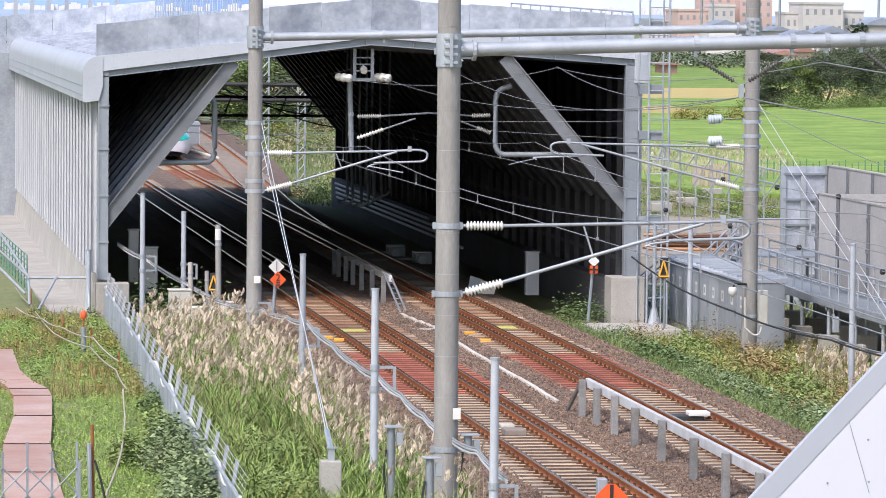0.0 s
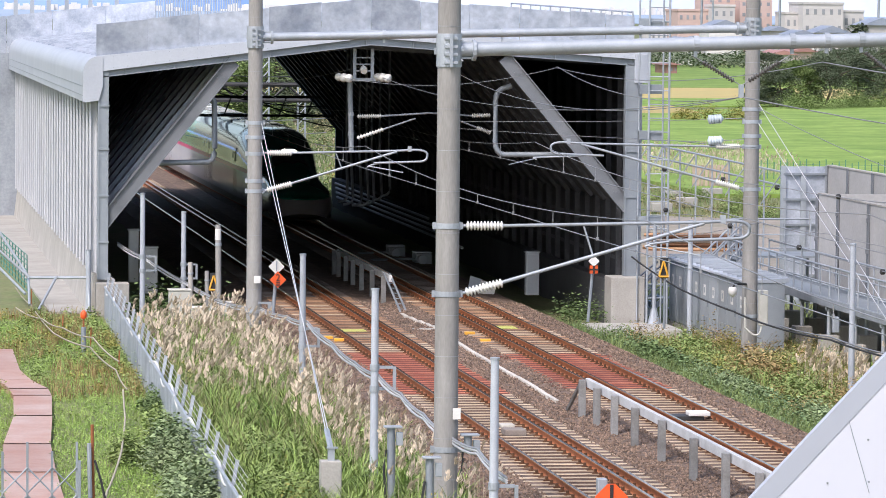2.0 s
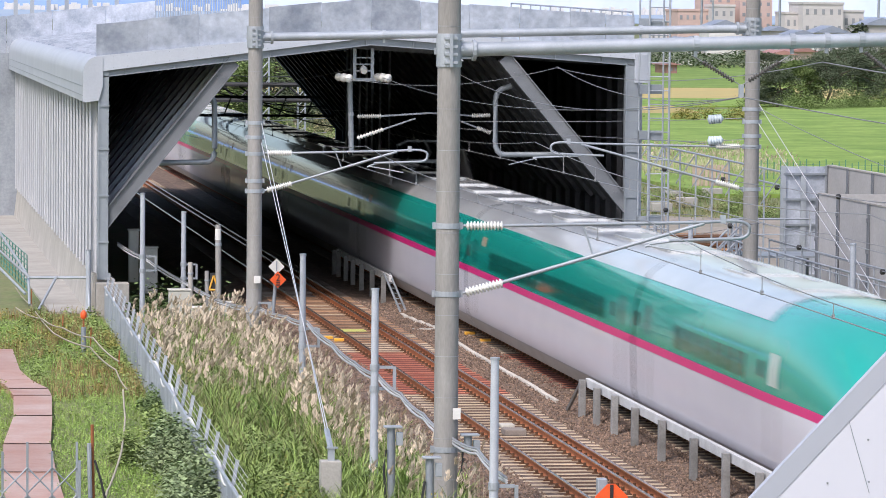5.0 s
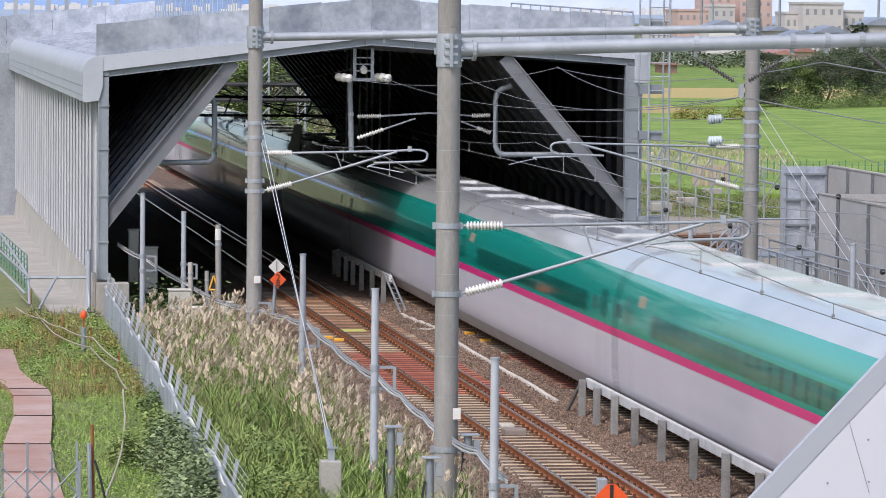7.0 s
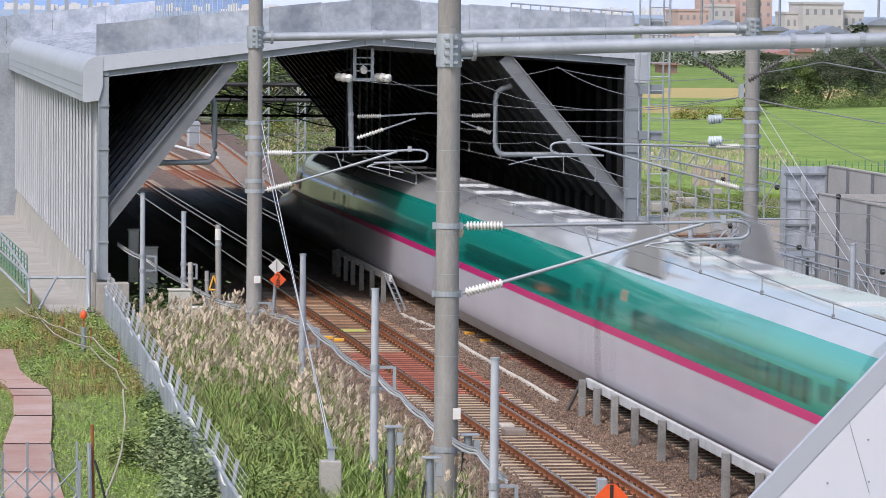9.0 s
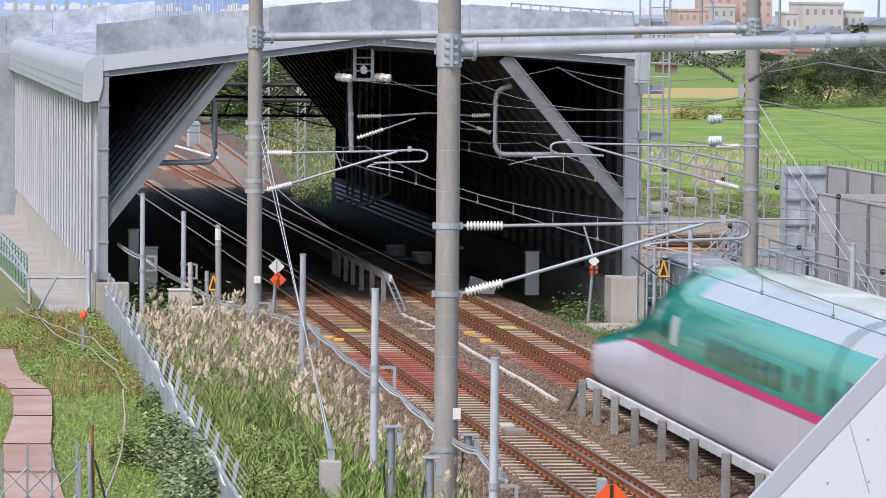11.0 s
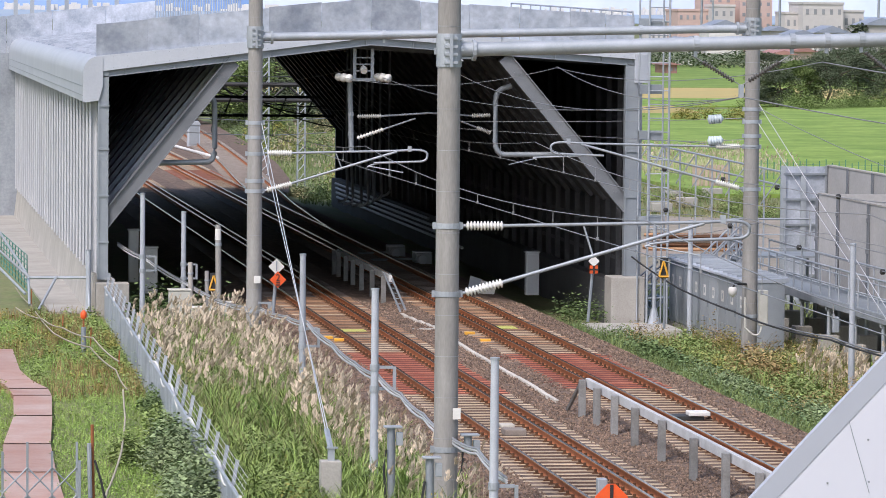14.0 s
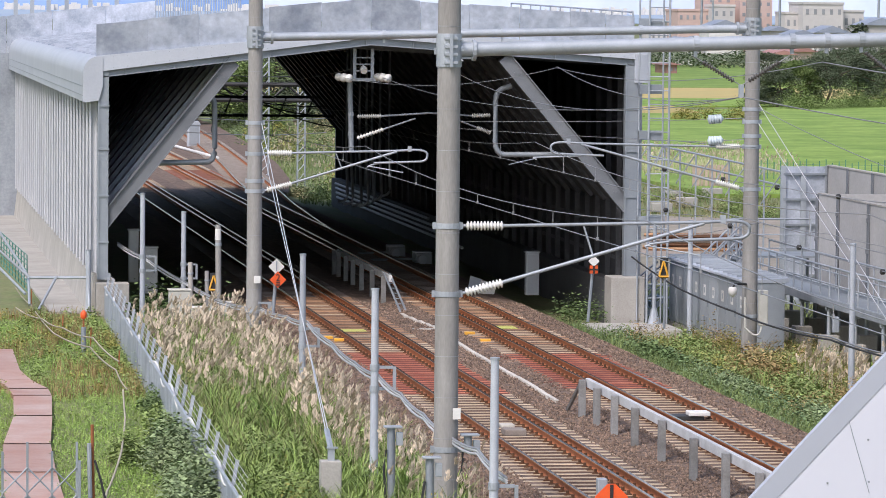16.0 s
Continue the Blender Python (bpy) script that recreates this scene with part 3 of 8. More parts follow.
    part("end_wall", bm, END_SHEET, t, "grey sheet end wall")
    # far gable
    bm = B()
    for xa, xb in ((SX0, SX0 + 0.35), (SX1 - 0.4, SX1)):
        box(bm, xa, xb, SY1, SY1 + 0.3, -0.9, 7)
    strip(bm, SX0, SX1, lambda x: fas_top(x) - 0.7, fas_top, SY1, SY1 + 0.3)
    # dark sheet added under the pale roof to deepen the shade
    part("ceiling_sheet", strip(B(), SX0 + 0.1, SX1 - 0.1, lambda x: fas_top(x) - 0.31, lambda x: fas_top(x) - 0.285, SY0 + 0.4, SY1), SHADED_SHEET, t, "ceiling sheet with shade in its colour")
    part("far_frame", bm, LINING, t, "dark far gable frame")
    # closing side wall on the left beyond the widening
    part("wall_cladding", box(B(), -11.0, -10.85, 186.4, SY1, -0.9, 7.0), CLAD, t, "pale far side wall")
    return t


shelter = build_shelter()

# ---- overhead line masts ----
def concrete_pole(x, y, z0, z1, r0, r1, label, bands):
    t = thing("catenary_pole", (x, y, z0), label, "pole", "catenary poles")
    part("shaft", tube(B(), [(x, y, z0), (x, y, (z0 + z1) / 2), (x, y, z1)], r0, 20, r1), CONC_OLD, t, smooth=True)
    for z in bands:
        rr = r0 + (r1 - r0) * (z - z0) / (z1 - z0) + 0.012
        bm = B()
        tube(bm, [(x, y, z - 0.05), (x, y, z + 0.05)], rr, 20)
        for sx in (-1, 1):
            box(bm, x + sx * (rr + 0.02) - 0.03, x + sx * (rr + 0.02) + 0.03, y - 0.04, y + 0.04, z - 0.06, z + 0.06)
        part("band", bm, GALV, t, "steel clamp band")
    bm = B()
    z = z0 + 1
    while z < z1:
        rr = r0 + (r1 - r0) * (z - z0) / (z1 - z0)
        tube(bm, [(x, y, z), (x, y, z + 0.012)], rr + 0.004, 20)
        z += 0.75
    tagged(part("strapping", bm, WIRE, t, "thin steel straps"), kind="stuff")
    return t


def cantilever(x, y, tip, zt, zl, sgn, hang):
    """A bracket from the pole at x towards sgn; tip: its reach, hang: place of the contact wire."""
    t = thing("cantilever", (x, y, zl), "galvanised tubular bracket with white ribbed insulators on a pole", "bracket", "cantilever brackets")
    a = x + sgn * 0.24
    for z, up in ((zt, 0.0), (zl, 0.16)):
        bm = B()
        box(bm, min(x + sgn * 0.16, a), max(x + sgn * 0.16, a), y - 0.05, y + 0.05, z - 0.07, z + 0.07)
        tube(bm, [(a, y, z), (a + sgn * 0.12, y, z + up * 0.2)], 0.03, 8)
        part("pole_fitting", bm, GALV, t)
        p, q = (a + sgn * 0.1, y, z + up * 0.15), (a + sgn * 0.78, y, z + up * 1.25)
        part("insulator", lathe(B(), p, q, sheds(11, 0.045, 0.088), 14), PORC, t, "white ribbed porcelain insulator", smooth=True)
    s = a + sgn * 0.75
    end = x + sgn * tip
    loop = bend((end - sgn * 0.35, y, zt + 0.1), (end + sgn * 0.02, y, zt + 0.1), (end, y, zt - 0.06), 5) + bend((end, y, zt - 0.06), (end, y, zt - 0.24), (end - sgn * 0.3, y, zt - 0.23), 5)
    bm = B()
    tube(bm, [(s, y, zt), (end - sgn * 0.9, y, zt + 0.07)] + loop + [(end - sgn * 1.5, y, zt - 0.27)], 0.032, 10)
    part("top_tube", bm, GALV, t, smooth=True)
    bm = B()
    tube(bm, [(s, y, zl + 0.2), (end - sgn * 0.85, y, zt + 0.05)], 0.035, 10)
    part("stay_tube", bm, GALV, t, smooth=True)
    bm = B()
    m = s + sgn * (abs(end - s) * 0.33)
    tube(bm, [(m, y, zt), (m + sgn * 0.18, y, zl + 0.2 + (zt - zl - 0.15) * 0.44)], 0.018, 8)
    part("strut", bm, GALV, t)
    bm = B()
    tube(bm, [(end - sgn * 1.3, y, zt - 0.26), (hang + 0.1 * sgn, y, zt - 0.33), (hang, y, zt - 0.38)], 0.022, 8)
    tube(bm, [(hang + 0.05 * sgn, y - 0.02, zt - 0.36), (hang + sgn * 0.45, y - 0.4, zt - 0.42), (hang + sgn * 0.9, y - 0.8, zt - 0.5)], 0.014, 8)
    part("steady_arm", bm, GALV, t, smooth=False)
    part("wire_clamp", box(B(), end - sgn * 0.5 - 0.05, end - sgn * 0.5 + 0.05, y - 0.04, y + 0.04, zt + 0.05, zt + 0.2), GALV, t)
    return t


concrete_pole(-7.36, 116, -0.6, 11.0, 0.215, 0.19, "tall grey concrete catenary pole among pampas grass", (0.55, 3.87, 4.15, 4.9, 5.35, 5.75, 8.1))
concrete_pole(6.6, 116, -1.0, 11.0, 0.225, 0.195, "tall grey concrete catenary pole beside a lineside cabinet", (0.4, 3.96, 5.15, 5.45, 5.85, 6.2, 8.45))
concrete_pole(-7.65, 76, -0.6, 11.0, 0.225, 0.205, "tall grey concrete catenary pole with steel bands", (0.95, 3.79, 5.03, 8.2))
concrete_pole(6.6, 76, -1.0, 11.0, 0.225, 0.205, "grey concrete catenary pole carrying a pipe beam", (8.6,))
cantilever(-7.65, 76, 5.6, 5.03, 3.79, 1, -4.0)
cantilever(-7.36, 116, 4.8, 4.92, 3.87, 1, -4.24)
cantilever(6.6, 116, 5.7, 5.15, 3.96, -1, 0.5)


def pipe_beam(p, q, r, hangers, label):
    t = thing("pipe_beam", p, label, "beam", "overhead pipe beams")
    part("pipe", tube(B(), [p, q], r, 16), GALV, t, smooth=True)
    p, q = Vector(p), Vector(q)
    for end, s in ((p, 1), (q, -1)):
        bm = B()
        tube(bm, [(end.x, end.y, end.z - 0.3), (end.x, end.y, end.z + 0.3)], 0.235, 18)
        box(bm, end.x - 0.03, end.x + 0.03, end.y - 0.3, end.y - 0.22, end.z - 0.3, end.z + 0.3)
        for z in (-0.22, -0.07, 0.07, 0.22):
            box(bm, end.x - 0.12, end.x + 0.12, end.y - 0.27, end.y - 0.2, end.z + z - 0.025, end.z + z + 0.025)
        tube(bm, [(end.x + s * 0.42, end.y, end.z), (end.x + s * 0.48, end.y, end.z)], r + 0.07, 14)
        for z in (-0.18, 0.0, 0.18):
            tube(bm, [(end.x + s * 0.2, end.y - 0.3, end.z + z), (end.x + s * 0.2, end.y + 0.3, end.z + z)], 0.02, 6)
        for z in (-0.14, 0.14):
            box(bm, end.x + min(s * 0.1, s * 0.5), end.x + max(s * 0.1, s * 0.5), end.y - 0.02, end.y + 0.02, end.z + z - 0.02, end.z + z + 0.02)
        part("end_clamp", bm, GALV, t, "bolted steel pole clamp")
    for x in hangers:
        c = p.lerp(q, (x - p.x) / (q.x - p.x))
        bm = B()
        tube(bm, [(x - 0.05, c.y, c.z + 0.01), (x + 0.05, c.y, c.z + 0.01)], r + 0.02, 14)
        box(bm, x - 0.03, x + 0.03, c.y - 0.03, c.y + 0.03, c.z - r - 0.1, c.z - r + 0.01)
        part("pipe_clamp", bm, GALV, t, "steel pipe clamp")
    return t


pipe_beam((-7.36, 116, 8.1), (6.6, 116, 8.46), 0.115, (-3.8, -0.5, 3.4), "long galvanised pipe beam between two concrete poles")
pipe_beam((-7.65, 76, 8.22), (6.6, 76, 8.67), 0.128, (-3.1, -1.3, -0.65, 0.0), "thick galvanised pipe beam fixed to a concrete pole")
# ---- the train ----
CAR = 25.0


def lerp_tab(s, tab):
    return float(np.interp(s, [a for a, b in tab], [b for a, b in tab]))


W_TAB = [(0, 0.0), (0.02, 0.3), (0.06, 0.58), (0.14, 0.85), (0.35, 1.12), (0.9, 1.3), (2, 1.38), (4, 1.44), (8, 1.57), (12, 1.665), (14, 1.67)]
WU_TAB = [(0, 0.0), (0.02, 0.3), (0.06, 0.58), (0.14, 0.85), (0.35, 1.1), (0.9, 1.23), (1.6, 1.25), (2.4, 1.22), (3.2, 1.17), (4, 1.16), (5, 1.19), (6, 1.26), (8, 1.43), (10, 1.57), (12, 1.65), (14, 1.67)]
E_TAB = [(0, 0.7), (1, 0.8), (2.5, 0.94), (6, 0.94), (9, 0.76), (12, 2 / 3)]
ZC_TAB = [(0, 1.02), (0.06, 1.12), (0.14, 1.2), (0.35, 1.31), (0.9, 1.46), (2, 1.68), (3, 1.86), (3.6, 2.02), (4.25, 2.3), (5, 2.6), (5.4, 2.72), (6.2, 2.94), (7.1, 3.18), (8.1, 3.39), (9.3, 3.55), (11, 3.64), (14, 3.65)]
ZF_TAB = [(0, 1.02), (0.06, 1.12), (0.14, 1.2), (0.35, 1.3), (0.9, 1.43), (2, 1.62), (3, 1.76), (4.25, 1.92), (5.4, 2.14), (6.6, 2.48), (8.1, 2.95), (9.3, 3.3), (11, 3.56), (14, 3.65)]
ZS_TAB = [(0, 0.98), (0.35, 1.1), (0.9, 1.17), (2, 1.28), (3, 1.4), (4, 1.52), (5, 1.6), (6.5, 1.67), (8, 1.72), (10, 1.78), (12, 1.8), (14, 1.8)]
ZB_TAB = [(0, 0.42), (0.2, 0.3), (0.8, 0.2), (2, 0.2), (14, 0.2)]


def upper(s, a, out=0.0):
    """A point of the upper shell, s metres behind the tip, a from -90 to 90 degrees."""
    w, zs = lerp_tab(s, WU_TAB), lerp_tab(s, ZS_TAB)
    zf, zc = lerp_tab(s, ZF_TAB), lerp_tab(s, ZC_TAB)
    c, n = math.cos(a), math.sin(a)
    e = lerp_tab(s, E_TAB)
    x = (w + out) * math.copysign(abs(n) ** e, n)
    z = zs + (zf - zs + out) * abs(c) ** e
    u = min(1.0, abs(x) / 1.0)
    z += (zc - zf) * (1 - u * u) ** 2 * (3 - 2 * (1 - u * u)) if u < 1 else 0
    return x, z


def lower(s, k):
    """A point of the lower shell; k from 0 at the split line to 1 underneath."""
    w, zs, zb = lerp_tab(s, W_TAB), lerp_tab(s, ZS_TAB), lerp_tab(s, ZB_TAB)
    z = zs + (zb - zs) * k
    swell = min(1.0, k / 0.34)
    w = lerp_tab(s, WU_TAB) + (w - lerp_tab(s, WU_TAB)) * math.sin(swell * math.pi / 2) ** 0.9
    x = w * (1 - 0.02 * k - 0.16 * max(0.0, (k - 0.55) / 0.45) ** 2)
    return x, z


def loft(stations, section):
    bm = B()
    rows = []
    for s, y in stations:
        rows.append([bm.verts.new((x, y, z)) for x, z in section(s)])
    for a, b in zip(rows, rows[1:]):
        for i in range(len(a) - 1):
            bm.faces.new((a[i], a[i + 1], b[i + 1], b[i]))
    return bm


def merge(bm, other):
    """Add the faces of another shape."""
    made = {v: bm.verts.new(v.co) for v in other.verts}
    for f in other.faces:
        bm.faces.new([made[v] for v in f.verts])
    other.free()


def angles(a0, a1, n):
    return [radians(a0 + (a1 - a0) * i / n) for i in range(n + 1)]


ROOF_A = 49.0   # half angle of the grey roof strip, widened for the shoulder's sky highlight


def window_mesh(y0, y1, z0, z1, side):
    """A pane lying on the curved side."""
    bm = B()
    rows = []
    for z in (z0, (z0 + z1) / 2, z1):
        c = ((z - 1.8) / 1.85) ** 1.5
        x = (1.67 * math.sqrt(max(0.0, 1 - c * c)) ** (2 / 3.0) + 0.006) * side
        rows.append([bm.verts.new((x, y0, z)), bm.verts.new((x, y1, z))])
    for a, b in zip(rows, rows[1:]):
        bm.faces.new((a[0], a[1], b[1], b[0]))
    return bm


def car_parts(train, y0, y1, nose, index):
    """One car from y0 to y1 in the train's space; nose: 1 leads at y0, -1 trails at y1, 0 none."""
    if nose == 0:
        st = [(14, y0 + 0.09), (14, y1 - 0.09)]
    else:
        ss = [0, 0.02, 0.06, 0.14, 0.22, 0.35, 0.6, 0.9, 1.4, 2, 2.75, 3.5, 4.25, 5, 5.4, 5.8, 6.2, 6.6, 7.1, 7.6, 8.1, 8.6, 9.3, 10, 11, 12, 13, 14]
        st = [(s, y0 + s) for s in ss] + [(14, y1 - 0.09)]
        if nose < 0:
            st = [(s, y1 - s) for s in ss] + [(14, y0 + 0.09)]
    ring = angles(-90, 90, 40)
    if nose:
        body = loft([p for p in st if p[0] < 12.5 or p[0] >= 12], lambda s: [upper(s, a) for a in ring])
    else:
        body = loft(st, lambda s: [upper(s, a) for a in angles(-90, -ROOF_A, 12)])
        merge(body, loft(st, lambda s: [upper(s, a) for a in angles(ROOF_A, 90, 12)]))
    bmesh.ops.recalc_face_normals(body, faces=body.faces)
    car = part("car_body", body, GREEN, train, "emerald green upper body of a railcar", smooth=True)
    rst = [p for p in st if p[0] >= 14.0]
    off = 0.012 if nose else 0.0
    part("roof", loft(rst, lambda s: [upper(s, a, off) for a in angles(-ROOF_A, ROOF_A, 12)]), TROOF, car, "light grey roof reaching down for the shoulder sheen", smooth=True)
    for sgn in (-1, 1):
        if not nose:
            part("lower_body", loft(st, lambda s: [(sgn * lower(s, k / 8)[0], lower(s, k / 8)[1]) for k in range(9)]), TWHITE, car, "white lower body side", smooth=True)
        stripe = [p for p in st if p[0] >= 4.25]

        def band(s):
            h = 0.15 * min(1.0, max(0.08, (s - 4.0) / 5.0))
            zs, w = lerp_tab(s, ZS_TAB), lerp_tab(s, WU_TAB)
            return [(sgn * (w + 0.006), zs - 0.03), (sgn * (w + 0.007), zs + h)]
        part("stripe", loft(stripe, band), PINK, car, "magenta pinstripe band", smooth=True)
        part("skirt", loft([p for p in st if p[0] >= 2], lambda s: [(sgn * (lower(s, 0.8)[0] + 0.008), lower(s, 0.8)[1]), (sgn * (lower(s, 0.9)[0] + 0.008), lower(s, 0.9)[1]), (sgn * (lower(s, 1)[0] + 0.008), lower(s, 1)[1])]), SKIRT, car, "dusty grey skirt", smooth=True)
        groove = [p for p in st if p[0] >= 3]
        part("skirt_groove", loft(groove, lambda s: [(sgn * (lower(s, k)[0] + 0.012), lower(s, k)[1]) for k in (0.775, 0.8)]), TGREY, car, "dark groove above the skirt", smooth=True)
    if nose:
        low = loft(st, lambda s: [(-lower(s, k / 10)[0], lower(s, k / 10)[1]) for k in range(11)])
        merge(low, loft(st, lambda s: [(lower(s, k / 10)[0], lower(s, k / 10)[1]) for k in range(11)]))
        bmesh.ops.remove_doubles(low, verts=low.verts, dist=0.004)
        bmesh.ops.recalc_face_normals(low, faces=low.faces)
        part("lower_body", low, TWHITE, car, "white lower nose and sides", smooth=True)
    under = B()
    box(under, -1.3, 1.3, min(p[1] for p in st) + (1.2 if nose > 0 else 0), max(p[1] for p in st) - (1.2 if nose < 0 else 0), 0.22, 0.5)
    part("underframe", under, BLACK, car, "dark underframe")
    lo, hi = (y0 + 15.0 if nose > 0 else y0 + 3.6), (y1 - 15.0 if nose < 0 else y1 - 3.6)
    n = int((hi - lo) / 1.02)
    for sgn in (-1, 1):
        me = mesh_of("window", window_mesh(-0.34, 0.34, 2.06, 2.52, sgn), TRAIN_PANE)
        for i in range(n):
            ob = new("window", me)
            ob.parent = car
            ob.location = (0, lo + 0.5 + i * 1.02, 0)
        # doors near the ends, a seam round each
        doors = [y for y in (y0 + 1.5, y1 - 1.5) if not (nose > 0 and y < y0 + 12) and not (nose < 0 and y > y1 - 12)]
        if nose:
            doors.append(y0 + 12.6 if nose > 0 else y1 - 12.6)
        for y in doors:
            dm = window_mesh(y - 0.22, y + 0.22, 2.1, 2.7, sgn)
            # the cab door pane gets white paint in place of light behind it
            lit = nose and abs(y - (y0 if nose > 0 else y1)) < 13
            part("door_window", dm, WHITE if lit else TRAIN_PANE, car, "cab door window painted white as if lit" if lit else "narrow dark door window")
            for ya in (y - 0.48, y + 0.46):
                part("door_seam", window_mesh(ya, ya + 0.025, 1.96, 3.0, sgn), TGREY, car, "grey door edge")
                part("door_seam", box(B(), sgn * 1.672 - 0.006, sgn * 1.672 + 0.006, ya, ya + 0.025, 0.75, 1.76), TGREY, car, "grey door edge")
            dm = window_mesh(y + 0.9, y + 1.25, 2.2, 2.5, sgn)
            part("number_pane", dm, BLACK, car, "small dark display pane")
        if nose == 0:
            part("emblem", window_mesh(y1 - 3.1, y1 - 2.75, 2.6, 2.84, sgn), SALMON, car, "small salmon painted emblem")
    # roof duct and end bellows
    if nose <= 0:
        bm = B()
        prism(bm, [(upper(14, a)[0] * 0.955, 0.5 + (upper(14, a)[1] - 0.5) * 0.985) for a in angles(-90, 90, 16)] + [(1.5, 0.4), (-1.5, 0.4)], y0 - 0.15, y0 + 0.15)
        part("bellows", bm, TGREY, car, "grey gangway bellows between cars")
    bm = B()
    ra, rb = min(p[1] for p in rst), max(p[1] for p in rst)
    box(bm, 0.62, 0.72, ra + 0.3, rb - 0.3, 3.5, 3.66, 0.01)
    y = ra + 1.5
    while y < rb - 3:
        box(bm, -0.55, 0.55, y, y + 2.2, 3.55, 3.69, 0.02)
        y += 4.6
    part("roof_fairing", bm, TROOF, car, "low grey roof fairings")
    if nose:
        sg, o = (1, y0) if nose > 0 else (-1, y1)

        def patch(sa, sb, aa, ab, out):
            sts = [(sa + (sb - sa) * i / 10, o + sg * (sa + (sb - sa) * i / 10)) for i in range(11)]
            return loft(sts, lambda s: [upper(s, a, out) for a in angles(aa, ab, 16)])
        def screen(sa, sb, half, raised=0.02):
            """A pane on the cab with rounded ends, half its half width."""
            sts = [(sa + (sb - sa) * i / 12, o + sg * (sa + (sb - sa) * i / 12)) for i in range(13)]

            def row(s):
                u = 2 * (s - sa) / (sb - sa) - 1
                wd = half * (1 - abs(u) ** 3.0) ** 0.4 + 0.001
                w = lerp_tab(s, WU_TAB)
                out = []
                for k in range(-8, 9):
                    x = wd * k / 8
                    a = math.asin(min(1.0, (abs(x) / w) ** (1 / lerp_tab(s, E_TAB)))) * (1 if x >= 0 else -1)
                    out.append(upper(s, a, raised))
                return out
            return loft(sts, row)
        part("windscreen_surround", screen(4.3, 6.45, 0.82, 0.008), GLASS, car, "black glossy windscreen surround", smooth=True)
        part("windscreen", screen(4.5, 6.2, 0.75), SCREEN, car, "curved windscreen with reflected sky in its grey", smooth=True)
        part("lamp_housing", screen(5.42, 5.9, 0.46, 0.03), TGREY, car, "grey lamp housing", smooth=True)
        if nose > 0:
            for a in (-6.2, 6.2):
                part("headlight", patch(5.5, 5.76, a - 5.2, a + 5.2, 0.05), LAMP, car, "lit white headlight", smooth=True)
        bm = B()
        tube(bm, [(-0.75, o + sg * 1.0, 0.2), (0, o + sg * 0.5, 0.17), (0.75, o + sg * 1.0, 0.2)], 0.06, 8)
        part("snowplough", bm, BLACK, car, "dark curved snowplough edge")
    if index in (2, 6):
        for c in (y1 - 3.6,):
            for sgn in (-1, 1):
                bm = B()
                a, b = c - 2.3, c + 2.3
                for q in (0,):
                    vs = [(a, 3.3), (b, 3.3), (b - 1.0, 4.36), (a + 1.0, 4.36)]
                    f1 = [bm.verts.new((sgn * (1.36 - 0.16 * (z - 3.3)), y, z)) for y, z in vs]
                    f2 = [bm.verts.new((sgn * (1.30 - 0.16 * (z - 3.3)), y, z)) for y, z in vs]
                    bm.faces.new(f1)
                    bm.faces.new(f2[::-1])
                    for i in range(4):
                        bm.faces.new((f1[i], f1[(i + 1) % 4], f2[(i + 1) % 4], f2[i]))
                bmesh.ops.recalc_face_normals(bm, faces=bm.faces)
                part("pantograph_cover", bm, TGREY, car, "grey trapezoid pantograph side cover")
        bm = B()
        y = y1 - 4.4
        for x in (-0.45, 0.45):
            lathe(bm, (x, y, 3.62), (x, y, 3.95), sheds(4, 0.06, 0.12), 10)
        box(bm, -0.6, 0.6, y - 0.3, y + 0.3, 3.95, 4.05)
        tube(bm, [(0, y, 4.05), (0, y - 1.0, 4.3), (0, y + 0.1, 4.62)], 0.05, 8)
        tube(bm, [(-0.9, y + 0.1, 4.5), (-0.6, y + 0.1, 4.64), (0.6, y + 0.1, 4.64), (0.9, y + 0.1, 4.5)], 0.04, 8)
        part("pantograph", bm, FRAME, car, "raised pantograph")
    for yb in (y0 + 4.0, y1 - 4.0):
        bm = B()
        box(bm, -1.2, 1.2, yb - 1.7, yb + 1.7, 0.25, 0.6)
        for yy in (yb - 1.25, yb + 1.25):
            for x in (-0.75, 0.75):
                tube(bm, [(x - 0.065, yy, 0.435), (x + 0.065, yy, 0.435)], 0.43, 18)
        part("bogie", bm, BLACK, car, "dark bogie with steel wheels")


def build_train():
    t = thing("bullet_train", (0, 0, 0), "emerald and white high speed train with magenta stripe", "train")
    y = 0.0
    car_parts(t, 0, 26.5, 1, 0)
    y = 26.5
    for i in range(1, 9):
        car_parts(t, y, y + CAR, 0, i)
        y += CAR
    car_parts(t, y, y + 26.5, -1, 9)
    return t


train = build_train()

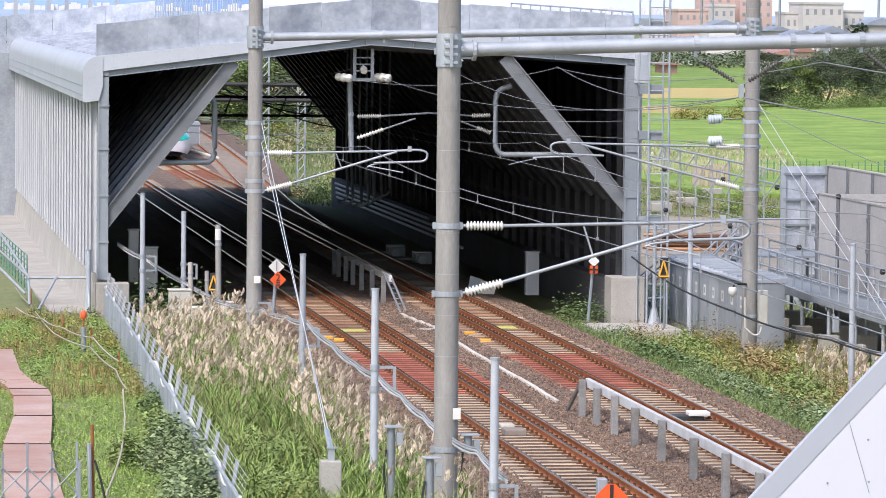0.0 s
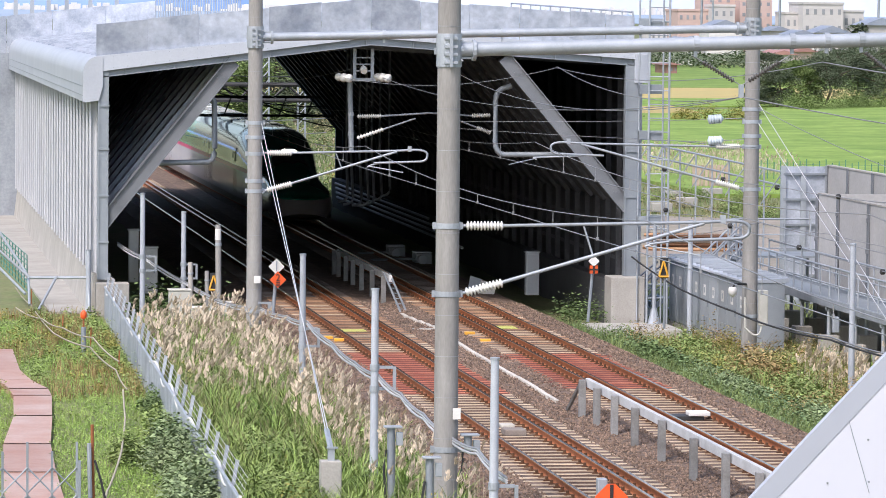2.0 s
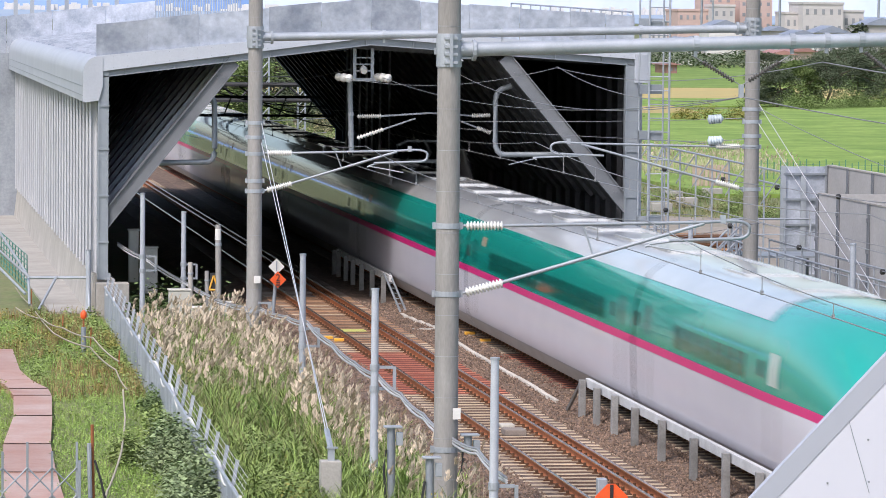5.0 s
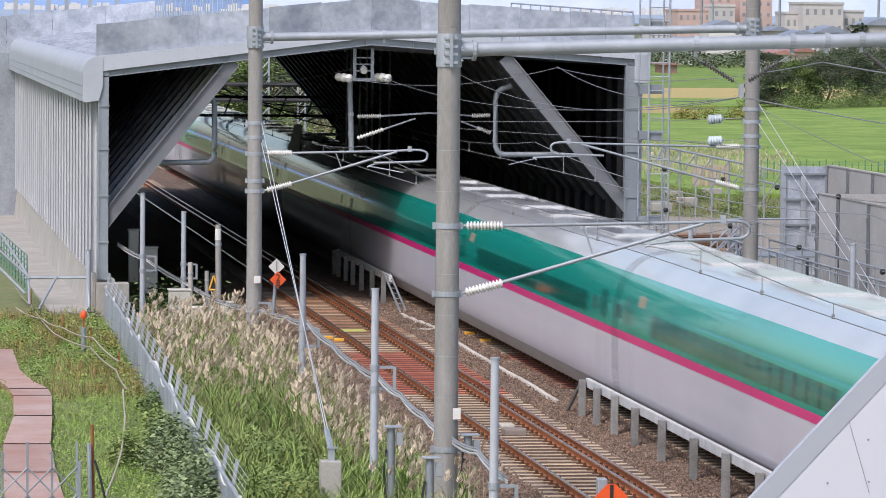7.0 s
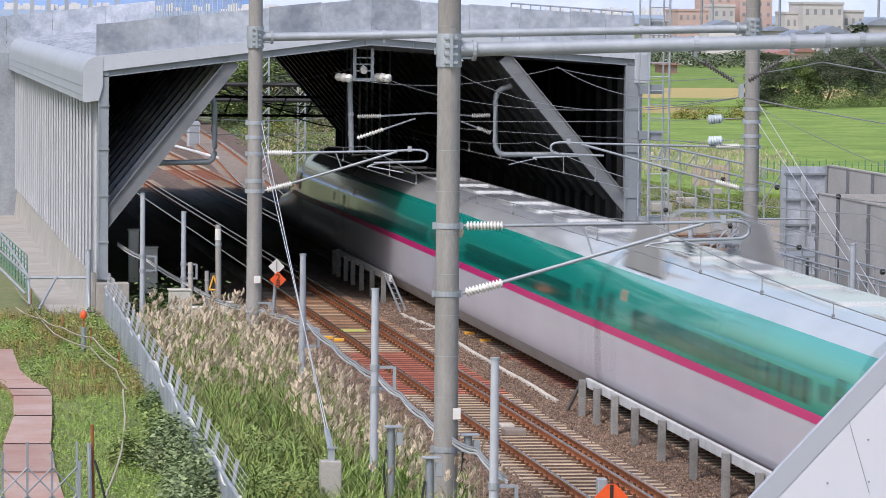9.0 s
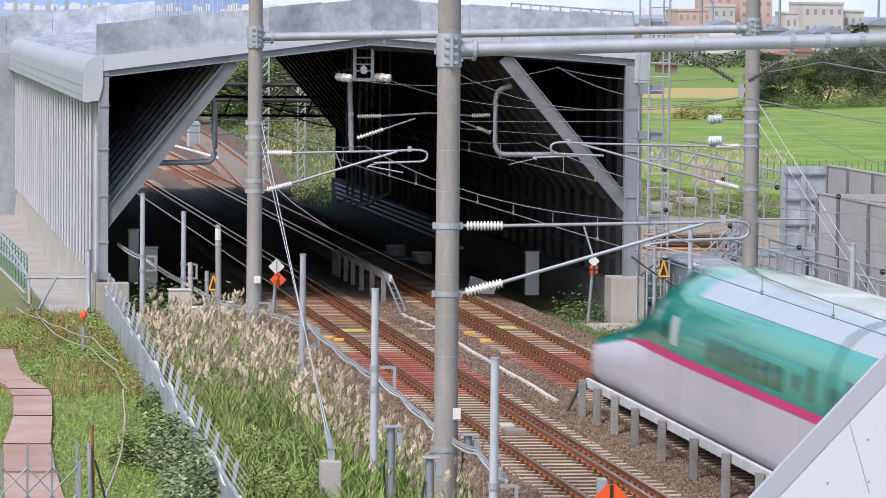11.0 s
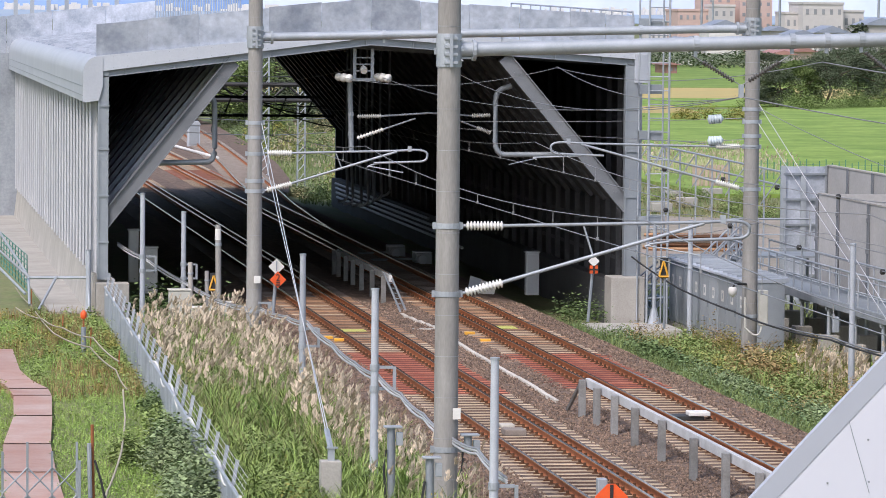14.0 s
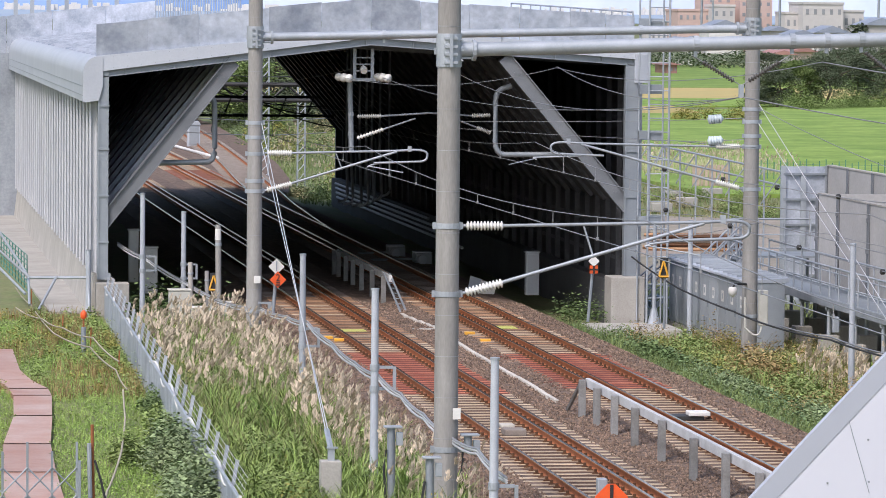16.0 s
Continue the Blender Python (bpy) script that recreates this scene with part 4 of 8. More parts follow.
# ---- between and beside the tracks ----
def barrier(ys, x, top, label, far):
    t = thing("post_barrier", (x, ys[0], -0.35), label, "barrier", "trackside barriers")
    for y in ys:
        bm = B()
        box(bm, x - 0.075, x + 0.075, y - 0.075, y + 0.075, -0.4, top - 0.02 + 0.02 * math.sin(y * 7), 0.012)
        part("post", bm, POST_GREY, t, "square grey post")
    bm = B()
    box(bm, x + 0.1, x + 0.2, min(ys) - 0.6, max(ys) + 0.15, top - 0.2, top, 0.01)
    part("top_rail", bm, PLANK, t, "pale flat top rail")
    bm = B()
    y = max(ys) if not far else min(ys)
    s = 1 if not far else -1
    if far:
        for dx in (0.02, 0.2):
            tube(bm, [(x + dx, y, top + 0.02), (x + dx, y - 4.2, -0.3)], 0.035, 8)
        for k in range(8):
            tube(bm, [(x + 0.02, y - 0.5 * k - 0.3, top - 0.1 - k * 0.125), (x + 0.2, y - 0.5 * k - 0.3, top - 0.1 - k * 0.125)], 0.015, 6)
    else:
        tube(bm, [(x, y + 0.1, top - 0.08), (x - 0.12, y + 1.5, -0.35)], 0.055, 6)
    part("end_brace", bm, FRAME if far else POST_GREY, t, "sloping end brace")
    return t


barrier([94.2, 92.3, 90.1, 87.7, 84.7, 81.4, 78.3, 75.3, 72.3], -1.95, 0.6, "row of square grey posts with a pale top rail", False)
barrier([144.3, 143.0, 140.8, 138.8, 136.4, 133.6, 130.7], -1.9, 0.62, "shaded row of concrete posts with sloping end rail", True)


def cable_cover():
    pts = [(-2.0, 125.4), (-1.85, 122.5), (-1.75, 120.5), (-1.85, 117), (-1.88, 114), (-1.92, 108), (-1.9, 103), (-1.96, 97.6)]
    t = thing("cable_cover", (-1.9, 110, -0.3), "white cable cover strip lying along the ballast", "cable cover")
    for (xa, ya), (xb, yb) in zip(pts, pts[1:]):
        n = max(1, int((ya - yb) / 1.0))
        for i in range(n):
            a, b = i / n, (i + 0.96) / n
            bm = B()
            y0, y1 = ya + (yb - ya) * a, ya + (yb - ya) * b
            x0 = xa + (xb - xa) * a + 0.012 * math.sin(i * 5 + ya)
            box(bm, x0 - 0.05, x0 + 0.05, y1, y0, -0.3, -0.2, 0.01)
            part("cover", bm, COVER, t)
    for k, y in enumerate((119.6, 115.6)):
        bm = B()
        box(bm, -2.6, -1.2, y - 0.1, y + 0.1, -0.3, -0.22, 0.01)
        part("cross_cover", bm, CONC, t)


cable_cover()


def track_devices():
    t = thing("track_beacon", (-4.3, 92, -0.15), "white topped brown balise box between rails", "track equipment")
    c = Vector((-4.27, 89.22, -0.10))
    part("base", box(B(), c.x - 0.27, c.x + 0.2, c.y - 0.3, c.y + 0.25, -0.16, -0.02, 0.02), SLEEPER_DARK, t, "brown slab")
    part("lid", box(B(), c.x - 0.27, c.x + 0.03, c.y + 0.25, c.y + 0.6, -0.04, 0.04, 0.02), COVER, t, "pale lid")
    t = thing("track_beacon", (0.1, 93.5, -0.15), "white and black balise device between rails", "track equipment")
    c = Vector((0.20, 92.24, -0.05))
    part("base", box(B(), c.x - 0.45, c.x + 0.25, c.y - 0.15, c.y + 0.5, -0.16, -0.06, 0.02), BLACK, t, "black frame")
    part("lid", box(B(), c.x - 0.1, c.x + 0.38, c.y - 0.2, c.y + 0.25, -0.06, 0.04, 0.02), WHITE, t, "white housing")
    for px, r in (((-4.30, 118.05, -0.15), LIME), ((0.15, 119.20, -0.15), LIME)):
        bm = B()
        box(bm, px[0] - 0.42, px[0] + 0.3, px[1] - 0.5, px[1] + 0.45, -0.165, -0.148)
        solid("paint_marking", bm, r, "faded lime yellow paint mark across sleepers", "marking", at=px)
    for p in ((-1.20, 116.72, -0.10), (-1.15, 114.13, -0.10), (-5.37, 115.22, -0.10), (-5.14, 114.43, -0.10)):
        bm = B()
        box(bm, p[0] - 0.16, p[0] + 0.12, p[1] - 0.12, p[1] + 0.12, -0.17, -0.09, 0.015)
        solid("rail_clamp", bm, YELLOW, "yellow painted clamp beside the rail", "clamp", "rail clamps", at=(p[0], p[1], -0.16))


track_devices()


def steel_post(x, y, z0, z1, label):
    t = thing("cable_post", (x, y, z0), label, "post", "cable posts")
    part("tube", tube(B(), [(x, y, z0), (x, y, z1)], 0.085, 14, 0.07), POST, t, smooth=True)
    part("cap", tube(B(), [(x, y, z1), (x, y, z1 + 0.04)], 0.082, 14), GALV, t)
    return t


CABLE_POSTS = [(-9.8, 125.3, 3.35, 1.05), (-8.5, 126.3, 2.75, 0.75), (-7.72, 100.0, 3.05, 0.85), (-8.32, 81.2, 3.5, 1.55), (-7.6, 70.5, 3.05, 0.45)]
for x, y, z1, zc in CABLE_POSTS:
    t = steel_post(x, y, -0.7, z1, "slim galvanised steel post holding a cable")
    bm = B()
    for dz in (0.0, 0.42):
        box(bm, x - 0.02, x + 0.358, y - 0.027, y + 0.027, zc + dz + 0.003, zc + dz + 0.057)
        tube(bm, [(x, y, zc + dz - 0.03), (x, y, zc + dz + 0.09)], 0.095, 14)
    box(bm, x + 0.36, x + 0.42, y - 0.03, y + 0.03, zc, zc + 0.46)
    part("bracket", bm, GALV, t, "steel cable bracket")
t = steel_post(*(6.30, 102.51, -0.45)[:2], -1.0, (6.30, 102.92, 3.17)[2], "slim galvanised steel post beside the walkway")
bm = B()
q = (6.30, 103.58, 1.10)
box(bm, q[0] - 0.25, q[0] - 0.08, q[1] - 0.08, q[1] + 0.08, q[2] - 0.2, q[2] + 0.2, 0.02)
part("junction_box", bm, GALV, t, "small grey junction box")


def cable(name, pts, r, material, label, k=8, sag=0.0, group="cables"):
    out = []
    for p, q in zip(pts, pts[1:]):
        out += sagging(p, q, sag, k)[:-1]
    out.append(Vector(pts[-1]))
    return solid(name, tube(B(), out, r, 6), material, label, "cable", group, smooth=True, at=pts[0])


bundle = [(-10.46, 128.00, 1.70), (-9.80, 125.30, 1.43), (-8.48, 126.00, 0.60), (-7.86, 120.00, 0.46), (-7.29, 115.80, 0.61), (-6.97, 112.00, 0.67), (-7.71, 100.00, 1.43), (-7.68, 95.00, 1.32), (-7.75, 90.00, 1.30), (-8.35, 81.20, 1.81), (-8.06, 80.00, 1.56), (-7.89, 78.00, 1.35), (-7.65, 76.30, 1.13), (-7.61, 73.00, 1.22), (-7.48, 70.50, 1.00)]
for k, dz in enumerate((0.0, 0.045, -0.04)):
    cable("signal_cable", [(x + 0.1, y, z + dz + 0.01 * math.sin(i * 3 + k)) for i, (x, y, z) in enumerate(bundle)], 0.024, WIRE_PALE if k != 1 else WIRE, "pale cable strung from post to post", 4, 0.03 + 0.02 * k)
right_bundle = [(5.20, 126.57, 1.42), (5.20, 119.26, 0.96), (5.20, 111.40, 0.85), (5.40, 106.69, 0.76), (5.80, 102.67, 0.79), (6.20, 98.47, 0.71)]
cable("signal_cable", right_bundle, 0.026, BLACK, "black cable hanging along the walkway", 6, 0.03)
cable("signal_cable", [(x, y, z + 0.07) for x, y, z in right_bundle[3:]], 0.02, WIRE, "grey cable hanging along the walkway", 6, 0.03)


def plate(bm, c, poly, y0, y1):
    """A flat board facing the bridge; poly in metres round c."""
    return prism(bm, [(c[0] + a, c[2] + b) for a, b in poly], y0, y1)


def signs():
    c = (-5.79, 125.50, 1.19)
    t = thing("speed_sign", (c[0], 125.5, -0.4), "white and orange diamond sign on a leaning post", "sign")
    part("post", tube(B(), [(-5.91, 125.50, -0.61), (-5.76, 125.60, 1.25)], 0.055, 10), FRAME, t, "grey steel post")
    d = 0.24
    part("white_board", plate(B(), c, [(0, -d), (d, 0), (0, d), (-d, 0)], 125.40, 125.43), WHITE, t, "white diamond board")
    e = (-5.75, 125.50, 0.80)
    d = 0.25
    b = part("orange_board", plate(B(), e, [(0, -d), (d, 0), (0, d), (-d, 0)], 125.36, 125.39), ORANGE, t, "orange diamond board")
    part("board_bar", plate(B(), c, [(-0.02, -0.14), (0.02, -0.14), (0.02, 0.16), (-0.02, 0.16)], 125.385, 125.40), FRAME, t)
    cu = bpy.data.curves.new("numeral", "FONT")
    cu.body = "2"
    cu.size = 0.3
    cu.align_x = "CENTER"
    cu.extrude = 0.004
    txt = new("numeral", cu)
    cu.materials.append(SIGN_INK)
    txt.parent = b
    txt.location = Vector((e[0] - c[0], -0.15, e[2] + 0.4 - 0.04))
    txt.rotation_euler = (radians(90), 0, 0)
    bm = B()
    for z in (-0.08, -0.13, -0.18):
        plate(bm, e, [(-0.06, z - 0.012), (0.06, z - 0.012), (0.06, z + 0.014), (-0.06, z + 0.014)], 125.35, 125.36)
    part("lettering_bars", bm, SIGN_INK, b)
    for tip, base in (((-7.96, 122.00, 1.14), (-7.96, 122.00, 0.73)), ((4.71, 119.00, 1.76), (4.72, 119.00, 1.31))):
        h = tip[2] - base[2]
        y = tip[1]
        t = thing("warning_sign", (base[0], y, base[2]), "narrow yellow triangle outline on a black board", "sign", "triangle signs")
        part("board", box(B(), base[0] - 0.1, base[0] + 0.14, y + 0.01, y + 0.04, base[2] - 0.05, tip[2] + 0.08), BLACK, t, "black backing board")
        bm = B()
        w = 0.13
        for a, b in (((-w, 0), (0, h)), ((w, 0), (0, h)), ((-w, 0), (w, 0))):
            tube(bm, [(base[0] + a[0], y - 0.01, base[2] + a[1]), (base[0] + b[0], y - 0.01, base[2] + b[1])], 0.03, 6)
        part("triangle", bm, YELLOW, t, "yellow triangle outline")
        part("post", tube(B(), [(base[0] + 0.05, y + 0.06, base[2] - 1.5), (base[0] + 0.05, y + 0.06, base[2] + 0.2)], 0.04, 8), FRAME, t)
    # stop marker on the far side
    c = (3.56, 124.00, 1.45)
    t = thing("stop_marker", (c[0], 124, -0.5), "white diamond over a red crossed board on a post", "sign")
    part("post", tube(B(), [(3.41, 124.00, -0.37), (3.59, 124.10, 1.57)], 0.045, 8), FRAME, t)
    part("diamond", plate(B(), c, [(0, -0.17), (0.17, 0), (0, 0.17), (-0.17, 0)], 123.9, 123.93), WHITE, t, "white diamond board")
    e = (3.56, 124.00, 1.20)
    part("red_board", plate(B(), e, [(-0.12, -0.12), (0.12, -0.12), (0.12, 0.12), (-0.12, 0.12)], 123.92, 123.95), ORANGE, t, "red square board")
    bm = B()
    plate(bm, e, [(-0.12, -0.025), (0.12, -0.025), (0.12, 0.025), (-0.12, 0.025)], 123.905, 123.918)
    plate(bm, e, [(-0.025, -0.12), (0.025, -0.12), (0.025, 0.12), (-0.025, 0.12)], 123.895, 123.904)
    part("cross_bars", bm, SIGN_INK, t)
    # orange board low beside the near track
    c = (-4.93, 74.00, 0.32)
    t = thing("track_sign", (c[0], 74, -0.3), "orange peaked sign board with a black mark beside rails", "sign")
    part("board", plate(B(), c, [(-0.3, -0.4), (0.3, -0.4), (0.3, -0.03), (0.07, 0.2), (-0.07, 0.2), (-0.3, -0.03)], 74.0, 74.03), ORANGE, t, "orange board")
    part("mark", plate(B(), c, [(-0.03, -0.3), (0.03, -0.3), (0.03, 0.19), (-0.03, 0.19)], 73.985, 73.998), SIGN_INK, t, "black bar")
    part("post", tube(B(), [(c[0], 74.06, -0.5), (c[0], 74.06, c[2])], 0.04, 8), GALV, t)
    part("socket", box(B(), (-4.93, 75.00, 0.37)[0] - 0.09, (-4.93, 75.00, 0.37)[0] + 0.09, 74.9, 75.1, -0.3, (-4.93, 75.00, 0.51)[2], 0.02), GALV, t, "grey square socket post")


signs()


def equipment_box(name, p, w, d, h, material, label, legs=False, vents=0):
    """A box whose front lower left corner is p."""
    x, y, z = p
    t = thing(name, (x, y, z), label, "equipment box")
    part("body", box(B(), x, x + w, y, y + d, z, z + h, 0.02), material, t)
    part("lid", box(B(), x - 0.03, x + w + 0.03, y - 0.03, y + d + 0.03, z + h, z + h + 0.05, 0.015), material, t)
    bm = B()
    box(bm, x + 0.05, x + w - 0.05, y - 0.012, y + 0.002, z + 0.08, z + h - 0.06)
    dr = part("door", bm, material, t)
    part("handle", box(B(), x + w - 0.12, x + w - 0.08, y - 0.03, y - 0.012, z + h * 0.45, z + h * 0.6), FRAME, dr)
    for i in range(vents):
        part("vent", box(B(), x + 0.1, x + w - 0.1, y - 0.018, y - 0.012, z + 0.15 + 0.12 * i, z + 0.2 + 0.12 * i), FRAME, dr)
    return t


equipment_box("relay_cabinet", (-9.09, 124.00, -0.39), 0.62, 0.5, 0.95, BEIGE, "pale relay cabinet standing in pampas grass")
equipment_box("relay_cabinet", (-8.46, 123.50, -0.48), 0.6, 0.5, 0.55, WHITE, "low white equipment box in pampas grass", vents=2)
equipment_box("relay_cabinet", (-8.05, 122.00, -0.45), 0.62, 0.4, 0.78, WHITE, "white equipment box with dark vents in grass", vents=3)
equipment_box("relay_cabinet", (-9.83, 131.00, 0.35), 0.3, 0.4, 1.6, BEIGE, "tall pale cabinet standing inside the shelter")
equipment_box("relay_cabinet", (-9.51, 130.00, 0.07), 0.5, 0.4, 1.4, BEIGE, "grey cabinet standing inside the shelter")
equipment_box("relay_cabinet", (2.98, 133.00, -0.2), 0.42, 0.35, 1.35, CABINET, "grey cabinet by the shelter wall")
c = (1.56, 134.00, 0.37)
bm = B()
prism(bm, [(c[0], -0.4), (c[0] + 0.5, -0.45), (c[0] + 0.62, 0.1), (c[0] + 0.12, 0.22)], 134, 134.04)
solid("leaning_board", bm, WHITE, "white board leaning on ballast inside the shelter", "board", at=(c[0], 134, -0.4))
bm = B()
c = (1.36, 135.00, 0.41)
prism(bm, [(c[0], -0.35), (c[0] + 0.42, -0.4), (c[0] + 0.5, 0.18), (c[0] + 0.12, 0.3)], 135, 135.04)
solid("leaning_board", bm, CABINET, "grey board leaning on ballast inside the shelter", "board", at=(c[0], 135, -0.4))


def short_post(p, q, r, material, label):
    t = thing("marker_post", p, label, "post", "marker posts")
    part("shaft", tube(B(), [p, q], r, 12), material, t, smooth=True)
    part("collar", tube(B(), [Vector(p).lerp(Vector(q), 0.8), Vector(p).lerp(Vector(q), 0.83)], r + 0.015, 12), GALV, t)
    return t


t = short_post((-7.81, 122.00, -0.45), (-7.84, 122.00, 2.62), 0.085, CONC_OLD, "round concrete post with a white band")
a, b = Vector((-7.84, 122.00, 2.50)), Vector((-7.84, 122.00, 2.18))
part("white_band", tube(B(), [a, b], 0.09, 12), WHITE, t)
short_post((-8.37, 125.00, -0.43), (-8.40, 125.00, 1.34), 0.075, CONC, "short pale concrete post")
short_post((-7.93, 124.50, -0.39), (-7.95, 124.50, 1.12), 0.065, CONC_OLD, "short grey post among grass")


def anchor():
    y = 77.5
    c = (-9.59, 77.50, 0.59)
    t = thing("anchor_block", (c[0], y, -0.7), "pale concrete anchor block holding two guy wires", "anchor block")
    part("block", box(B(), c[0] - 0.19, c[0] + 0.19, y - 0.19, y + 0.19, -0.9, c[2], 0.02), CONC, t)
    part("plate", box(B(), c[0] - 0.05, c[0] + 0.07, y - 0.05, y + 0.05, c[2], c[2] + 0.22), GALV, t, "steel anchor plate")
    part("cap_plate", box(B(), c[0] - 0.07, c[0] + 0.13, y - 0.07, y + 0.07, c[2] + 0.22, c[2] + 0.25), GALV, t)
    top = c[2] + 0.22
    for k, (px, z) in enumerate(((-7.2, 5.75), (-7.2, 5.2))):
        cable("guy_wire", [(c[0] - 0.02 + 0.05 * k, y, top), (px, 115.8, z)], 0.011, WIRE_PALE, "pale steel guy wire from pole to block", 4, 0.0, "guy wires")
    for k in range(2):
        bm = B()
        p = Vector((c[0] - 0.02 + 0.05 * k, y, top))
        d = (Vector((-7.2, 115.8, 5.5)) - p).normalized()
        tube(bm, [p, p + d * 1.6], 0.03, 8)
        part("turnbuckle", bm, GALV, t)


anchor()
for k, (z, e) in enumerate(((6.35, (6.54, 100.00, 1.78)), (5.8, (6.64, 100.00, 1.37)))):
    cable("guy_wire", [(6.75, 115.8, z), e], 0.011, WIRE_PALE, "pale steel guy wire running down from a pole", 4, 0.0, "guy wires")


def signal_stub(px_top, px_base, y, label):
    p, q = px_base, px_top
    t = thing("cable_terminal", p, label, "cable terminal", "cable terminals")
    part("pipe", tube(B(), [p, q], 0.075, 12), FRAME, t, "grey pipe", smooth=True)
    part("cap", box(B(), q[0] - 0.13, q[0] + 0.2, y - 0.12, y + 0.12, q[2], q[2] + 0.04, 0.01), GALV, t, "pale cap plate")
    part("box", box(B(), q[0] + 0.1, q[0] + 0.22, y - 0.08, y + 0.06, q[2] - 0.32, q[2] - 0.08, 0.01), GALV, t)
    part("hose", tube(B(), [(q[0] - 0.09, y - 0.06, q[2] - 0.4), (q[0] - 0.14, y - 0.08, q[2] - 0.7), (p[0] - 0.1, y - 0.06, p[2])], 0.025, 8), BLACK, t, "black hose")


signal_stub((-8.53, 77.00, 1.24), (-8.51, 77.00, -0.25), 77, "grey cable terminal pipe with a flat cap")
signal_stub((-8.15, 74.50, 0.94), (-8.14, 74.50, -0.00), 74.5, "grey cable terminal pipe beside a concrete pole")
signal_stub((-7.27, 75.80, 1.21), (-7.27, 75.80, 0.92), 75.8, "small cable terminal clamped to a pole")

# ---- left bank: fence, path and gate ----
def sheet_fence():
    a, b = Vector((-10.86, 126.2, 0)), Vector((-11.78, 72.0, 0))
    t = thing("sheet_fence", (-11.2, 100, -0.5), "grey sheet steel fence with angled wire outriggers", "fence")
    n = 22
    for i in range(n):
        p, q = a.lerp(b, i / n), a.lerp(b, (i + 0.985) / n)
        bm = B()
        off = 0.0 if i % 2 else 0.012
        vs = []
        for v in (p, q):
            vs.append([bm.verts.new((v.x + off + s, v.y, z)) for s, z in ((-0.02, -0.75), (0.02, -0.75), (0.02, 0.5), (-0.02, 0.5))])
        for k in range(4):
            bm.faces.new((vs[0][k], vs[0][(k + 1) % 4], vs[1][(k + 1) % 4], vs[1][k]))
        bm.faces.new(vs[0])
        bm.faces.new(vs[1][::-1])
        bmesh.ops.recalc_face_normals(bm, faces=bm.faces)
        part("panel", bm, GALV_DULL, t, "grey steel sheet panel")
        bm = B()
        box(bm, p.x + 0.03, p.x + 0.085, p.y - 0.02, p.y + 0.02, -0.7, 0.5)
        prism(bm, [(p.x + 0.03, 0.5), (p.x + 0.095, 0.5), (p.x + 0.175, 0.93), (p.x + 0.11, 0.95)], p.y - 0.03, p.y + 0.03)
        part("outrigger", bm, POST, t, "angled steel outrigger")
    bm = B()
    tube(bm, [(a.x, a.y, 0.52), (b.x, b.y, 0.52)], 0.035, 8)
    part("coping", bm, GALV, t, "pale tubular coping")
    pts = [(p.x + 0.03 + 0.035 * math.sin(p.y * 1.3), p.y, 0.47 + 0.07 * math.sin(p.y * 0.9) + 0.05 * math.sin(p.y * 2.3)) for p in (a.lerp(b, i / 120) for i in range(121))]
    part("hose", tube(B(), pts, 0.032, 6), WHITE, t, "white hose tied along the fence top", smooth=True)
    for k in range(4):
        d = 0.06 + 0.025 * k
        bm = B()
        tube(bm, [(a.x + d, a.y - 0.05, 0.6 + 0.1 * k), (b.x + d, b.y - 0.05, 0.6 + 0.1 * k)], 0.005, 5)
        part("strand", bm, WIRE_PALE, t, "wire strand")


sheet_fence()


PATH_EDGES = [((-15.57, 77.18, -0.27), (-14.46, 77.11, -0.27)), ((-15.42, 83.62, -0.27), (-14.36, 83.55, -0.27)), ((-15.21, 88.98, -0.27), (-14.22, 88.93, -0.27)), ((-14.76, 95.06, -0.27), (-13.90, 95.02, -0.27)), ((-14.58, 99.99, -0.27), (-13.68, 99.95, -0.27)), ((-14.62, 101.75, -0.27), (-13.68, 101.72, -0.27)), ((-14.80, 104.21, -0.27), (-13.99, 104.17, -0.27)), ((-15.01, 106.94, -0.27), (-14.15, 106.91, -0.27)), ((-15.48, 113.41, -0.27), (-14.09, 113.37, -0.27))]


def footpath():
    t = tagged(new("pavement"), "red brown paved footpath with dark joints, pale patches painted as wet sheen", "path", kind="structure")
    ORG[t.name] = Vector((0, 0, 0))
    for (la, ra), (lb, rb) in zip(PATH_EDGES, PATH_EDGES[1:]):
        bm = B()
        g = 0.05 if la[1] < 102 else 0.0
        lo = [bm.verts.new((x, y, -0.6)) for x, y in ((ra[0], ra[1] + g), (rb[0], rb[1] - g), (lb[0], lb[1] - g), (la[0], la[1] + g))]
        hi = [bm.verts.new((v.co.x, v.co.y, -0.27)) for v in lo]
        bm.faces.new(hi)
        for k in range(4):
            bm.faces.new((lo[k], lo[(k + 1) % 4], hi[(k + 1) % 4], hi[k]))
        bmesh.ops.recalc_face_normals(bm, faces=bm.faces)
        part("slab", bm, PAVE, t)
        if g == 0:
            continue
        bm = B()
        vs = [bm.verts.new((x, y, -0.262)) for x, y in ((ra[0], ra[1] - g), (ra[0], ra[1] + g), (la[0], la[1] + g), (la[0], la[1] - g))]
        bm.faces.new(vs)
        bmesh.ops.solidify(bm, geom=bm.faces[:], thickness=0.2)
        part("joint_strip", bm, BOLT, t, "dark joint between slabs")


footpath()


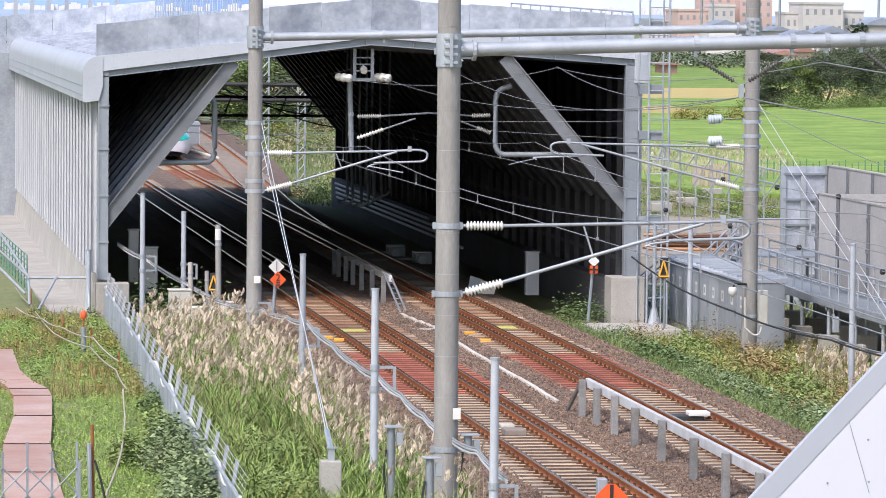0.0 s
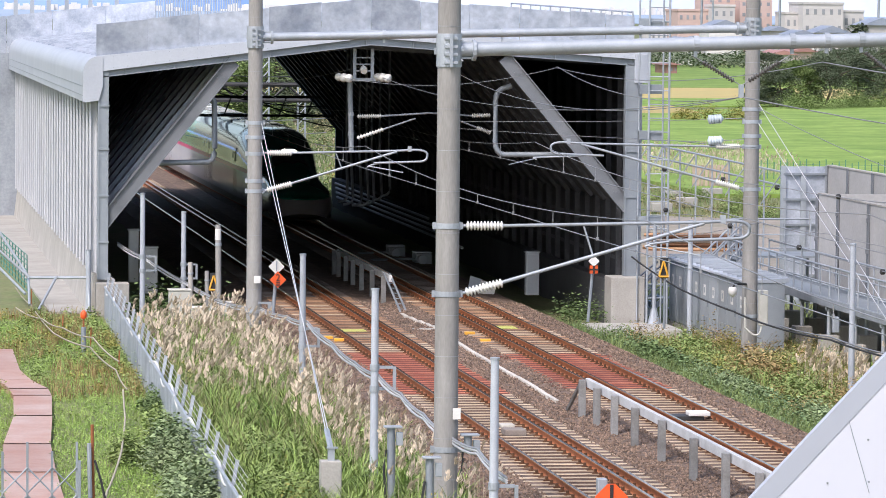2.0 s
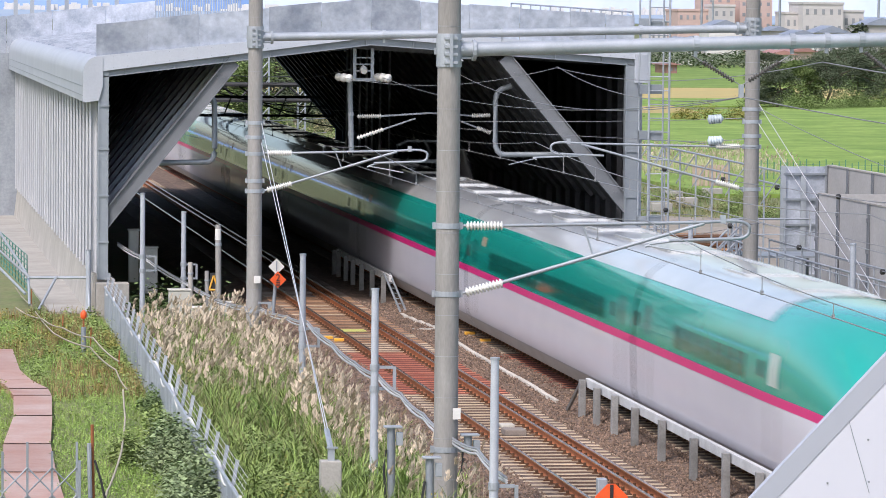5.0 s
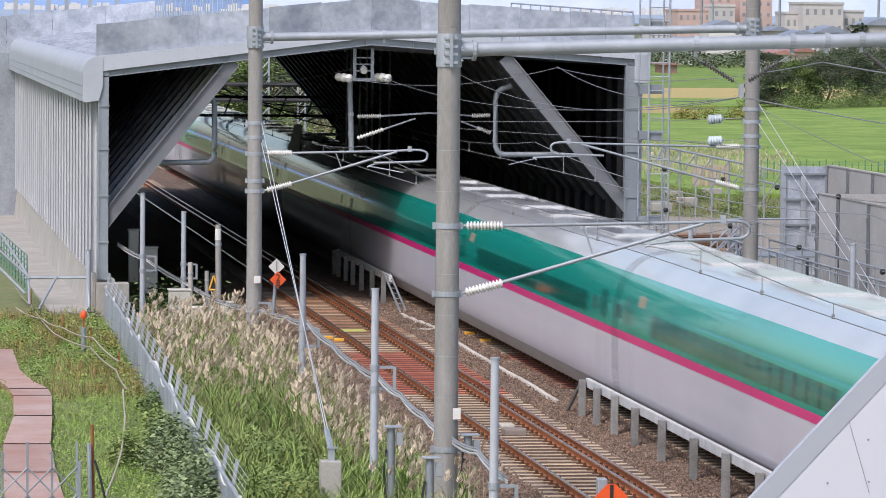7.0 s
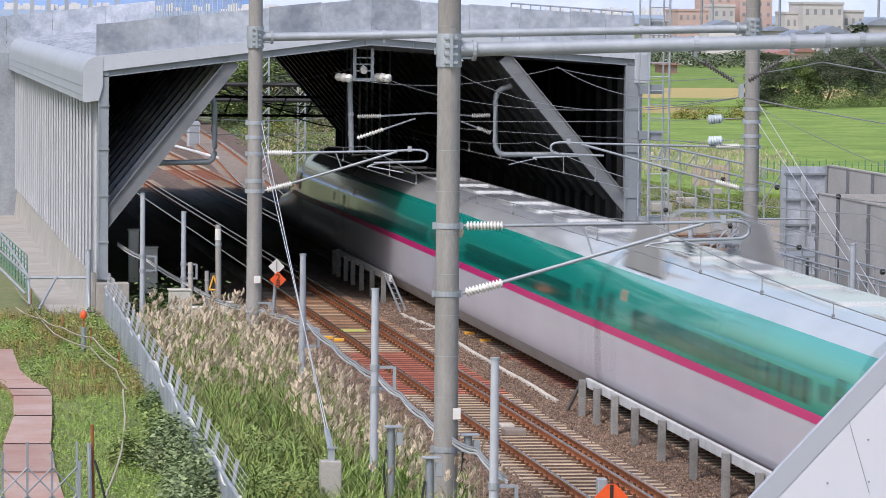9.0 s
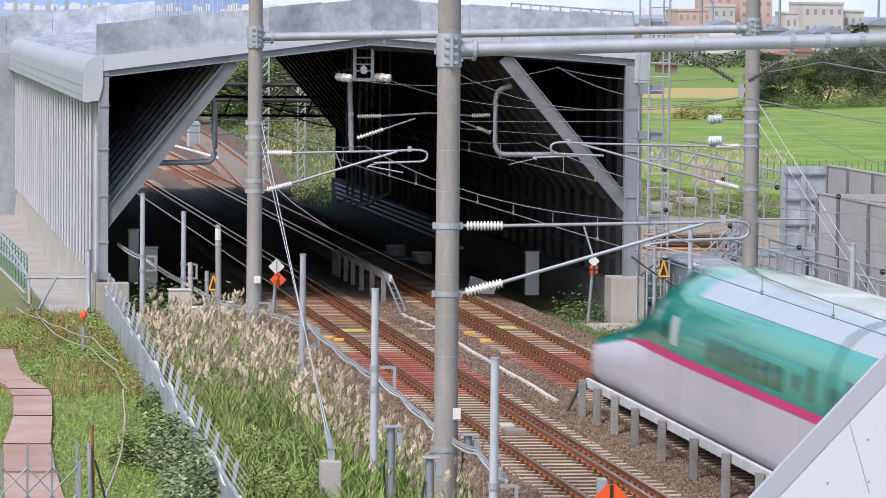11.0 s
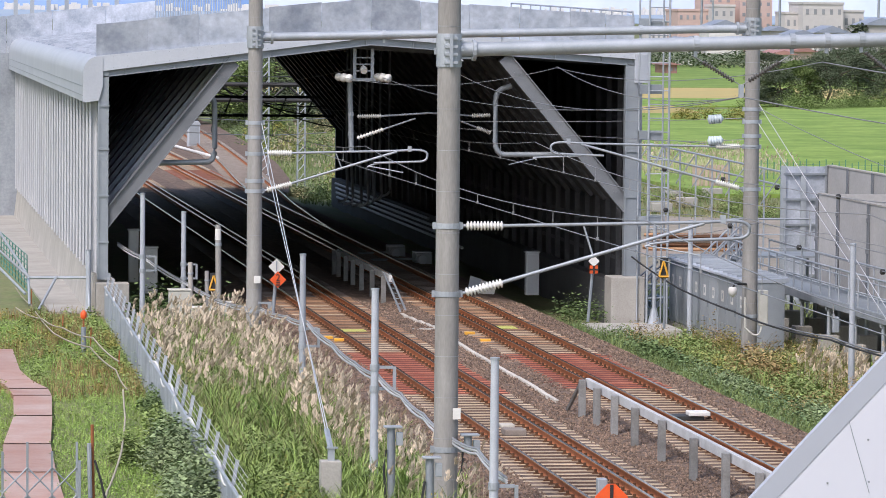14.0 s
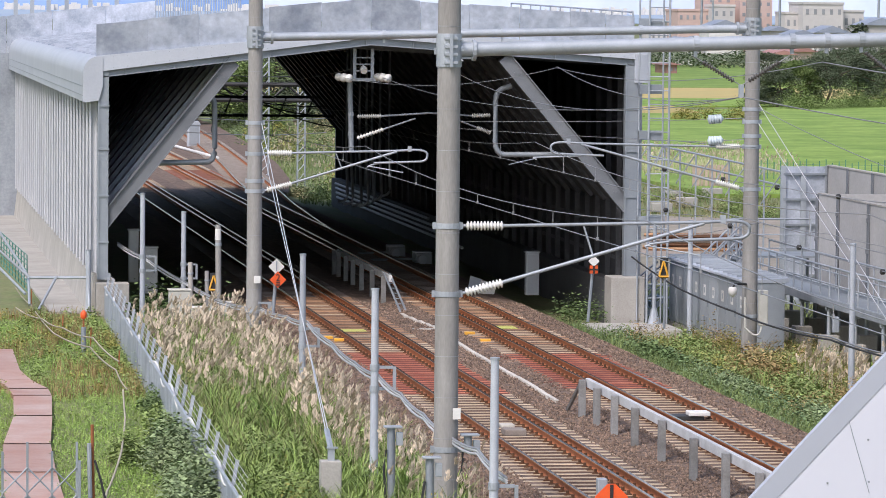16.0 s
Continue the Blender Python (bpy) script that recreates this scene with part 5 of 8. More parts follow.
def lattice_gate():
    y = 76.0
    t = thing("folding_gate", (-15.2, y, -0.3), "grey steel folding lattice gate across a footpath", "gate")
    p0 = (-16.14, 76.00, 0.95)
    x0 = p0[0]
    step = 0.445
    for i in range(5):
        x = x0 + i * step
        top = (-15.23, 76.00, 1.07)[2] + (0.05 if i % 2 == 0 else -0.12)
        part("upright", box(B(), x - 0.022, x + 0.022, y - 0.02, y + 0.02, -0.35, top, 0.005), FRAME, t, "grey upright bar")
    for i in range(4):
        for k in range(2):
            z0 = -0.3 + 0.5 * k
            for a, b in ((0, 1), (1, 0)):
                bm = B()
                tube(bm, [(x0 + (i + a) * step, y - 0.03 + 0.02 * a, z0), (x0 + (i + b) * step, y - 0.03 + 0.02 * a, z0 + 0.46)], 0.016, 6)
                part("lattice_bar", bm, FRAME, t)
    part("end_post", box(B(), x0 + 4.05 * step, x0 + 4.17 * step, y - 0.04, y + 0.04, -0.5, 0.78, 0.01), FRAME, t, "grey gate end post")
    a, b = (-14.03, 76.50, -0.15), (-14.06, 76.50, 1.38)
    t = thing("rusty_stake", a, "thin rusty stake with tied hoses", "stake")
    part("stake", tube(B(), [a, b], 0.03, 8), RUST, t)
    part("pipe", tube(B(), [(-14.09, 76.40, -0.14), (-14.12, 76.40, 1.05)], 0.04, 8), GALV, t, "grey pipe")
    part("hose", tube(B(), [(-14.02, 76.30, 0.75), (-13.91, 76.30, 0.39), (-13.79, 76.30, -0.13)], 0.022, 8), BLACK, t, "black hose")


lattice_gate()


def bank_things():
    a = (-12.16, 114.00, -0.23)
    t = thing("marker_lamp", (a[0], 114, -0.4), "short grey post with an orange lamp in grass", "marker lamp")
    part("post", tube(B(), [(a[0], 114, -0.5), (a[0], 114, a[2] + 0.5)], 0.07, 10), FRAME, t)
    part("stem", tube(B(), [(a[0], 114, a[2] + 0.5), (a[0], 114, a[2] + 0.8)], 0.025, 8), RUST, t)
    part("lamp", lathe(B(), (a[0], 114, a[2] + 0.72), (a[0], 114, a[2] + 0.95), [(0, 0.05), (0.2, 0.085), (0.7, 0.085), (1, 0.03)], 10), ORANGE, t, "orange lens", smooth=True)
    # frame of tubes and green mesh beside the shelter
    t = thing("tube_fence", (-12.69, 136.79, -0.40), "grey tubular fence frame with green mesh", "fence")
    rows = [((-13.06, 128.00, 0.69), (-11.27, 126.60, 0.78)), ((-12.26, 127.00, 0.79), (-12.84, 126.00, -0.13)), ((-11.33, 127.00, 1.55), (-11.31, 126.40, -0.11)), ((-14.00, 128.00, 1.06), (-13.23, 126.00, 0.34)), ((-14.00, 128.00, 1.57), (-13.07, 127.80, 0.73)), ((-13.93, 130.00, 2.07), (-13.06, 128.00, 0.72)), ((-13.06, 128.00, 0.69), (-13.07, 127.00, -0.06))]
    for p, q in rows:
        part("tube", tube(B(), [p, q], 0.04, 8), GALV, t, smooth=True)
    bm = B()
    for i in range(10):
        tube(bm, [tuple(Vector((-13.67, 134.00, 1.73)).lerp(Vector((-12.98, 131.00, 1.19)), i / 9)), tuple(Vector((-13.67, 134.00, 0.72)).lerp(Vector((-12.97, 131.00, 0.09)), i / 9))], 0.018, 4)
    for i in range(8):
        tube(bm, [tuple(Vector((-13.67, 134.00, 1.73)).lerp(Vector((-13.67, 134.00, 0.72)), i / 7)), tuple(Vector((-12.98, 131.00, 1.19)).lerp(Vector((-12.97, 131.00, 0.09)), i / 7))], 0.018, 4)
    gm = mat("green fence mesh", (0.08, 0.22, 0.17), (0.06, 0.18, 0.14), 3, 0.6)
    tagged(part("mesh", bm, gm, t, "green wire mesh"), kind="stuff")
    # post at the end of the sheet fence
    t = steel_post((-11.33, 126.50, 1.58)[0], 126.6, -0.6, (-11.33, 126.50, 1.58)[2], "short galvanised post at the fence end")
    # ropes across the grass
    rope = mat("pale rope", (0.40, 0.36, 0.27), (0.33, 0.29, 0.22), 5, 0.9)
    for pts in ([(-13.16, 135.06, -0.10), (-12.94, 128.89, -0.20), (-12.90, 115.32, 0.00), (-12.10, 111.79, -0.10), (-12.00, 102.58, 0.10), (-11.85, 100.58, -0.20)], [(-13.55, 124.94, 0.00), (-12.91, 121.81, -0.10), (-12.57, 117.32, 0.00), (-11.99, 112.48, 0.10), (-11.78, 105.01, 0.10)], [(-12.09, 98.41, 0.00), (-12.54, 90.67, 0.10), (-13.06, 83.81, 0.10), (-13.70, 77.87, 0.00), (-13.90, 76.11, 0.00)]):
        cable("rope", pts, 0.022, rope, "pale rope slung through the grass", 5, 0.06, "ropes")
    for p, h in (((-12.82, 131.68, -0.40), 0.5), ((-12.41, 120.42, -0.40), 0.5), ((-11.89, 115.46, -0.40), 0.55), ((-11.57, 108.31, -0.40), 0.5)):
        bm = B()
        tube(bm, [p, (p[0] + 0.02, p[1], p[2] + h)], 0.02, 6)
        solid("rope_stake", bm, RUST, "thin rusty stake in the grass", "stake", "rope stakes", at=p)


bank_things()
sheet("concrete_strip", [(-12.4, 128.5), (-11.25, 127.2), (-11.25, 186), (-12.9, 186)], -0.36, CONC, "pale concrete strip along the shelter wall", "pavement")

# ---- right bank: cabinets, walkway, walls ----
def cabinet_row():
    y = 129.6
    for k, ln in enumerate((3.6, 3.9, 4.0)):
        y0, y1 = y - ln + 0.06, y
        x0, x1 = 7.0, 8.1
        t = thing("switchgear_cabinet", (x0, y0, -0.8), "grey steel lineside switchgear cabinet with ribbed lid", "cabinet", "switchgear cabinets")
        body = part("body", box(B(), x0, x1, y0, y1, -0.75, 1.18, 0.02), CABINET, t)
        part("plinth", box(B(), x0 - 0.05, x1 + 0.05, y0 - 0.02, y1 + 0.02, -1.1, -0.752), CONC, t, "concrete base")
        part("lid", prism(B(), [(x0 - 0.12, 1.18), (x1 + 0.12, 1.18), (x1 + 0.12, 1.32), (x0 - 0.12, 1.24)], y0 - 0.03, y1 + 0.03), FASCIA, t, "pale sheet lid")
        n = 3
        for i in range(n):
            ya, yb = y0 + (y1 - y0) * i / n + 0.03, y0 + (y1 - y0) * (i + 1) / n - 0.03
            d = part("door", box(B(), x0 - 0.03, x0 - 0.002, ya, yb, -0.7, 1.12, 0.008), CABINET, t)
            part("notice", box(B(), x0 - 0.036, x0 - 0.031, (ya + yb) / 2 - 0.16, (ya + yb) / 2 + 0.16, 0.42, 0.74), WHITE, d, "white notice plate")
            part("notice_bar", box(B(), x0 - 0.039, x0 - 0.037, (ya + yb) / 2 - 0.09, (ya + yb) / 2 + 0.09, 0.5, 0.66), CABINET, d)
            for v in range(2):
                part("vent", box(B(), x0 - 0.04, x0 - 0.031, ya + 0.12 + 0.42 * v, ya + 0.32 + 0.42 * v, -0.6, -0.2), FRAME, d, "louvred vent")
            part("handle", box(B(), x0 - 0.06, x0 - 0.031, ya + 0.08, ya + 0.12, 0.1, 0.32), FRAME, d)
        for i in range(6):
            yy = y0 + (y1 - y0) * (i + 0.5) / 6
            part("lid_rib", box(B(), x0 - 0.1, x1 + 0.1, yy - 0.03, yy + 0.03, 1.29, 1.35), GALV, t)
        y = y0 - 0.06


cabinet_row()
bm = B()
box(bm, 3.6, 6.2, 123.5, 126.4, -1.0, -0.58, 0.02)
solid("concrete_apron", bm, CONC, "pale concrete apron beside the shelter footing", "apron", kind="structure")


def railing(t, pts, z, h, step):
    """Posts, two rails and bars along a line of points."""
    for p, q in zip(pts, pts[1:]):
        p, q = Vector((*p, z)), Vector((*q, z))
        for dz in (h, h * 0.52, 0.1):
            part("rail", tube(B(), [p + Vector((0, 0, dz)), q + Vector((0, 0, dz))], 0.032 if dz == h else 0.024, 8), GALV, t, smooth=True)
        n = max(1, round((q - p).length / step))
        for i in range(n + 1):
            c = p.lerp(q, i / n)
            part("baluster", tube(B(), [c, c + Vector((0, 0, h))], 0.026, 8), GALV, t, smooth=True)


def walkway():
    t = thing("raised_walkway", (9.6, 118, -0.8), "galvanised raised steel walkway with railings on posts", "walkway")
    part("deck", box(B(), 9.0, 10.3, 98, 130.4, 0.66, 0.74), FRAME, t, "steel deck plate")
    for x in (8.98, 10.3):
        part("edge_channel", box(B(), x, x + 0.05, 98, 130.4, 0.6, 0.84), GALV, t, "steel edge channel")
    railing(t, [(9.02, 98.2), (9.02, 130.3)], 0.74, 1.0, 1.15)
    railing(t, [(10.3, 98.2), (10.3, 130.3)], 0.74, 1.0, 2.3)
    for y in (130, 126.6, 123.4, 120.3, 116.9, 113.7, 110.5, 107, 103):
        for x in (9.1, 10.2):
            part("leg", tube(B(), [(x, y, -0.75), (x, y, 0.62)], 0.06, 10), GALV, t, smooth=True)
            part("footing", box(B(), x - 0.26, x + 0.26, y - 0.26, y + 0.26, -1.0, -0.22, 0.02), CONC, t, "concrete footing block")
        part("cross_beam", box(B(), 9.0, 10.3, y - 0.05, y + 0.05, 0.48, 0.6), GALV, t)
    # landing behind
    part("landing", box(B(), 9.6, 12.2, 130.5, 132.8, 1.15, 1.22), FRAME, t, "upper landing plate")
    railing(t, [(9.6, 130.6), (9.6, 132.8), (12.2, 132.8)], 1.22, 1.05, 0.8)
    for x, y in ((9.7, 130.7), (9.7, 132.7), (12.1, 132.7), (12.1, 130.7)):
        part("leg", tube(B(), [(x, y, -0.8), (x, y, 1.16)], 0.05, 8), GALV, t, smooth=True)
    # stair down towards the shelter
    s = thing("steel_stair", (7.9, 131.5, -0.8), "galvanised steel stair with tubular handrails", "stair")
    for y in (131.0, 132.1):
        part("stringer", prism(B(), [(7.4, -0.8), (7.65, -0.8), (9.65, 1.2), (9.65, 1.0), (7.6, -1.0)], y, y + 0.05), POST, s)
        for h in (1.0, 0.62, 0.28):
            part("handrail", tube(B(), [(7.4, y, -0.85 + h), (7.6, y, -0.75 + h), (9.6, y, 1.22 + h)], 0.03, 8), POST, s, smooth=True)
        for i in range(5):
            x = 7.5 + i * 0.5
            part("baluster", tube(B(), [(x, y, -0.85 + i * 0.5), (x, y, 0.2 + i * 0.5)], 0.025, 8), POST, s, smooth=True)
    for i in range(10):
        part("tread", box(B(), 7.55 + i * 0.205, 7.8 + i * 0.205, 131.05, 132.1, -0.72 + i * 0.195, -0.69 + i * 0.195), FRAME, s)
    # short flight down beside the shelter footing
    s = thing("steel_stair", (6.1, 131, -0.85), "short galvanised stair with handrails beside a footing", "stair")
    for y in (130.6, 131.6):
        part("stringer", prism(B(), [(5.9, -0.85), (6.1, -0.85), (7.0, -0.05), (7.0, -0.25), (6.15, -1.0)], y, y + 0.05), POST, s)
        for h in (0.95, 0.62, 0.3):
            part("handrail", tube(B(), [(5.85, y, -0.8 + h), (6.05, y, -0.75 + h), (6.98, y, 0.02 + h)], 0.028, 8), POST, s, smooth=True)
        for i in range(4):
            part("baluster", tube(B(), [(6.0 + 0.3 * i, y, -0.85 + 0.25 * i), (6.0 + 0.3 * i, y, 0.12 + 0.25 * i)], 0.024, 8), POST, s, smooth=True)
    for i in range(5):
        part("tread", box(B(), 6.08 + i * 0.19, 6.3 + i * 0.19, 130.65, 131.6, -0.78 + i * 0.165, -0.75 + i * 0.165), FRAME, s)


walkway()


def panel_wall(x, y0, y1, top, posts, label):
    t = thing("panel_wall", (x, y0, -0.9), label, "wall", "panel walls")
    edges = [y0] + posts + [y1]
    for a, b in zip(edges, edges[1:]):
        part("panel", box(B(), x, x + 0.14, a + 0.06, b - 0.06, -1.0, top, 0.01), CONC_WALL, t, "smooth grey concrete panel")
    for y in posts + [y1]:
        bm = B()
        box(bm, x - 0.05, x - 0.02, y - 0.13, y + 0.13, -1.0, top + 0.02)
        box(bm, x - 0.02, x + 0.16, y - 0.015, y + 0.015, -1.0, top + 0.02)
        for z in np.arange(0.2, top, 0.9):
            box(bm, x - 0.09, x - 0.05, y - 0.06, y + 0.06, z, z + 0.12)
        part("post", bm, BRACE, t, "dark steel wall post")
    part("coping", box(B(), x - 0.02, x + 0.16, y0, y1, top + 0.004, top + 0.05), CONC, t, "pale coping")


panel_wall(10.6, 96, 124.9, 3.42, [99.5, 103.3, 107.1, 110.8, 114.6, 118.4, 122.2], "tall grey concrete panel wall behind a walkway")
panel_wall(14.0, 112, 138.2, 3.76, [114.5, 118, 121.5, 125, 128.4, 131.8, 135.2], "grey concrete panel wall along the yard")
c0, c1 = (12.48, 138.20, 3.75), (14.00, 138.20, 3.75)
t = thing("end_screen", (c0[0], 138.2, -0.9), "grey ribbed steel end panel standing by walls", "panel")
part("sheet", box(B(), c0[0], c1[0], 138.2, 138.24, -0.9, c0[2]), GALV_DULL, t)
for z in np.arange(0.1, c0[2] + 0.1, 0.85):
    part("rib", box(B(), c0[0], c1[0], 138.1, 138.2, z - 0.04, z + 0.04), FRAME, t)
for s in (0.0, 0.45, 1.0):
    x = c0[0] + (c1[0] - c0[0]) * s
    part("stile", box(B(), x - 0.09, x + 0.09, 138.12, 138.2, -0.9, c0[2] + 0.02), GALV, t)
bm = B()
box(bm, 10.62, 14, 124.9, 125.05, -1, 3.42)
solid("wall_return", bm, CONC_WALL, "grey concrete return wall", "wall", kind="structure")


def ladder_mast():
    y = 126.0
    t = thing("ladder_mast", ((5.85, 126.00, -0.87)[0], y, -0.9), "tall galvanised ladder mast beside the shelter", "mast")
    xs = [(5.34, 126.00, 4.11)[0], (5.57, 126.00, 4.11)[0], (6.00, 126.00, 4.11)[0], (6.19, 126.00, 4.11)[0]]
    for i, x in enumerate(xs):
        part("upright", tube(B(), [(x, y + (0.4 if i == 0 else 0), -0.9), (x, y + (0.4 if i == 0 else 0), 11)], 0.035 if i in (1, 3) else 0.028, 8), GALV, t, smooth=True)
    z = 0.2
    while z < 10.8:
        part("rung", tube(B(), [(xs[1], y, z), (xs[3], y, z)], 0.02, 6), GALV, t)
        z += 0.42
    for z in (2.4, 5.0, 6.4, 8.4):
        part("tie", box(B(), xs[0] - 0.05, xs[2], y + 0.05, y + 0.35, z, z + 0.28), FRAME, t, "grey bracket plate")
    part("foot", lathe(B(), ((5.80, 126.00, -0.87)[0], y, -1.0), ((5.80, 126.00, -0.87)[0], y, -0.1), [(0, 0.3), (0.15, 0.28), (0.9, 0.1), (1, 0.08)], 10), GALV, t, "conical steel foot")
    part("inner_post", tube(B(), [((5.80, 126.00, -0.87)[0], y, -0.1), ((5.80, 126.00, -0.87)[0], y, 2.4)], 0.06, 10), GALV, t, smooth=True)


ladder_mast()
p = (6.60, 124.50, 1.80)
steel_post(p[0], 124.5, -0.9, (6.59, 124.50, 2.61)[2], "slim galvanised post behind cabinets")


def pole_camera():
    c = (6.01, 115.50, 1.18)
    t = thing("dome_camera", c, "white dome surveillance camera on a pole arm", "camera")
    part("arm", tube(B(), [(6.45, 115.8, c[2] + 0.12), (c[0] + 0.05, 115.5, c[2] + 0.15), (c[0], 115.5, c[2] + 0.02)], 0.035, 8), BLACK, t, "black arm")
    part("dome", lathe(B(), (c[0], 115.5, c[2] + 0.06), (c[0], 115.5, c[2] - 0.22), [(0, 0.1), (0.2, 0.13), (0.6, 0.12), (0.85, 0.08), (1, 0.02)], 14), WHITE, t, "white dome", smooth=True)
    b = (6.90, 115.60, 0.65)
    t = thing("pole_box", b, "pale plastic control box strapped to a pole", "control box")
    part("body", box(B(), b[0] - 0.12, b[0] + 0.13, 115.5, 115.75, b[2] - 0.5, b[2] + 0.5, 0.03), BEIGE, t)
    part("conduit", tube(B(), bend((b[0] - 0.05, 115.55, b[2] - 0.5), (b[0] - 0.1, 115.5, b[2] - 1.0), (6.4, 115.6, b[2] - 0.55)) + [Vector((6.38, 115.6, b[2] + 0.3))], 0.025, 8), BEIGE, t, "pale conduit")
    a = (-7.30, 115.70, 1.44)
    bm = B()
    box(bm, a[0] - 0.09, a[0] + 0.09, 115.7, 115.74, a[2] - 0.1, a[2] + 0.1)
    solid("pole_plate", bm, WHITE, "white plate strapped to a pole", "plate", "pole plates", at=(a[0], 115.72, a[2]))
    a = (-7.49, 75.75, 1.62)
    bm = B()
    box(bm, a[0] - 0.07, a[0] + 0.07, 75.72, 75.76, a[2] - 0.1, a[2] + 0.1)
    solid("pole_plate", bm, WHITE, "white plate strapped to a pole", "plate", "pole plates", at=(a[0], 75.74, a[2]))
    f = (-7.07, 115.60, 0.79)
    t = thing("cable_hook", f, "small steel cable hook clamped to a pole", "hook")
    part("arm", box(B(), f[0] - 0.2, f[0] + 0.16, 115.6, 115.66, f[2] - 0.02, f[2] + 0.04), GALV, t)
    part("hook", box(B(), f[0] + 0.06, f[0] + 0.16, 115.58, 115.68, f[2] - 0.14, f[2] - 0.02), GALV, t)


pole_camera()

# ---- inside and above the shelter mouth ----
def mouth_fittings():
    y = 127.8
    m = thing("drop_mast", (-2.96, 127.80, 7.54), "grey drop mast with white insulators under the roof", "mast")
    a, b = (-3.20, 127.80, 7.59), (-2.66, 127.80, 7.59)
    part("hanger", box(B(), a[0] - 0.05, a[0] + 0.05, y, y + 0.1, a[2] - 0.85, a[2] + 0.1), GALV, m)
    part("hanger", box(B(), b[0] - 0.05, b[0] + 0.05, y, y + 0.1, b[2] - 0.85, b[2] + 0.1), GALV, m)
    part("cross_arm", box(B(), a[0] - 0.2, b[0] + 0.35, y - 0.05, y, a[2] - 0.9, a[2] - 0.8), GALV, m)
    for k in range(3):
        part("rung", box(B(), a[0], b[0], y + 0.02, y + 0.06, a[2] - 0.2 - 0.2 * k, a[2] - 0.16 - 0.2 * k), GALV, m)
    for p in ((-3.56, 127.60, 6.80), (-2.37, 127.60, 6.81)):
        part("insulator", lathe(B(), (p[0] - 0.22, 127.9, p[2] + 0.03), (p[0] + 0.2, 127.4, p[2] - 0.02), [(0, 0.03), (0.1, 0.1), (0.25, 0.13), (0.35, 0.08), (0.45, 0.13), (0.6, 0.14), (0.7, 0.09), (0.8, 0.13), (0.95, 0.13), (1, 0.04)], 14), PORC, m, "white disc insulator", smooth=True)
    c = (-2.94, 127.90, 7.14)
    part("bell", lathe(B(), c, (c[0] + 0.02, 127.7, c[2] - 0.15), [(0, 0.05), (0.5, 0.12), (1, 0.1)], 10), PORC, m, "small insulator", smooth=True)
    ym = 128.4
    part("shaft", tube(B(), [(-3.28, 128.40, 6.66), (-3.21, 128.40, 4.51)], 0.085, 12), FRAME, m, "grey tubular shaft", smooth=True)
    for py in (205, 240):
        p = Vector((-3.24, 128.40, 5.63)) if py == 205 else Vector((-3.23, 128.40, 5.02))
        part("collar", tube(B(), [p, p + Vector((0, 0, 0.1))], 0.1, 12), GALV, m)
    # inner brackets with pale insulators, both sides
    for sgn, top, ins, arm, low, tip in ((1, (-3.04, 128.40, 5.61), (-2.30, 128.40, 5.62), (-0.79, 128.60, 5.72), (-3.04, 128.40, 4.94), (-1.22, 128.60, 5.55)), (-1, (1.17, 129.00, 5.65), (0.59, 129.00, 5.63), (-0.73, 129.00, 5.71), (1.18, 129.00, 5.11), (0.24, 129.00, 5.46))):
        t = thing("cantilever", top, "inner tubular bracket with cream insulators", "bracket", "cantilever brackets")
        part("insulator", lathe(B(), top, ins, sheds(11, 0.035, 0.07), 12), PORC, t, "cream ribbed insulator", smooth=True)
        part("top_tube", tube(B(), [ins, arm], 0.03, 8), GALV, t, smooth=True)
        a, b = Vector(low), Vector(tip)
        part("insulator", lathe(B(), a, a.lerp(b, 0.45), sheds(9, 0.035, 0.07), 12), PORC, t, "cream ribbed insulator", smooth=True)
        part("stay_tube", tube(B(), [a.lerp(b, 0.45), b], 0.028, 8), GALV, t, smooth=True)
    # bent grey pipes at both haunches
    for pts, label in (([(-7.76, 128.00, 6.25), (-7.45, 128.00, 5.87), (-7.44, 128.00, 4.64), (-7.75, 128.00, 4.21), (-9.32, 128.00, 4.17)], "a"), ([(1.66, 128.00, 6.58), (1.17, 128.00, 6.10), (1.18, 128.00, 4.88), (1.47, 128.00, 4.47), (3.35, 128.00, 4.48)], "b")):
        p = [Vector(v) for v in pts]
        r = 0.45
        if label == "a":
            path = bend(p[0], (p[1].x, 128, p[0].z), p[1]) + bend(p[2], (p[2].x, 128, p[4].z), p[3]) + [p[4]]
        else:
            path = [p[0]] + bend(p[0] + Vector((-0.15, 0, -0.05)), (p[1].x, 128, p[0].z - 0.1), p[1]) + bend(p[2], (p[2].x, 128, p[4].z), p[3]) + [p[4]]
        solid("bent_pipe", tube(B(), path, 0.085, 12), FRAME, "grey bent pipe support under the haunch", "pipe", "bent pipes", smooth=True, at=pts[0])


mouth_fittings()


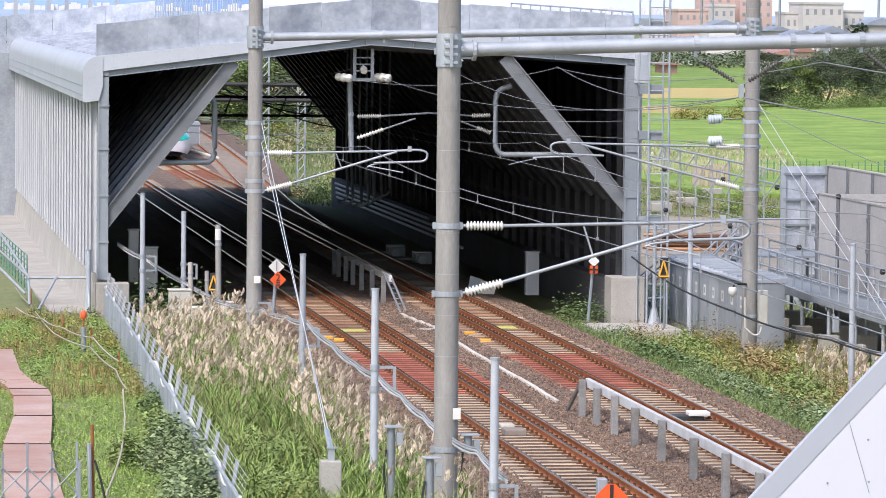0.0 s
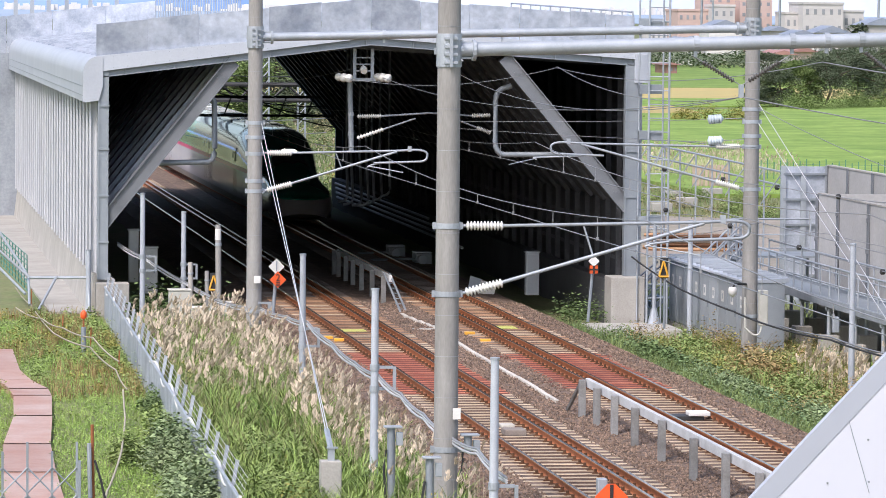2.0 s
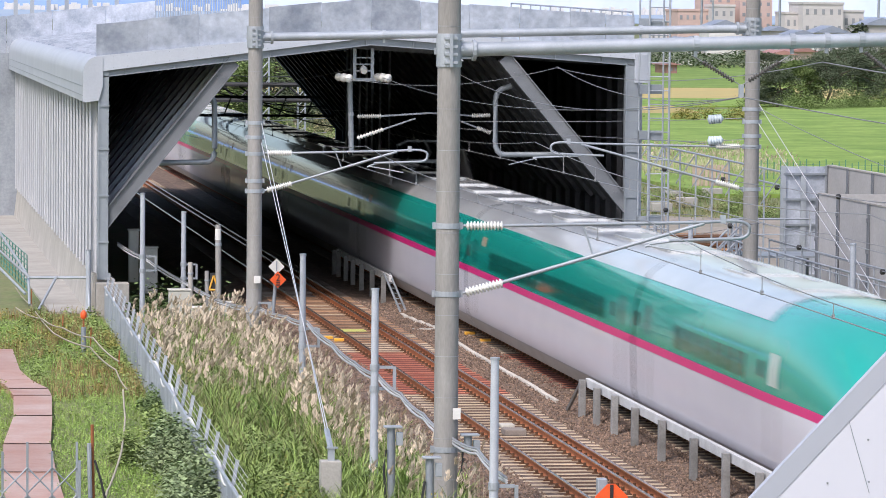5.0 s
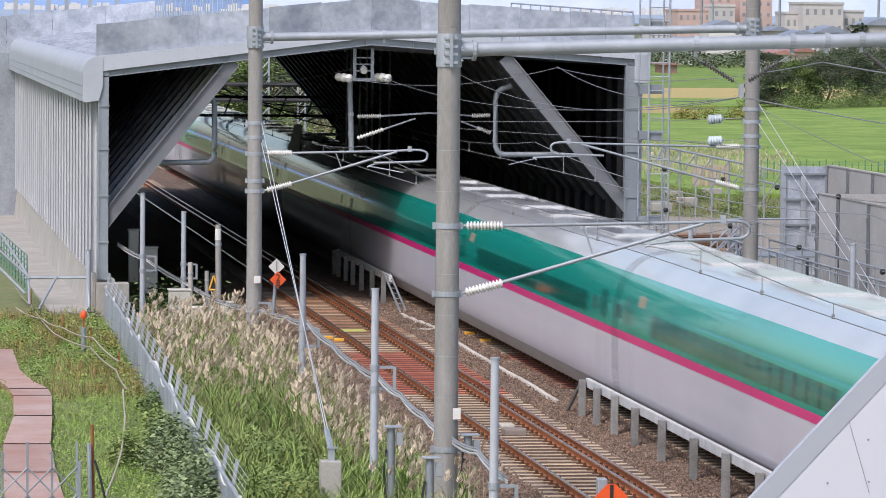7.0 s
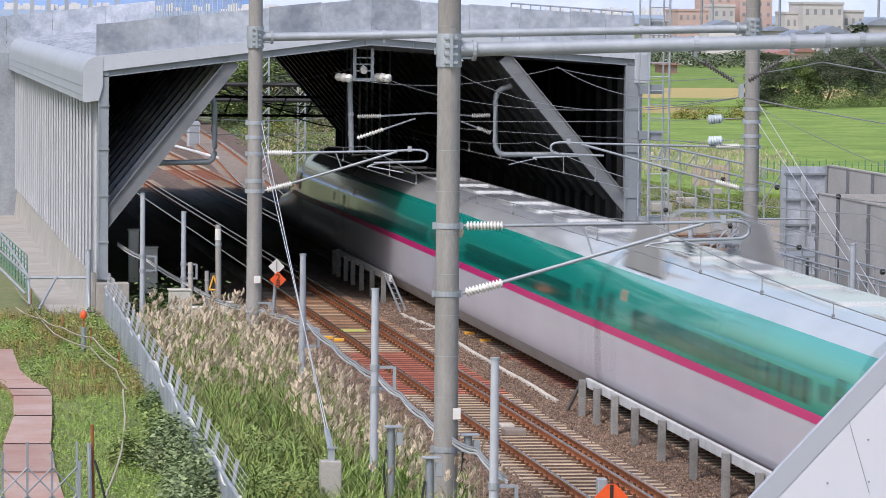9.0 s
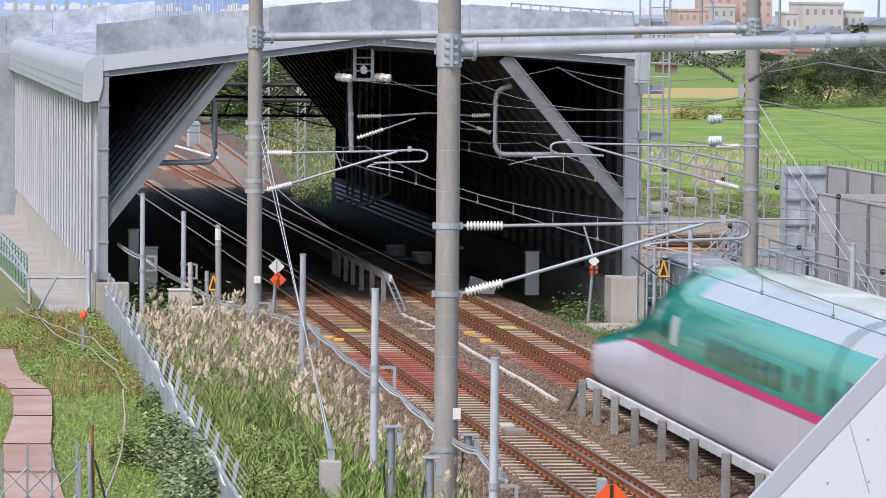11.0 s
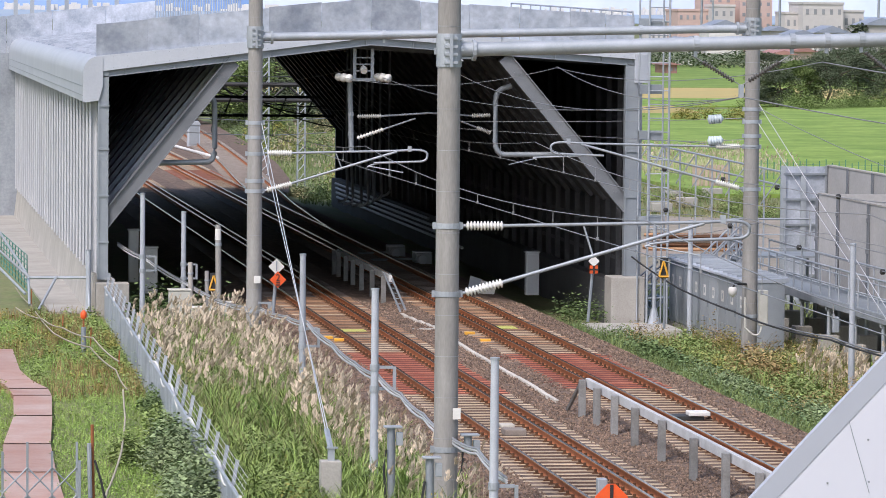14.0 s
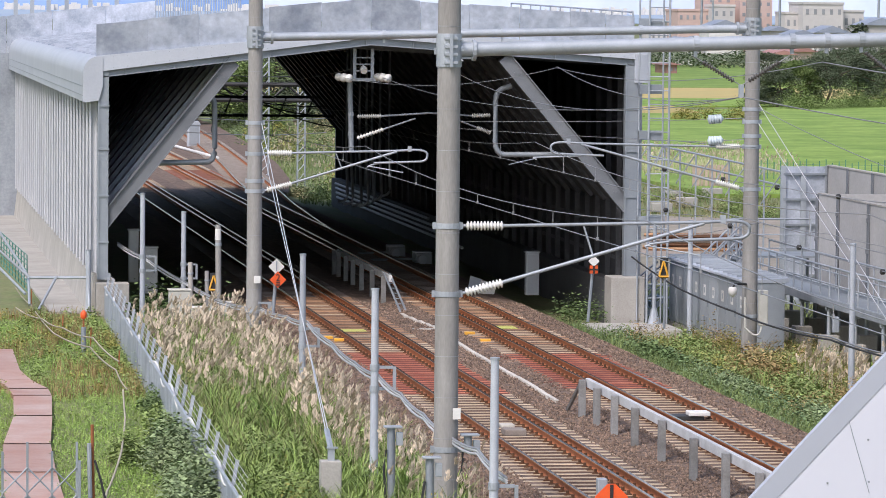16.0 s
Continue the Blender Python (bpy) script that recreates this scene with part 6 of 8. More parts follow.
def conduits():
    for k, (a, b) in enumerate((((-0.83, 150.00, 3.98), (-0.78, 150.00, 2.23)), ((-0.69, 150.00, 4.02), (-0.58, 150.00, 2.13)), ((-0.25, 151.00, 3.87), (-0.15, 151.00, 2.04)), ((0.00, 151.00, 3.75), (0.10, 151.00, 2.04)), ((0.33, 152.00, 3.72), (0.43, 152.00, 2.03)), ((0.74, 153.00, 3.54), (0.84, 153.00, 2.15)), ((1.21, 154.00, 3.40), (1.26, 154.00, 2.26)))):
        p, q = Vector(a), Vector(b)
        bm = tube(B(), [p + Vector((0, 0, 4.0)), p, q] + bend(q, q - Vector((0, 0, 0.25)), q + Vector((-0.35, 0, -0.25)), 4)[1:], 0.05, 8)
        solid("cable_conduit", bm, GALV, "grey hooked cable conduit hanging under the roof", "conduit", "cable conduits", smooth=True, at=p)


conduits()


def wall_pipes():
    for k in range(4):
        z = -0.25 + 0.22 * k
        pts = [(4.84 - 0.03 * k, 160 + 3 * k, z), (4.84 - 0.03 * k, 202, z)]
        solid("wall_pipe", tube(B(), pts, 0.06, 8), GALV, "grey cable pipe along the foot of the shelter wall", "pipe", "wall pipes", smooth=True, at=pts[0])


def point_machine(x, y, label):
    t = thing("point_machine", (x, y, -0.3), label, "point machine", "point machines")
    part("case", box(B(), x - 0.3, x + 0.3, y - 0.55, y + 0.55, -0.35, 0.12, 0.05), CABINET, t)
    part("motor", tube(B(), [(x - 0.1, y - 0.95, -0.08), (x - 0.1, y - 0.56, -0.08)], 0.16, 12), GALV, t, "round motor housing")
    part("lid", box(B(), x - 0.32, x + 0.32, y - 0.3, y + 0.4, 0.12, 0.17, 0.02), FASCIA, t, "pale lid")
    for dy in (-0.2, 0.25):
        part("rod", tube(B(), [(x - 0.3, y + dy, -0.1), (0.2, y + dy, -0.14)], 0.03, 8), GALV, t, "steel throw rod")


def siding_equipment():
    t = thing("signal_cabinet", (3.5, 272, -0.3), "pale grey signal cabinet beside the diverging track", "cabinet")
    part("body", box(B(), 3.15, 3.95, 271.6, 272.4, -0.25, 1.15, 0.03), FASCIA, t)
    part("hood", prism(B(), [(3.1, 1.15), (4.0, 1.15), (3.85, 1.42), (3.2, 1.36)], 271.5, 272.5), GALV, t, "sloping hood")
    part("door", box(B(), 3.25, 3.85, 271.55, 271.598, -0.1, 1.05, 0.01), CABINET, t)
    part("base", box(B(), 3.0, 4.1, 271.4, 272.6, -0.5, -0.252), CONC, t, "concrete base")
    t = thing("dwarf_signal", (4.0, 262, -0.3), "small black signal head on a pale post", "signal")
    part("post", tube(B(), [(4.0, 262, -0.3), (4.0, 262, 1.3)], 0.05, 8), GALV, t, smooth=True)
    part("head", box(B(), 3.82, 4.18, 261.85, 262.1, 1.0, 1.4, 0.03), BLACK, t, "black signal head")
    for k in range(5):
        x, y = 1.95 + 0.24 * k, 274 - 5.0 * k
        bm = B()
        tube(bm, [(x, y, -0.12), (x + 0.235, y - 4.9, -0.12)], 0.1, 8)
        solid("cable_duct", bm, WHITE, "white cable duct lying beside the diverging track", "cable duct", "cable ducts", smooth=True, at=(x, y, -0.2))


wall_pipes()
point_machine(1.55, 154.5, "grey point machine beside the shaded track")
point_machine(2.0, 150.5, "grey point machine with round motor in shade")
siding_equipment()


def gantry_beyond():
    y = 214.0
    t = thing("lattice_gantry", (0, y, -0.3), "dark lattice gantry over tracks beyond the shelter", "gantry")
    za, zb = (3.38, 214.00, 4.91)[2], (3.39, 214.00, 4.11)[2]
    xa, xb = -6.5, 7.0
    for z in (za, zb):
        part("chord", tube(B(), [(xa, y, z), (xb, y, z)], 0.11, 8), BLACK, t)
    n = 16
    for i in range(n):
        x0, x1 = xa + (xb - xa) * i / n, xa + (xb - xa) * (i + 1) / n
        part("lattice", tube(B(), [(x0, y, zb if i % 2 else za), (x1, y, za if i % 2 else zb)], 0.06, 6), BLACK, t)
    for px in (510, 578):
        x = (3.67, 214.00, 4.92)[0] if px == 510 else (5.64, 214.00, 4.93)[0]
        for dx in (-0.2, 0.2):
            part("leg", tube(B(), [(x + dx, y + 12, -0.8), (x + dx, y + 12, 8.5)], 0.05, 6), GALV, t)
        for k in range(18):
            z = -0.5 + k * 0.5
            part("brace", tube(B(), [(x - 0.2, y + 12, z), (x + 0.2, y + 12, z + 0.45)], 0.025, 5), GALV, t)
    for k, py in enumerate((130, 160, 205, 232)):
        z = ((4.19, 222.00, 5.41)[2], (4.20, 222.00, 4.31)[2], (4.21, 222.00, 3.09)[2], (4.21, 222.00, 2.32)[2])[k]
        cable("overhead_wire", [(-5.5, 216, z + 0.3), (-1, 219, z), (7, 226, z - 0.2)], 0.025, BLACK if k < 2 else WIRE, "dark overhead wire beyond the shelter", 5, 0.15, "overhead wires")


gantry_beyond()


def inner_gantry():
    y = 198.0
    t = thing("inner_gantry", (-2, y, 5), "dark steel cross frame near the far shelter mouth", "frame")
    for z in ((1.22, 198.00, 4.64)[2], (1.23, 198.00, 3.76)[2]):
        part("cross_beam", box(B(), -9.5, 4.2, y, y + 0.15, z - 0.06, z + 0.06), BLACK, t)
    for k in range(9):
        x = -7.5 + k * 1.3
        part("hanger", tube(B(), [(x, y + 0.08, (1.23, 198.00, 3.76)[2]), (x + 0.35, y + 0.08, (1.22, 198.00, 4.64)[2])], 0.04, 6), BLACK, t)
    for k in range(3):
        a = (-1.31, 198.00, 4.54)
        part("stay", tube(B(), sagging((a[0] - 1 + k, y + 0.05, a[2] + 0.6), (a[0] + 5.5, y + 0.05, a[2] - 0.3 - 0.5 * k), 0.35, 6), 0.035, 6), BLACK, t)


inner_gantry()

# ---- overhead wires ----
def overhead(x, zm, zc, spans, label):
    for (ya, xa), (yb, xb) in zip(spans, spans[1:]):
        n = max(3, int(abs(yb - ya) / 5))
        mess = sagging((xa, ya, zm), (xb, yb, zm), 0.42, 12)
        solid("messenger_wire", tube(B(), mess, 0.010, 6), WIRE, "grey messenger wire over the track", "wire", "overhead wires", smooth=True, at=mess[0])
        con = [(xa, ya, zc), (xb, yb, zc)]
        solid("contact_wire", tube(B(), con, 0.010, 6), WIRE, "grey contact wire over the track", "wire", "overhead wires", smooth=True, at=con[0])
        for i in range(1, n):
            s = i / n
            p = Vector((xa + (xb - xa) * s, ya + (yb - ya) * s, 0))
            top = zm - 0.42 * 4 * s * (1 - s)
            bm = B()
            tube(bm, [(p.x, p.y, zc), (p.x, p.y, top)], 0.008, 5)
            box(bm, p.x - 0.02, p.x + 0.02, p.y - 0.03, p.y + 0.03, zc - 0.02, zc + 0.05)
            solid("dropper", bm, WIRE, "thin dropper between overhead wires", "wire", "droppers", at=(p.x, p.y, zc))


overhead(-4.17, 5.12, 4.5, [(40, -4.3), (76, -3.95), (116, -4.3), (150, -4.0), (200, -4.2)], "left")
overhead(0.0, 5.25, 4.6, [(40, -0.2), (76, 0.2), (116, 0.45), (150, -0.1), (200, 0.2)], "right")


def string_insulators():
    node = (-2.24, 76.00, 7.61)
    for top in ((-3.17, 76.00, 8.16), (-1.33, 76.00, 8.17)):
        a, b = Vector(top), Vector(node)
        cable("hanger_rod", [a, a.lerp(b, 0.3)], 0.012, WIRE, "thin steel hanger rod", 2, 0, "hanger rods")
        solid("string_insulator", lathe(B(), a.lerp(b, 0.22), a.lerp(b, 0.85), sheds(12, 0.02, 0.05), 10), PORC_DARK, "dark ribbed string insulator in a v", "insulator", "string insulators", smooth=True, at=a.lerp(b, 0.5))
        cable("hanger_rod", [a.lerp(b, 0.85), b], 0.01, WIRE, "thin steel hanger rod", 2, 0, "hanger rods")
    a, b = Vector((-0.04, 76.00, 8.32)), Vector((0.71, 76.00, 7.75))
    solid("string_insulator", lathe(B(), a.lerp(b, 0.15), b, sheds(14, 0.02, 0.05), 10), PORC_DARK, "dark ribbed string insulator under a pipe beam", "insulator", "string insulators", smooth=True, at=a)
    solid("wire_clamp", box(B(), node[0] - 0.04, node[0] + 0.04, 75.95, 76.05, node[2] - 0.22, node[2] + 0.02), GALV, "steel wire clamp at the insulator v", "clamp", at=node)
    low = (-2.22, 76.00, 7.40)
    feeders = [
        ([low, (-2.38, 127.50, 6.81)], 0.009, 0.55),
        ([(-0.73, 76.00, 8.05), (1.04, 116.00, 7.32)], 0.009, 0.35),
        ([low, (4.5, 40, 7.3)], 0.012, 0.5),
        ([(-0.73, 76.00, 8.05), (6.0, 40, 7.9)], 0.012, 0.5),
        ([(1.04, 116.00, 7.32), (-3.58, 127.50, 6.80)], 0.009, 0.35),
        ([low, (1.04, 116.00, 7.36)], 0.009, 0.4),
        ([(-0.03, 127.50, 6.93), low], 0.009, 0.6),
        ([(-0.09, 127.00, 5.51), (5.36, 116.30, 5.89)], 0.008, 0.03),
        ([(-0.08, 127.00, 5.29), (5.53, 116.30, 5.26)], 0.008, 0.03),
        ([(-7.92, 140.00, 6.13), (-2.99, 127.80, 7.14)], 0.009, 0.2),
    ]
    for pts, r, sag in feeders:
        cable("feeder_wire", pts, r, WIRE, "grey feeder wire between supports", 14, sag, "feeder wires")
    for p in ((5.56, 116.00, 5.90), (5.57, 116.00, 5.30)):
        solid("strain_insulator", lathe(B(), (p[0] - 0.22, 116, p[2]), (p[0] + 0.22, 116, p[2] + 0.03), [(0, 0.04)] + [(0.06 + 0.17 * i + d, r) for i in range(5) for d, r in ((0, 0.09), (0.02, 0.13), (0.12, 0.13), (0.15, 0.09))] + [(1, 0.04)], 16), PORC_BLUE, "pale blue grey ribbed strain insulator on a wire", "insulator", "strain insulators", smooth=True, at=p)
        cable("strain_wire", [(p[0] + 0.2, 116, p[2] + 0.02), (6.45, 116, p[2] + 0.05)], 0.012, WIRE, "short wire to a pole", 2, 0, "strain wires")
    for pts in ([(6.75, 116.00, 6.26), (6.68, 108.00, 5.65), (6.65, 100.00, 5.15)], [(6.84, 116.00, 5.12), (3.71, 112.00, 5.43), (1.91, 109.00, 5.59)], [(5.02, 122.00, 4.27), (6.01, 117.00, 4.19), (6.85, 112.00, 4.14), (7.15, 108.00, 4.12), (7.67, 104.00, 4.14)], [(4.34, 121.00, 3.15), (5.33, 116.00, 3.20), (5.30, 112.00, 3.11), (5.81, 106.00, 2.88), (6.69, 100.00, 2.61)], [(4.12, 118.00, 2.34), (6.36, 114.00, 3.11), (7.02, 108.00, 3.13), (7.69, 104.00, 3.00)]):
        cable("lineside_wire", pts, 0.010, WIRE, "grey lineside wire with black spacers", 5, 0.02, "lineside wires")
    for p in ((5.10, 121.00, 4.31), (6.01, 117.00, 4.19), (6.68, 113.00, 4.14), (7.21, 108.00, 4.12), (4.76, 119.00, 3.22), (5.28, 112.50, 3.11), (5.79, 106.30, 2.89), (6.61, 100.70, 2.61)):
        solid("wire_spacer", lathe(B(), (p[0] - 0.07, p[1], p[2]), (p[0] + 0.07, p[1], p[2]), [(0, 0.02), (0.2, 0.07), (0.8, 0.07), (1, 0.02)], 10), BLACK, "small black spacer on a lineside wire", "spacer", "wire spacers", smooth=True, at=p)


string_insulators()

# ---- white sloped cladding of the overbridge ----
def bridge_cladding():
    y = 22.0
    a, b = Vector((-12.93, 22.00, 7.20)), Vector((-13.66, 22.00, 6.43))
    d = (a - b).normalized()
    lo = b - d * ((b.z + 0.75) / d.z)
    hi = a + d * 3.0
    t = thing("bridge_cladding", (lo.x, y, -0.75), "white sloped panel cladding of the overbridge stair", "cladding")
    n = Vector((d.z, 0, -d.x))
    e = 0.105
    edge = lambda p, k: (p.x + n.x * k, p.z + n.z * k)
    part("trim", prism(B(), [edge(lo, 0), edge(lo, e), edge(hi, e), edge(hi, 0)], y - 0.004, y + 0.05), TRIM, t, "grey folded edge trim")
    part("panel", prism(B(), [edge(lo, e), (edge(hi, e)[0], -0.75), edge(hi, e)], y, y + 0.05), BRIDGE, t, "flat white panel")
    for k in range(26):
        for j in range(5):
            p = b + d * (-0.3 + 0.16 * k)
            q = p + n * (0.25 + 0.16 * j)
            if k % 2 == j % 2 and q.z > 0:
                part("screw", box(B(), q.x - 0.005, q.x + 0.005, y - 0.004, y - 0.0005, q.z - 0.005, q.z + 0.005), FRAME, t)
    s = b.lerp(a, 0.62)
    bm = B()
    q0, q1 = s + n * e, s + n * (e + 0.35) - d * 0.2
    tube(bm, [(q0.x, y - 0.002, q0.z), (q1.x, y - 0.002, q1.z)], 0.002, 5)
    part("panel_joint", bm, FRAME, t)


bridge_cladding()

# ---- distance: fields, woods, town, sea ----
sheet("field_crop", [(26, 215), (40, 215), (140, 330), (140, 425), (90, 425), (55, 385), (24, 385)], -0.64, FIELD, "bright green crop field", "field")
sheet("field_rice_near", [(24, 374), (59, 379), (61, 405), (24, 404)], -0.62, RICE, "golden ripe rice strip", "field")
sheet("field_green_mid", [(24, 402), (90, 408), (90, 446), (24, 440)], -0.60, FIELD, "green rice strip", "field")
sheet("field_rice_far", [(24, 436), (96, 442), (106, 500), (24, 494)], -0.58, RICE, "golden ripe rice field", "field")
sheet("field_green_far", [(24, 492), (140, 498), (200, 690), (24, 690)], -0.56, FIELD, "far green field", "field")
sheet("yard", [(11.5, 148), (26, 150), (30, 184), (19, 192), (7.5, 190), (8, 150)], -0.63, DIRT, "bare brown gravel yard", "yard")
sheet("sea", [(-3000, 2300), (4000, 2300), (4500, 4700), (-3500, 4700)], -0.3, SEA, "pale calm sea", "sea")


def hills():
    for first, last, y, m, label in ((-2600, 560, 4680, HILL, "deep blue hills across the water"), (420, 4400, 4640, HILL_PALE, "hazy pale blue hills across the water")):
        bm = B()
        top = []
        low = []
        for i in range(101):
            x = first + (last - first) * i / 100
            h = 16 + 28 * (0.5 + 0.5 * noise.noise(Vector((x * 0.0016, 7, 0)))) + 6 * noise.noise(Vector((x * 0.008, 3, 0)))
            h *= min(1, (i + 6) / 12)
            top.append(bm.verts.new((x, y + 15, max(h, 6))))
            low.append(bm.verts.new((x, y, -2)))
        for i in range(100):
            bm.faces.new((low[i], low[i + 1], top[i + 1], top[i]))
        solid("backdrop_hills", bm, m, label, "hills", kind="structure")


hills()


def far_shore():
    """Tiny pale houses along the shore across the water."""
    rng = random.Random(8)
    bm = B()
    for i in range(300):
        x = rng.uniform(150, 950)
        y = 4600 + rng.uniform(0, 35)
        w, h = rng.uniform(2, 8), rng.uniform(0.6, 2.5)
        z = -0.5 + (y - 4600) * 0.2
        box(bm, x - w / 2, x + w / 2, y, y + 4, -1, z + h)
    solid("far_shore_houses", bm, WHITE, "tiny pale houses along the far shore", "houses", kind="stuff")


far_shore()
# town colours are paled and evened out to stand for distance haze
WALL_PINK = mat("salmon render", (0.56, 0.42, 0.38), (0.52, 0.39, 0.35), 0.1, 0.85, 0, 0.02, 1, 0.08)
WALL_CREAM = mat("cream render", (0.53, 0.51, 0.50), (0.48, 0.465, 0.455), 0.1, 0.85, 0, 0.02, 1, 0.08)
ROOF_BLUE = mat("blue grey roof", (0.20, 0.23, 0.29), (0.25, 0.28, 0.33), 0.3, 0.6, 0, 0.02, 1, 0.15)
ROOF_RED = mat("dull red roof", (0.38, 0.20, 0.18), (0.32, 0.17, 0.15), 0.3, 0.7, 0, 0.02, 1, 0.15)
PANE = mat("far window glass paled for haze", (0.22, 0.23, 0.25), (0.28, 0.29, 0.31), 0.3, 0.4, 0, 0.0, 1, 0.1)


def block(name, p, q, y, depth, wall, label, cols, rows, roof=None):
    """A building front between two corners at the depth y: p upper left, q lower right."""
    x0, z1, x1, z0 = p[0], p[2], q[0], min(q[2], -0.7)
    t = thing(name, (x0, y, -0.75), label, "building", "town buildings")
    part("wall", box(B(), x0, x1, y, y + depth, -0.9, z1), wall, t)
    if roof:
        part("roof", prism(B(), [(x0 - 0.6, z1), (x1 + 0.6, z1), ((x0 + x1) / 2, z1 + (x1 - x0) * 0.22)], y - 0.5, y + depth), roof, t)
    else:
        part("parapet", box(B(), x0 - 0.15, x1 + 0.15, y - 0.15, y + depth, z1 + 0.004, z1 + 0.5), wall, t)
    h = (z1 + 0.7) / rows
    w = (x1 - x0) / cols
    for i in range(cols):
        for j in range(rows):
            cx, cz = x0 + (i + 0.5) * w, -0.7 + (j + 0.55) * h
            part("window", box(B(), cx - w * 0.19, cx + w * 0.19, y - 0.06, y - 0.01, cz - h * 0.16, cz + h * 0.16), PANE, t)
    return t


block("apartment_block", (159.15, 900.00, 8.11), (166.34, 900.00, 1.45), 900, 14, WALL_PINK, "salmon low apartment block", 5, 3)
block("apartment_block", (166.61, 905.00, 11.60), (174.01, 905.00, 2.07), 905, 14, WALL_PINK, "tall salmon apartment block", 4, 5)
block("apartment_block", (165.83, 895.00, 9.15), (170.64, 895.00, 2.14), 895, 9, WALL_CREAM, "cream front of an apartment block", 3, 3)
block("apartment_block", (172.80, 900.00, 13.12), (179.96, 900.00, 2.16), 900, 14, WALL_PINK, "tall salmon apartment tower", 4, 6)
block("office_block", (182.31, 880.00, 9.80), (191.02, 880.00, 2.44), 880, 14, WALL_CREAM, "cream office block with small windows", 5, 3)
block("office_block", (179.53, 885.00, 7.73), (183.68, 885.00, 2.33), 885, 10, WALL_CREAM, "low cream office wing", 3, 2)
block("office_block", (192.12, 885.00, 8.20), (196.66, 885.00, 2.44), 885, 10, WALL_CREAM, "low cream office wing", 3, 2)
for k, (a, b, y, w, r) in enumerate((((137.35, 760.00, 5.41), (143.40, 760.00, 2.16), 760, WHITE, ROOF_BLUE), ((119.27, 700.00, 3.37), (122.20, 700.00, 1.21), 700, WHITE, ROOF_BLUE), ((144.25, 740.00, 4.90), (148.01, 740.00, 1.90), 740, WALL_CREAM, ROOF_BLUE), ((143.68, 720.00, 4.35), (147.73, 720.00, 2.13), 720, WHITE, ROOF_BLUE), ((150.50, 730.00, 4.72), (156.15, 730.00, 2.08), 730, WHITE, ROOF_BLUE), ((105.19, 560.00, 2.70), (108.03, 560.00, 1.12), 560, WALL_CREAM, ROOF_RED), ((110.25, 570.00, 3.00), (113.31, 570.00, 1.00), 570, WALL_PINK, ROOF_RED), ((98.40, 600.00, 0.67), (99.91, 600.00, -0.95), 600, ROOF_RED, ROOF_RED), ((123.47, 705.00, 3.55), (125.65, 705.00, 1.17), 705, WALL_CREAM, ROOF_BLUE), ((166.46, 760.00, 5.96), (172.91, 760.00, 2.38), 760, WALL_CREAM, ROOF_BLUE), ((134.14, 800.00, 6.00), (137.29, 800.00, 1.68), 800, WALL_CREAM, ROOF_BLUE))):
    block("house", a, b, y, 9, w, "small house with a pitched roof in the town", 3, 1, r)
for p in ((154.20, 850.00, 10.51), (158.61, 860.00, 10.55), (159.39, 800.00, 8.93), (178.93, 800.00, 9.65)):
    solid("utility_pole", tube(B(), [(p[0], p[1], -0.8), (p[0], p[1], p[2] + 2)], 0.25, 8), FRAME, "distant grey utility pole", "pole", "utility poles", at=(p[0], p[1], -0.8))


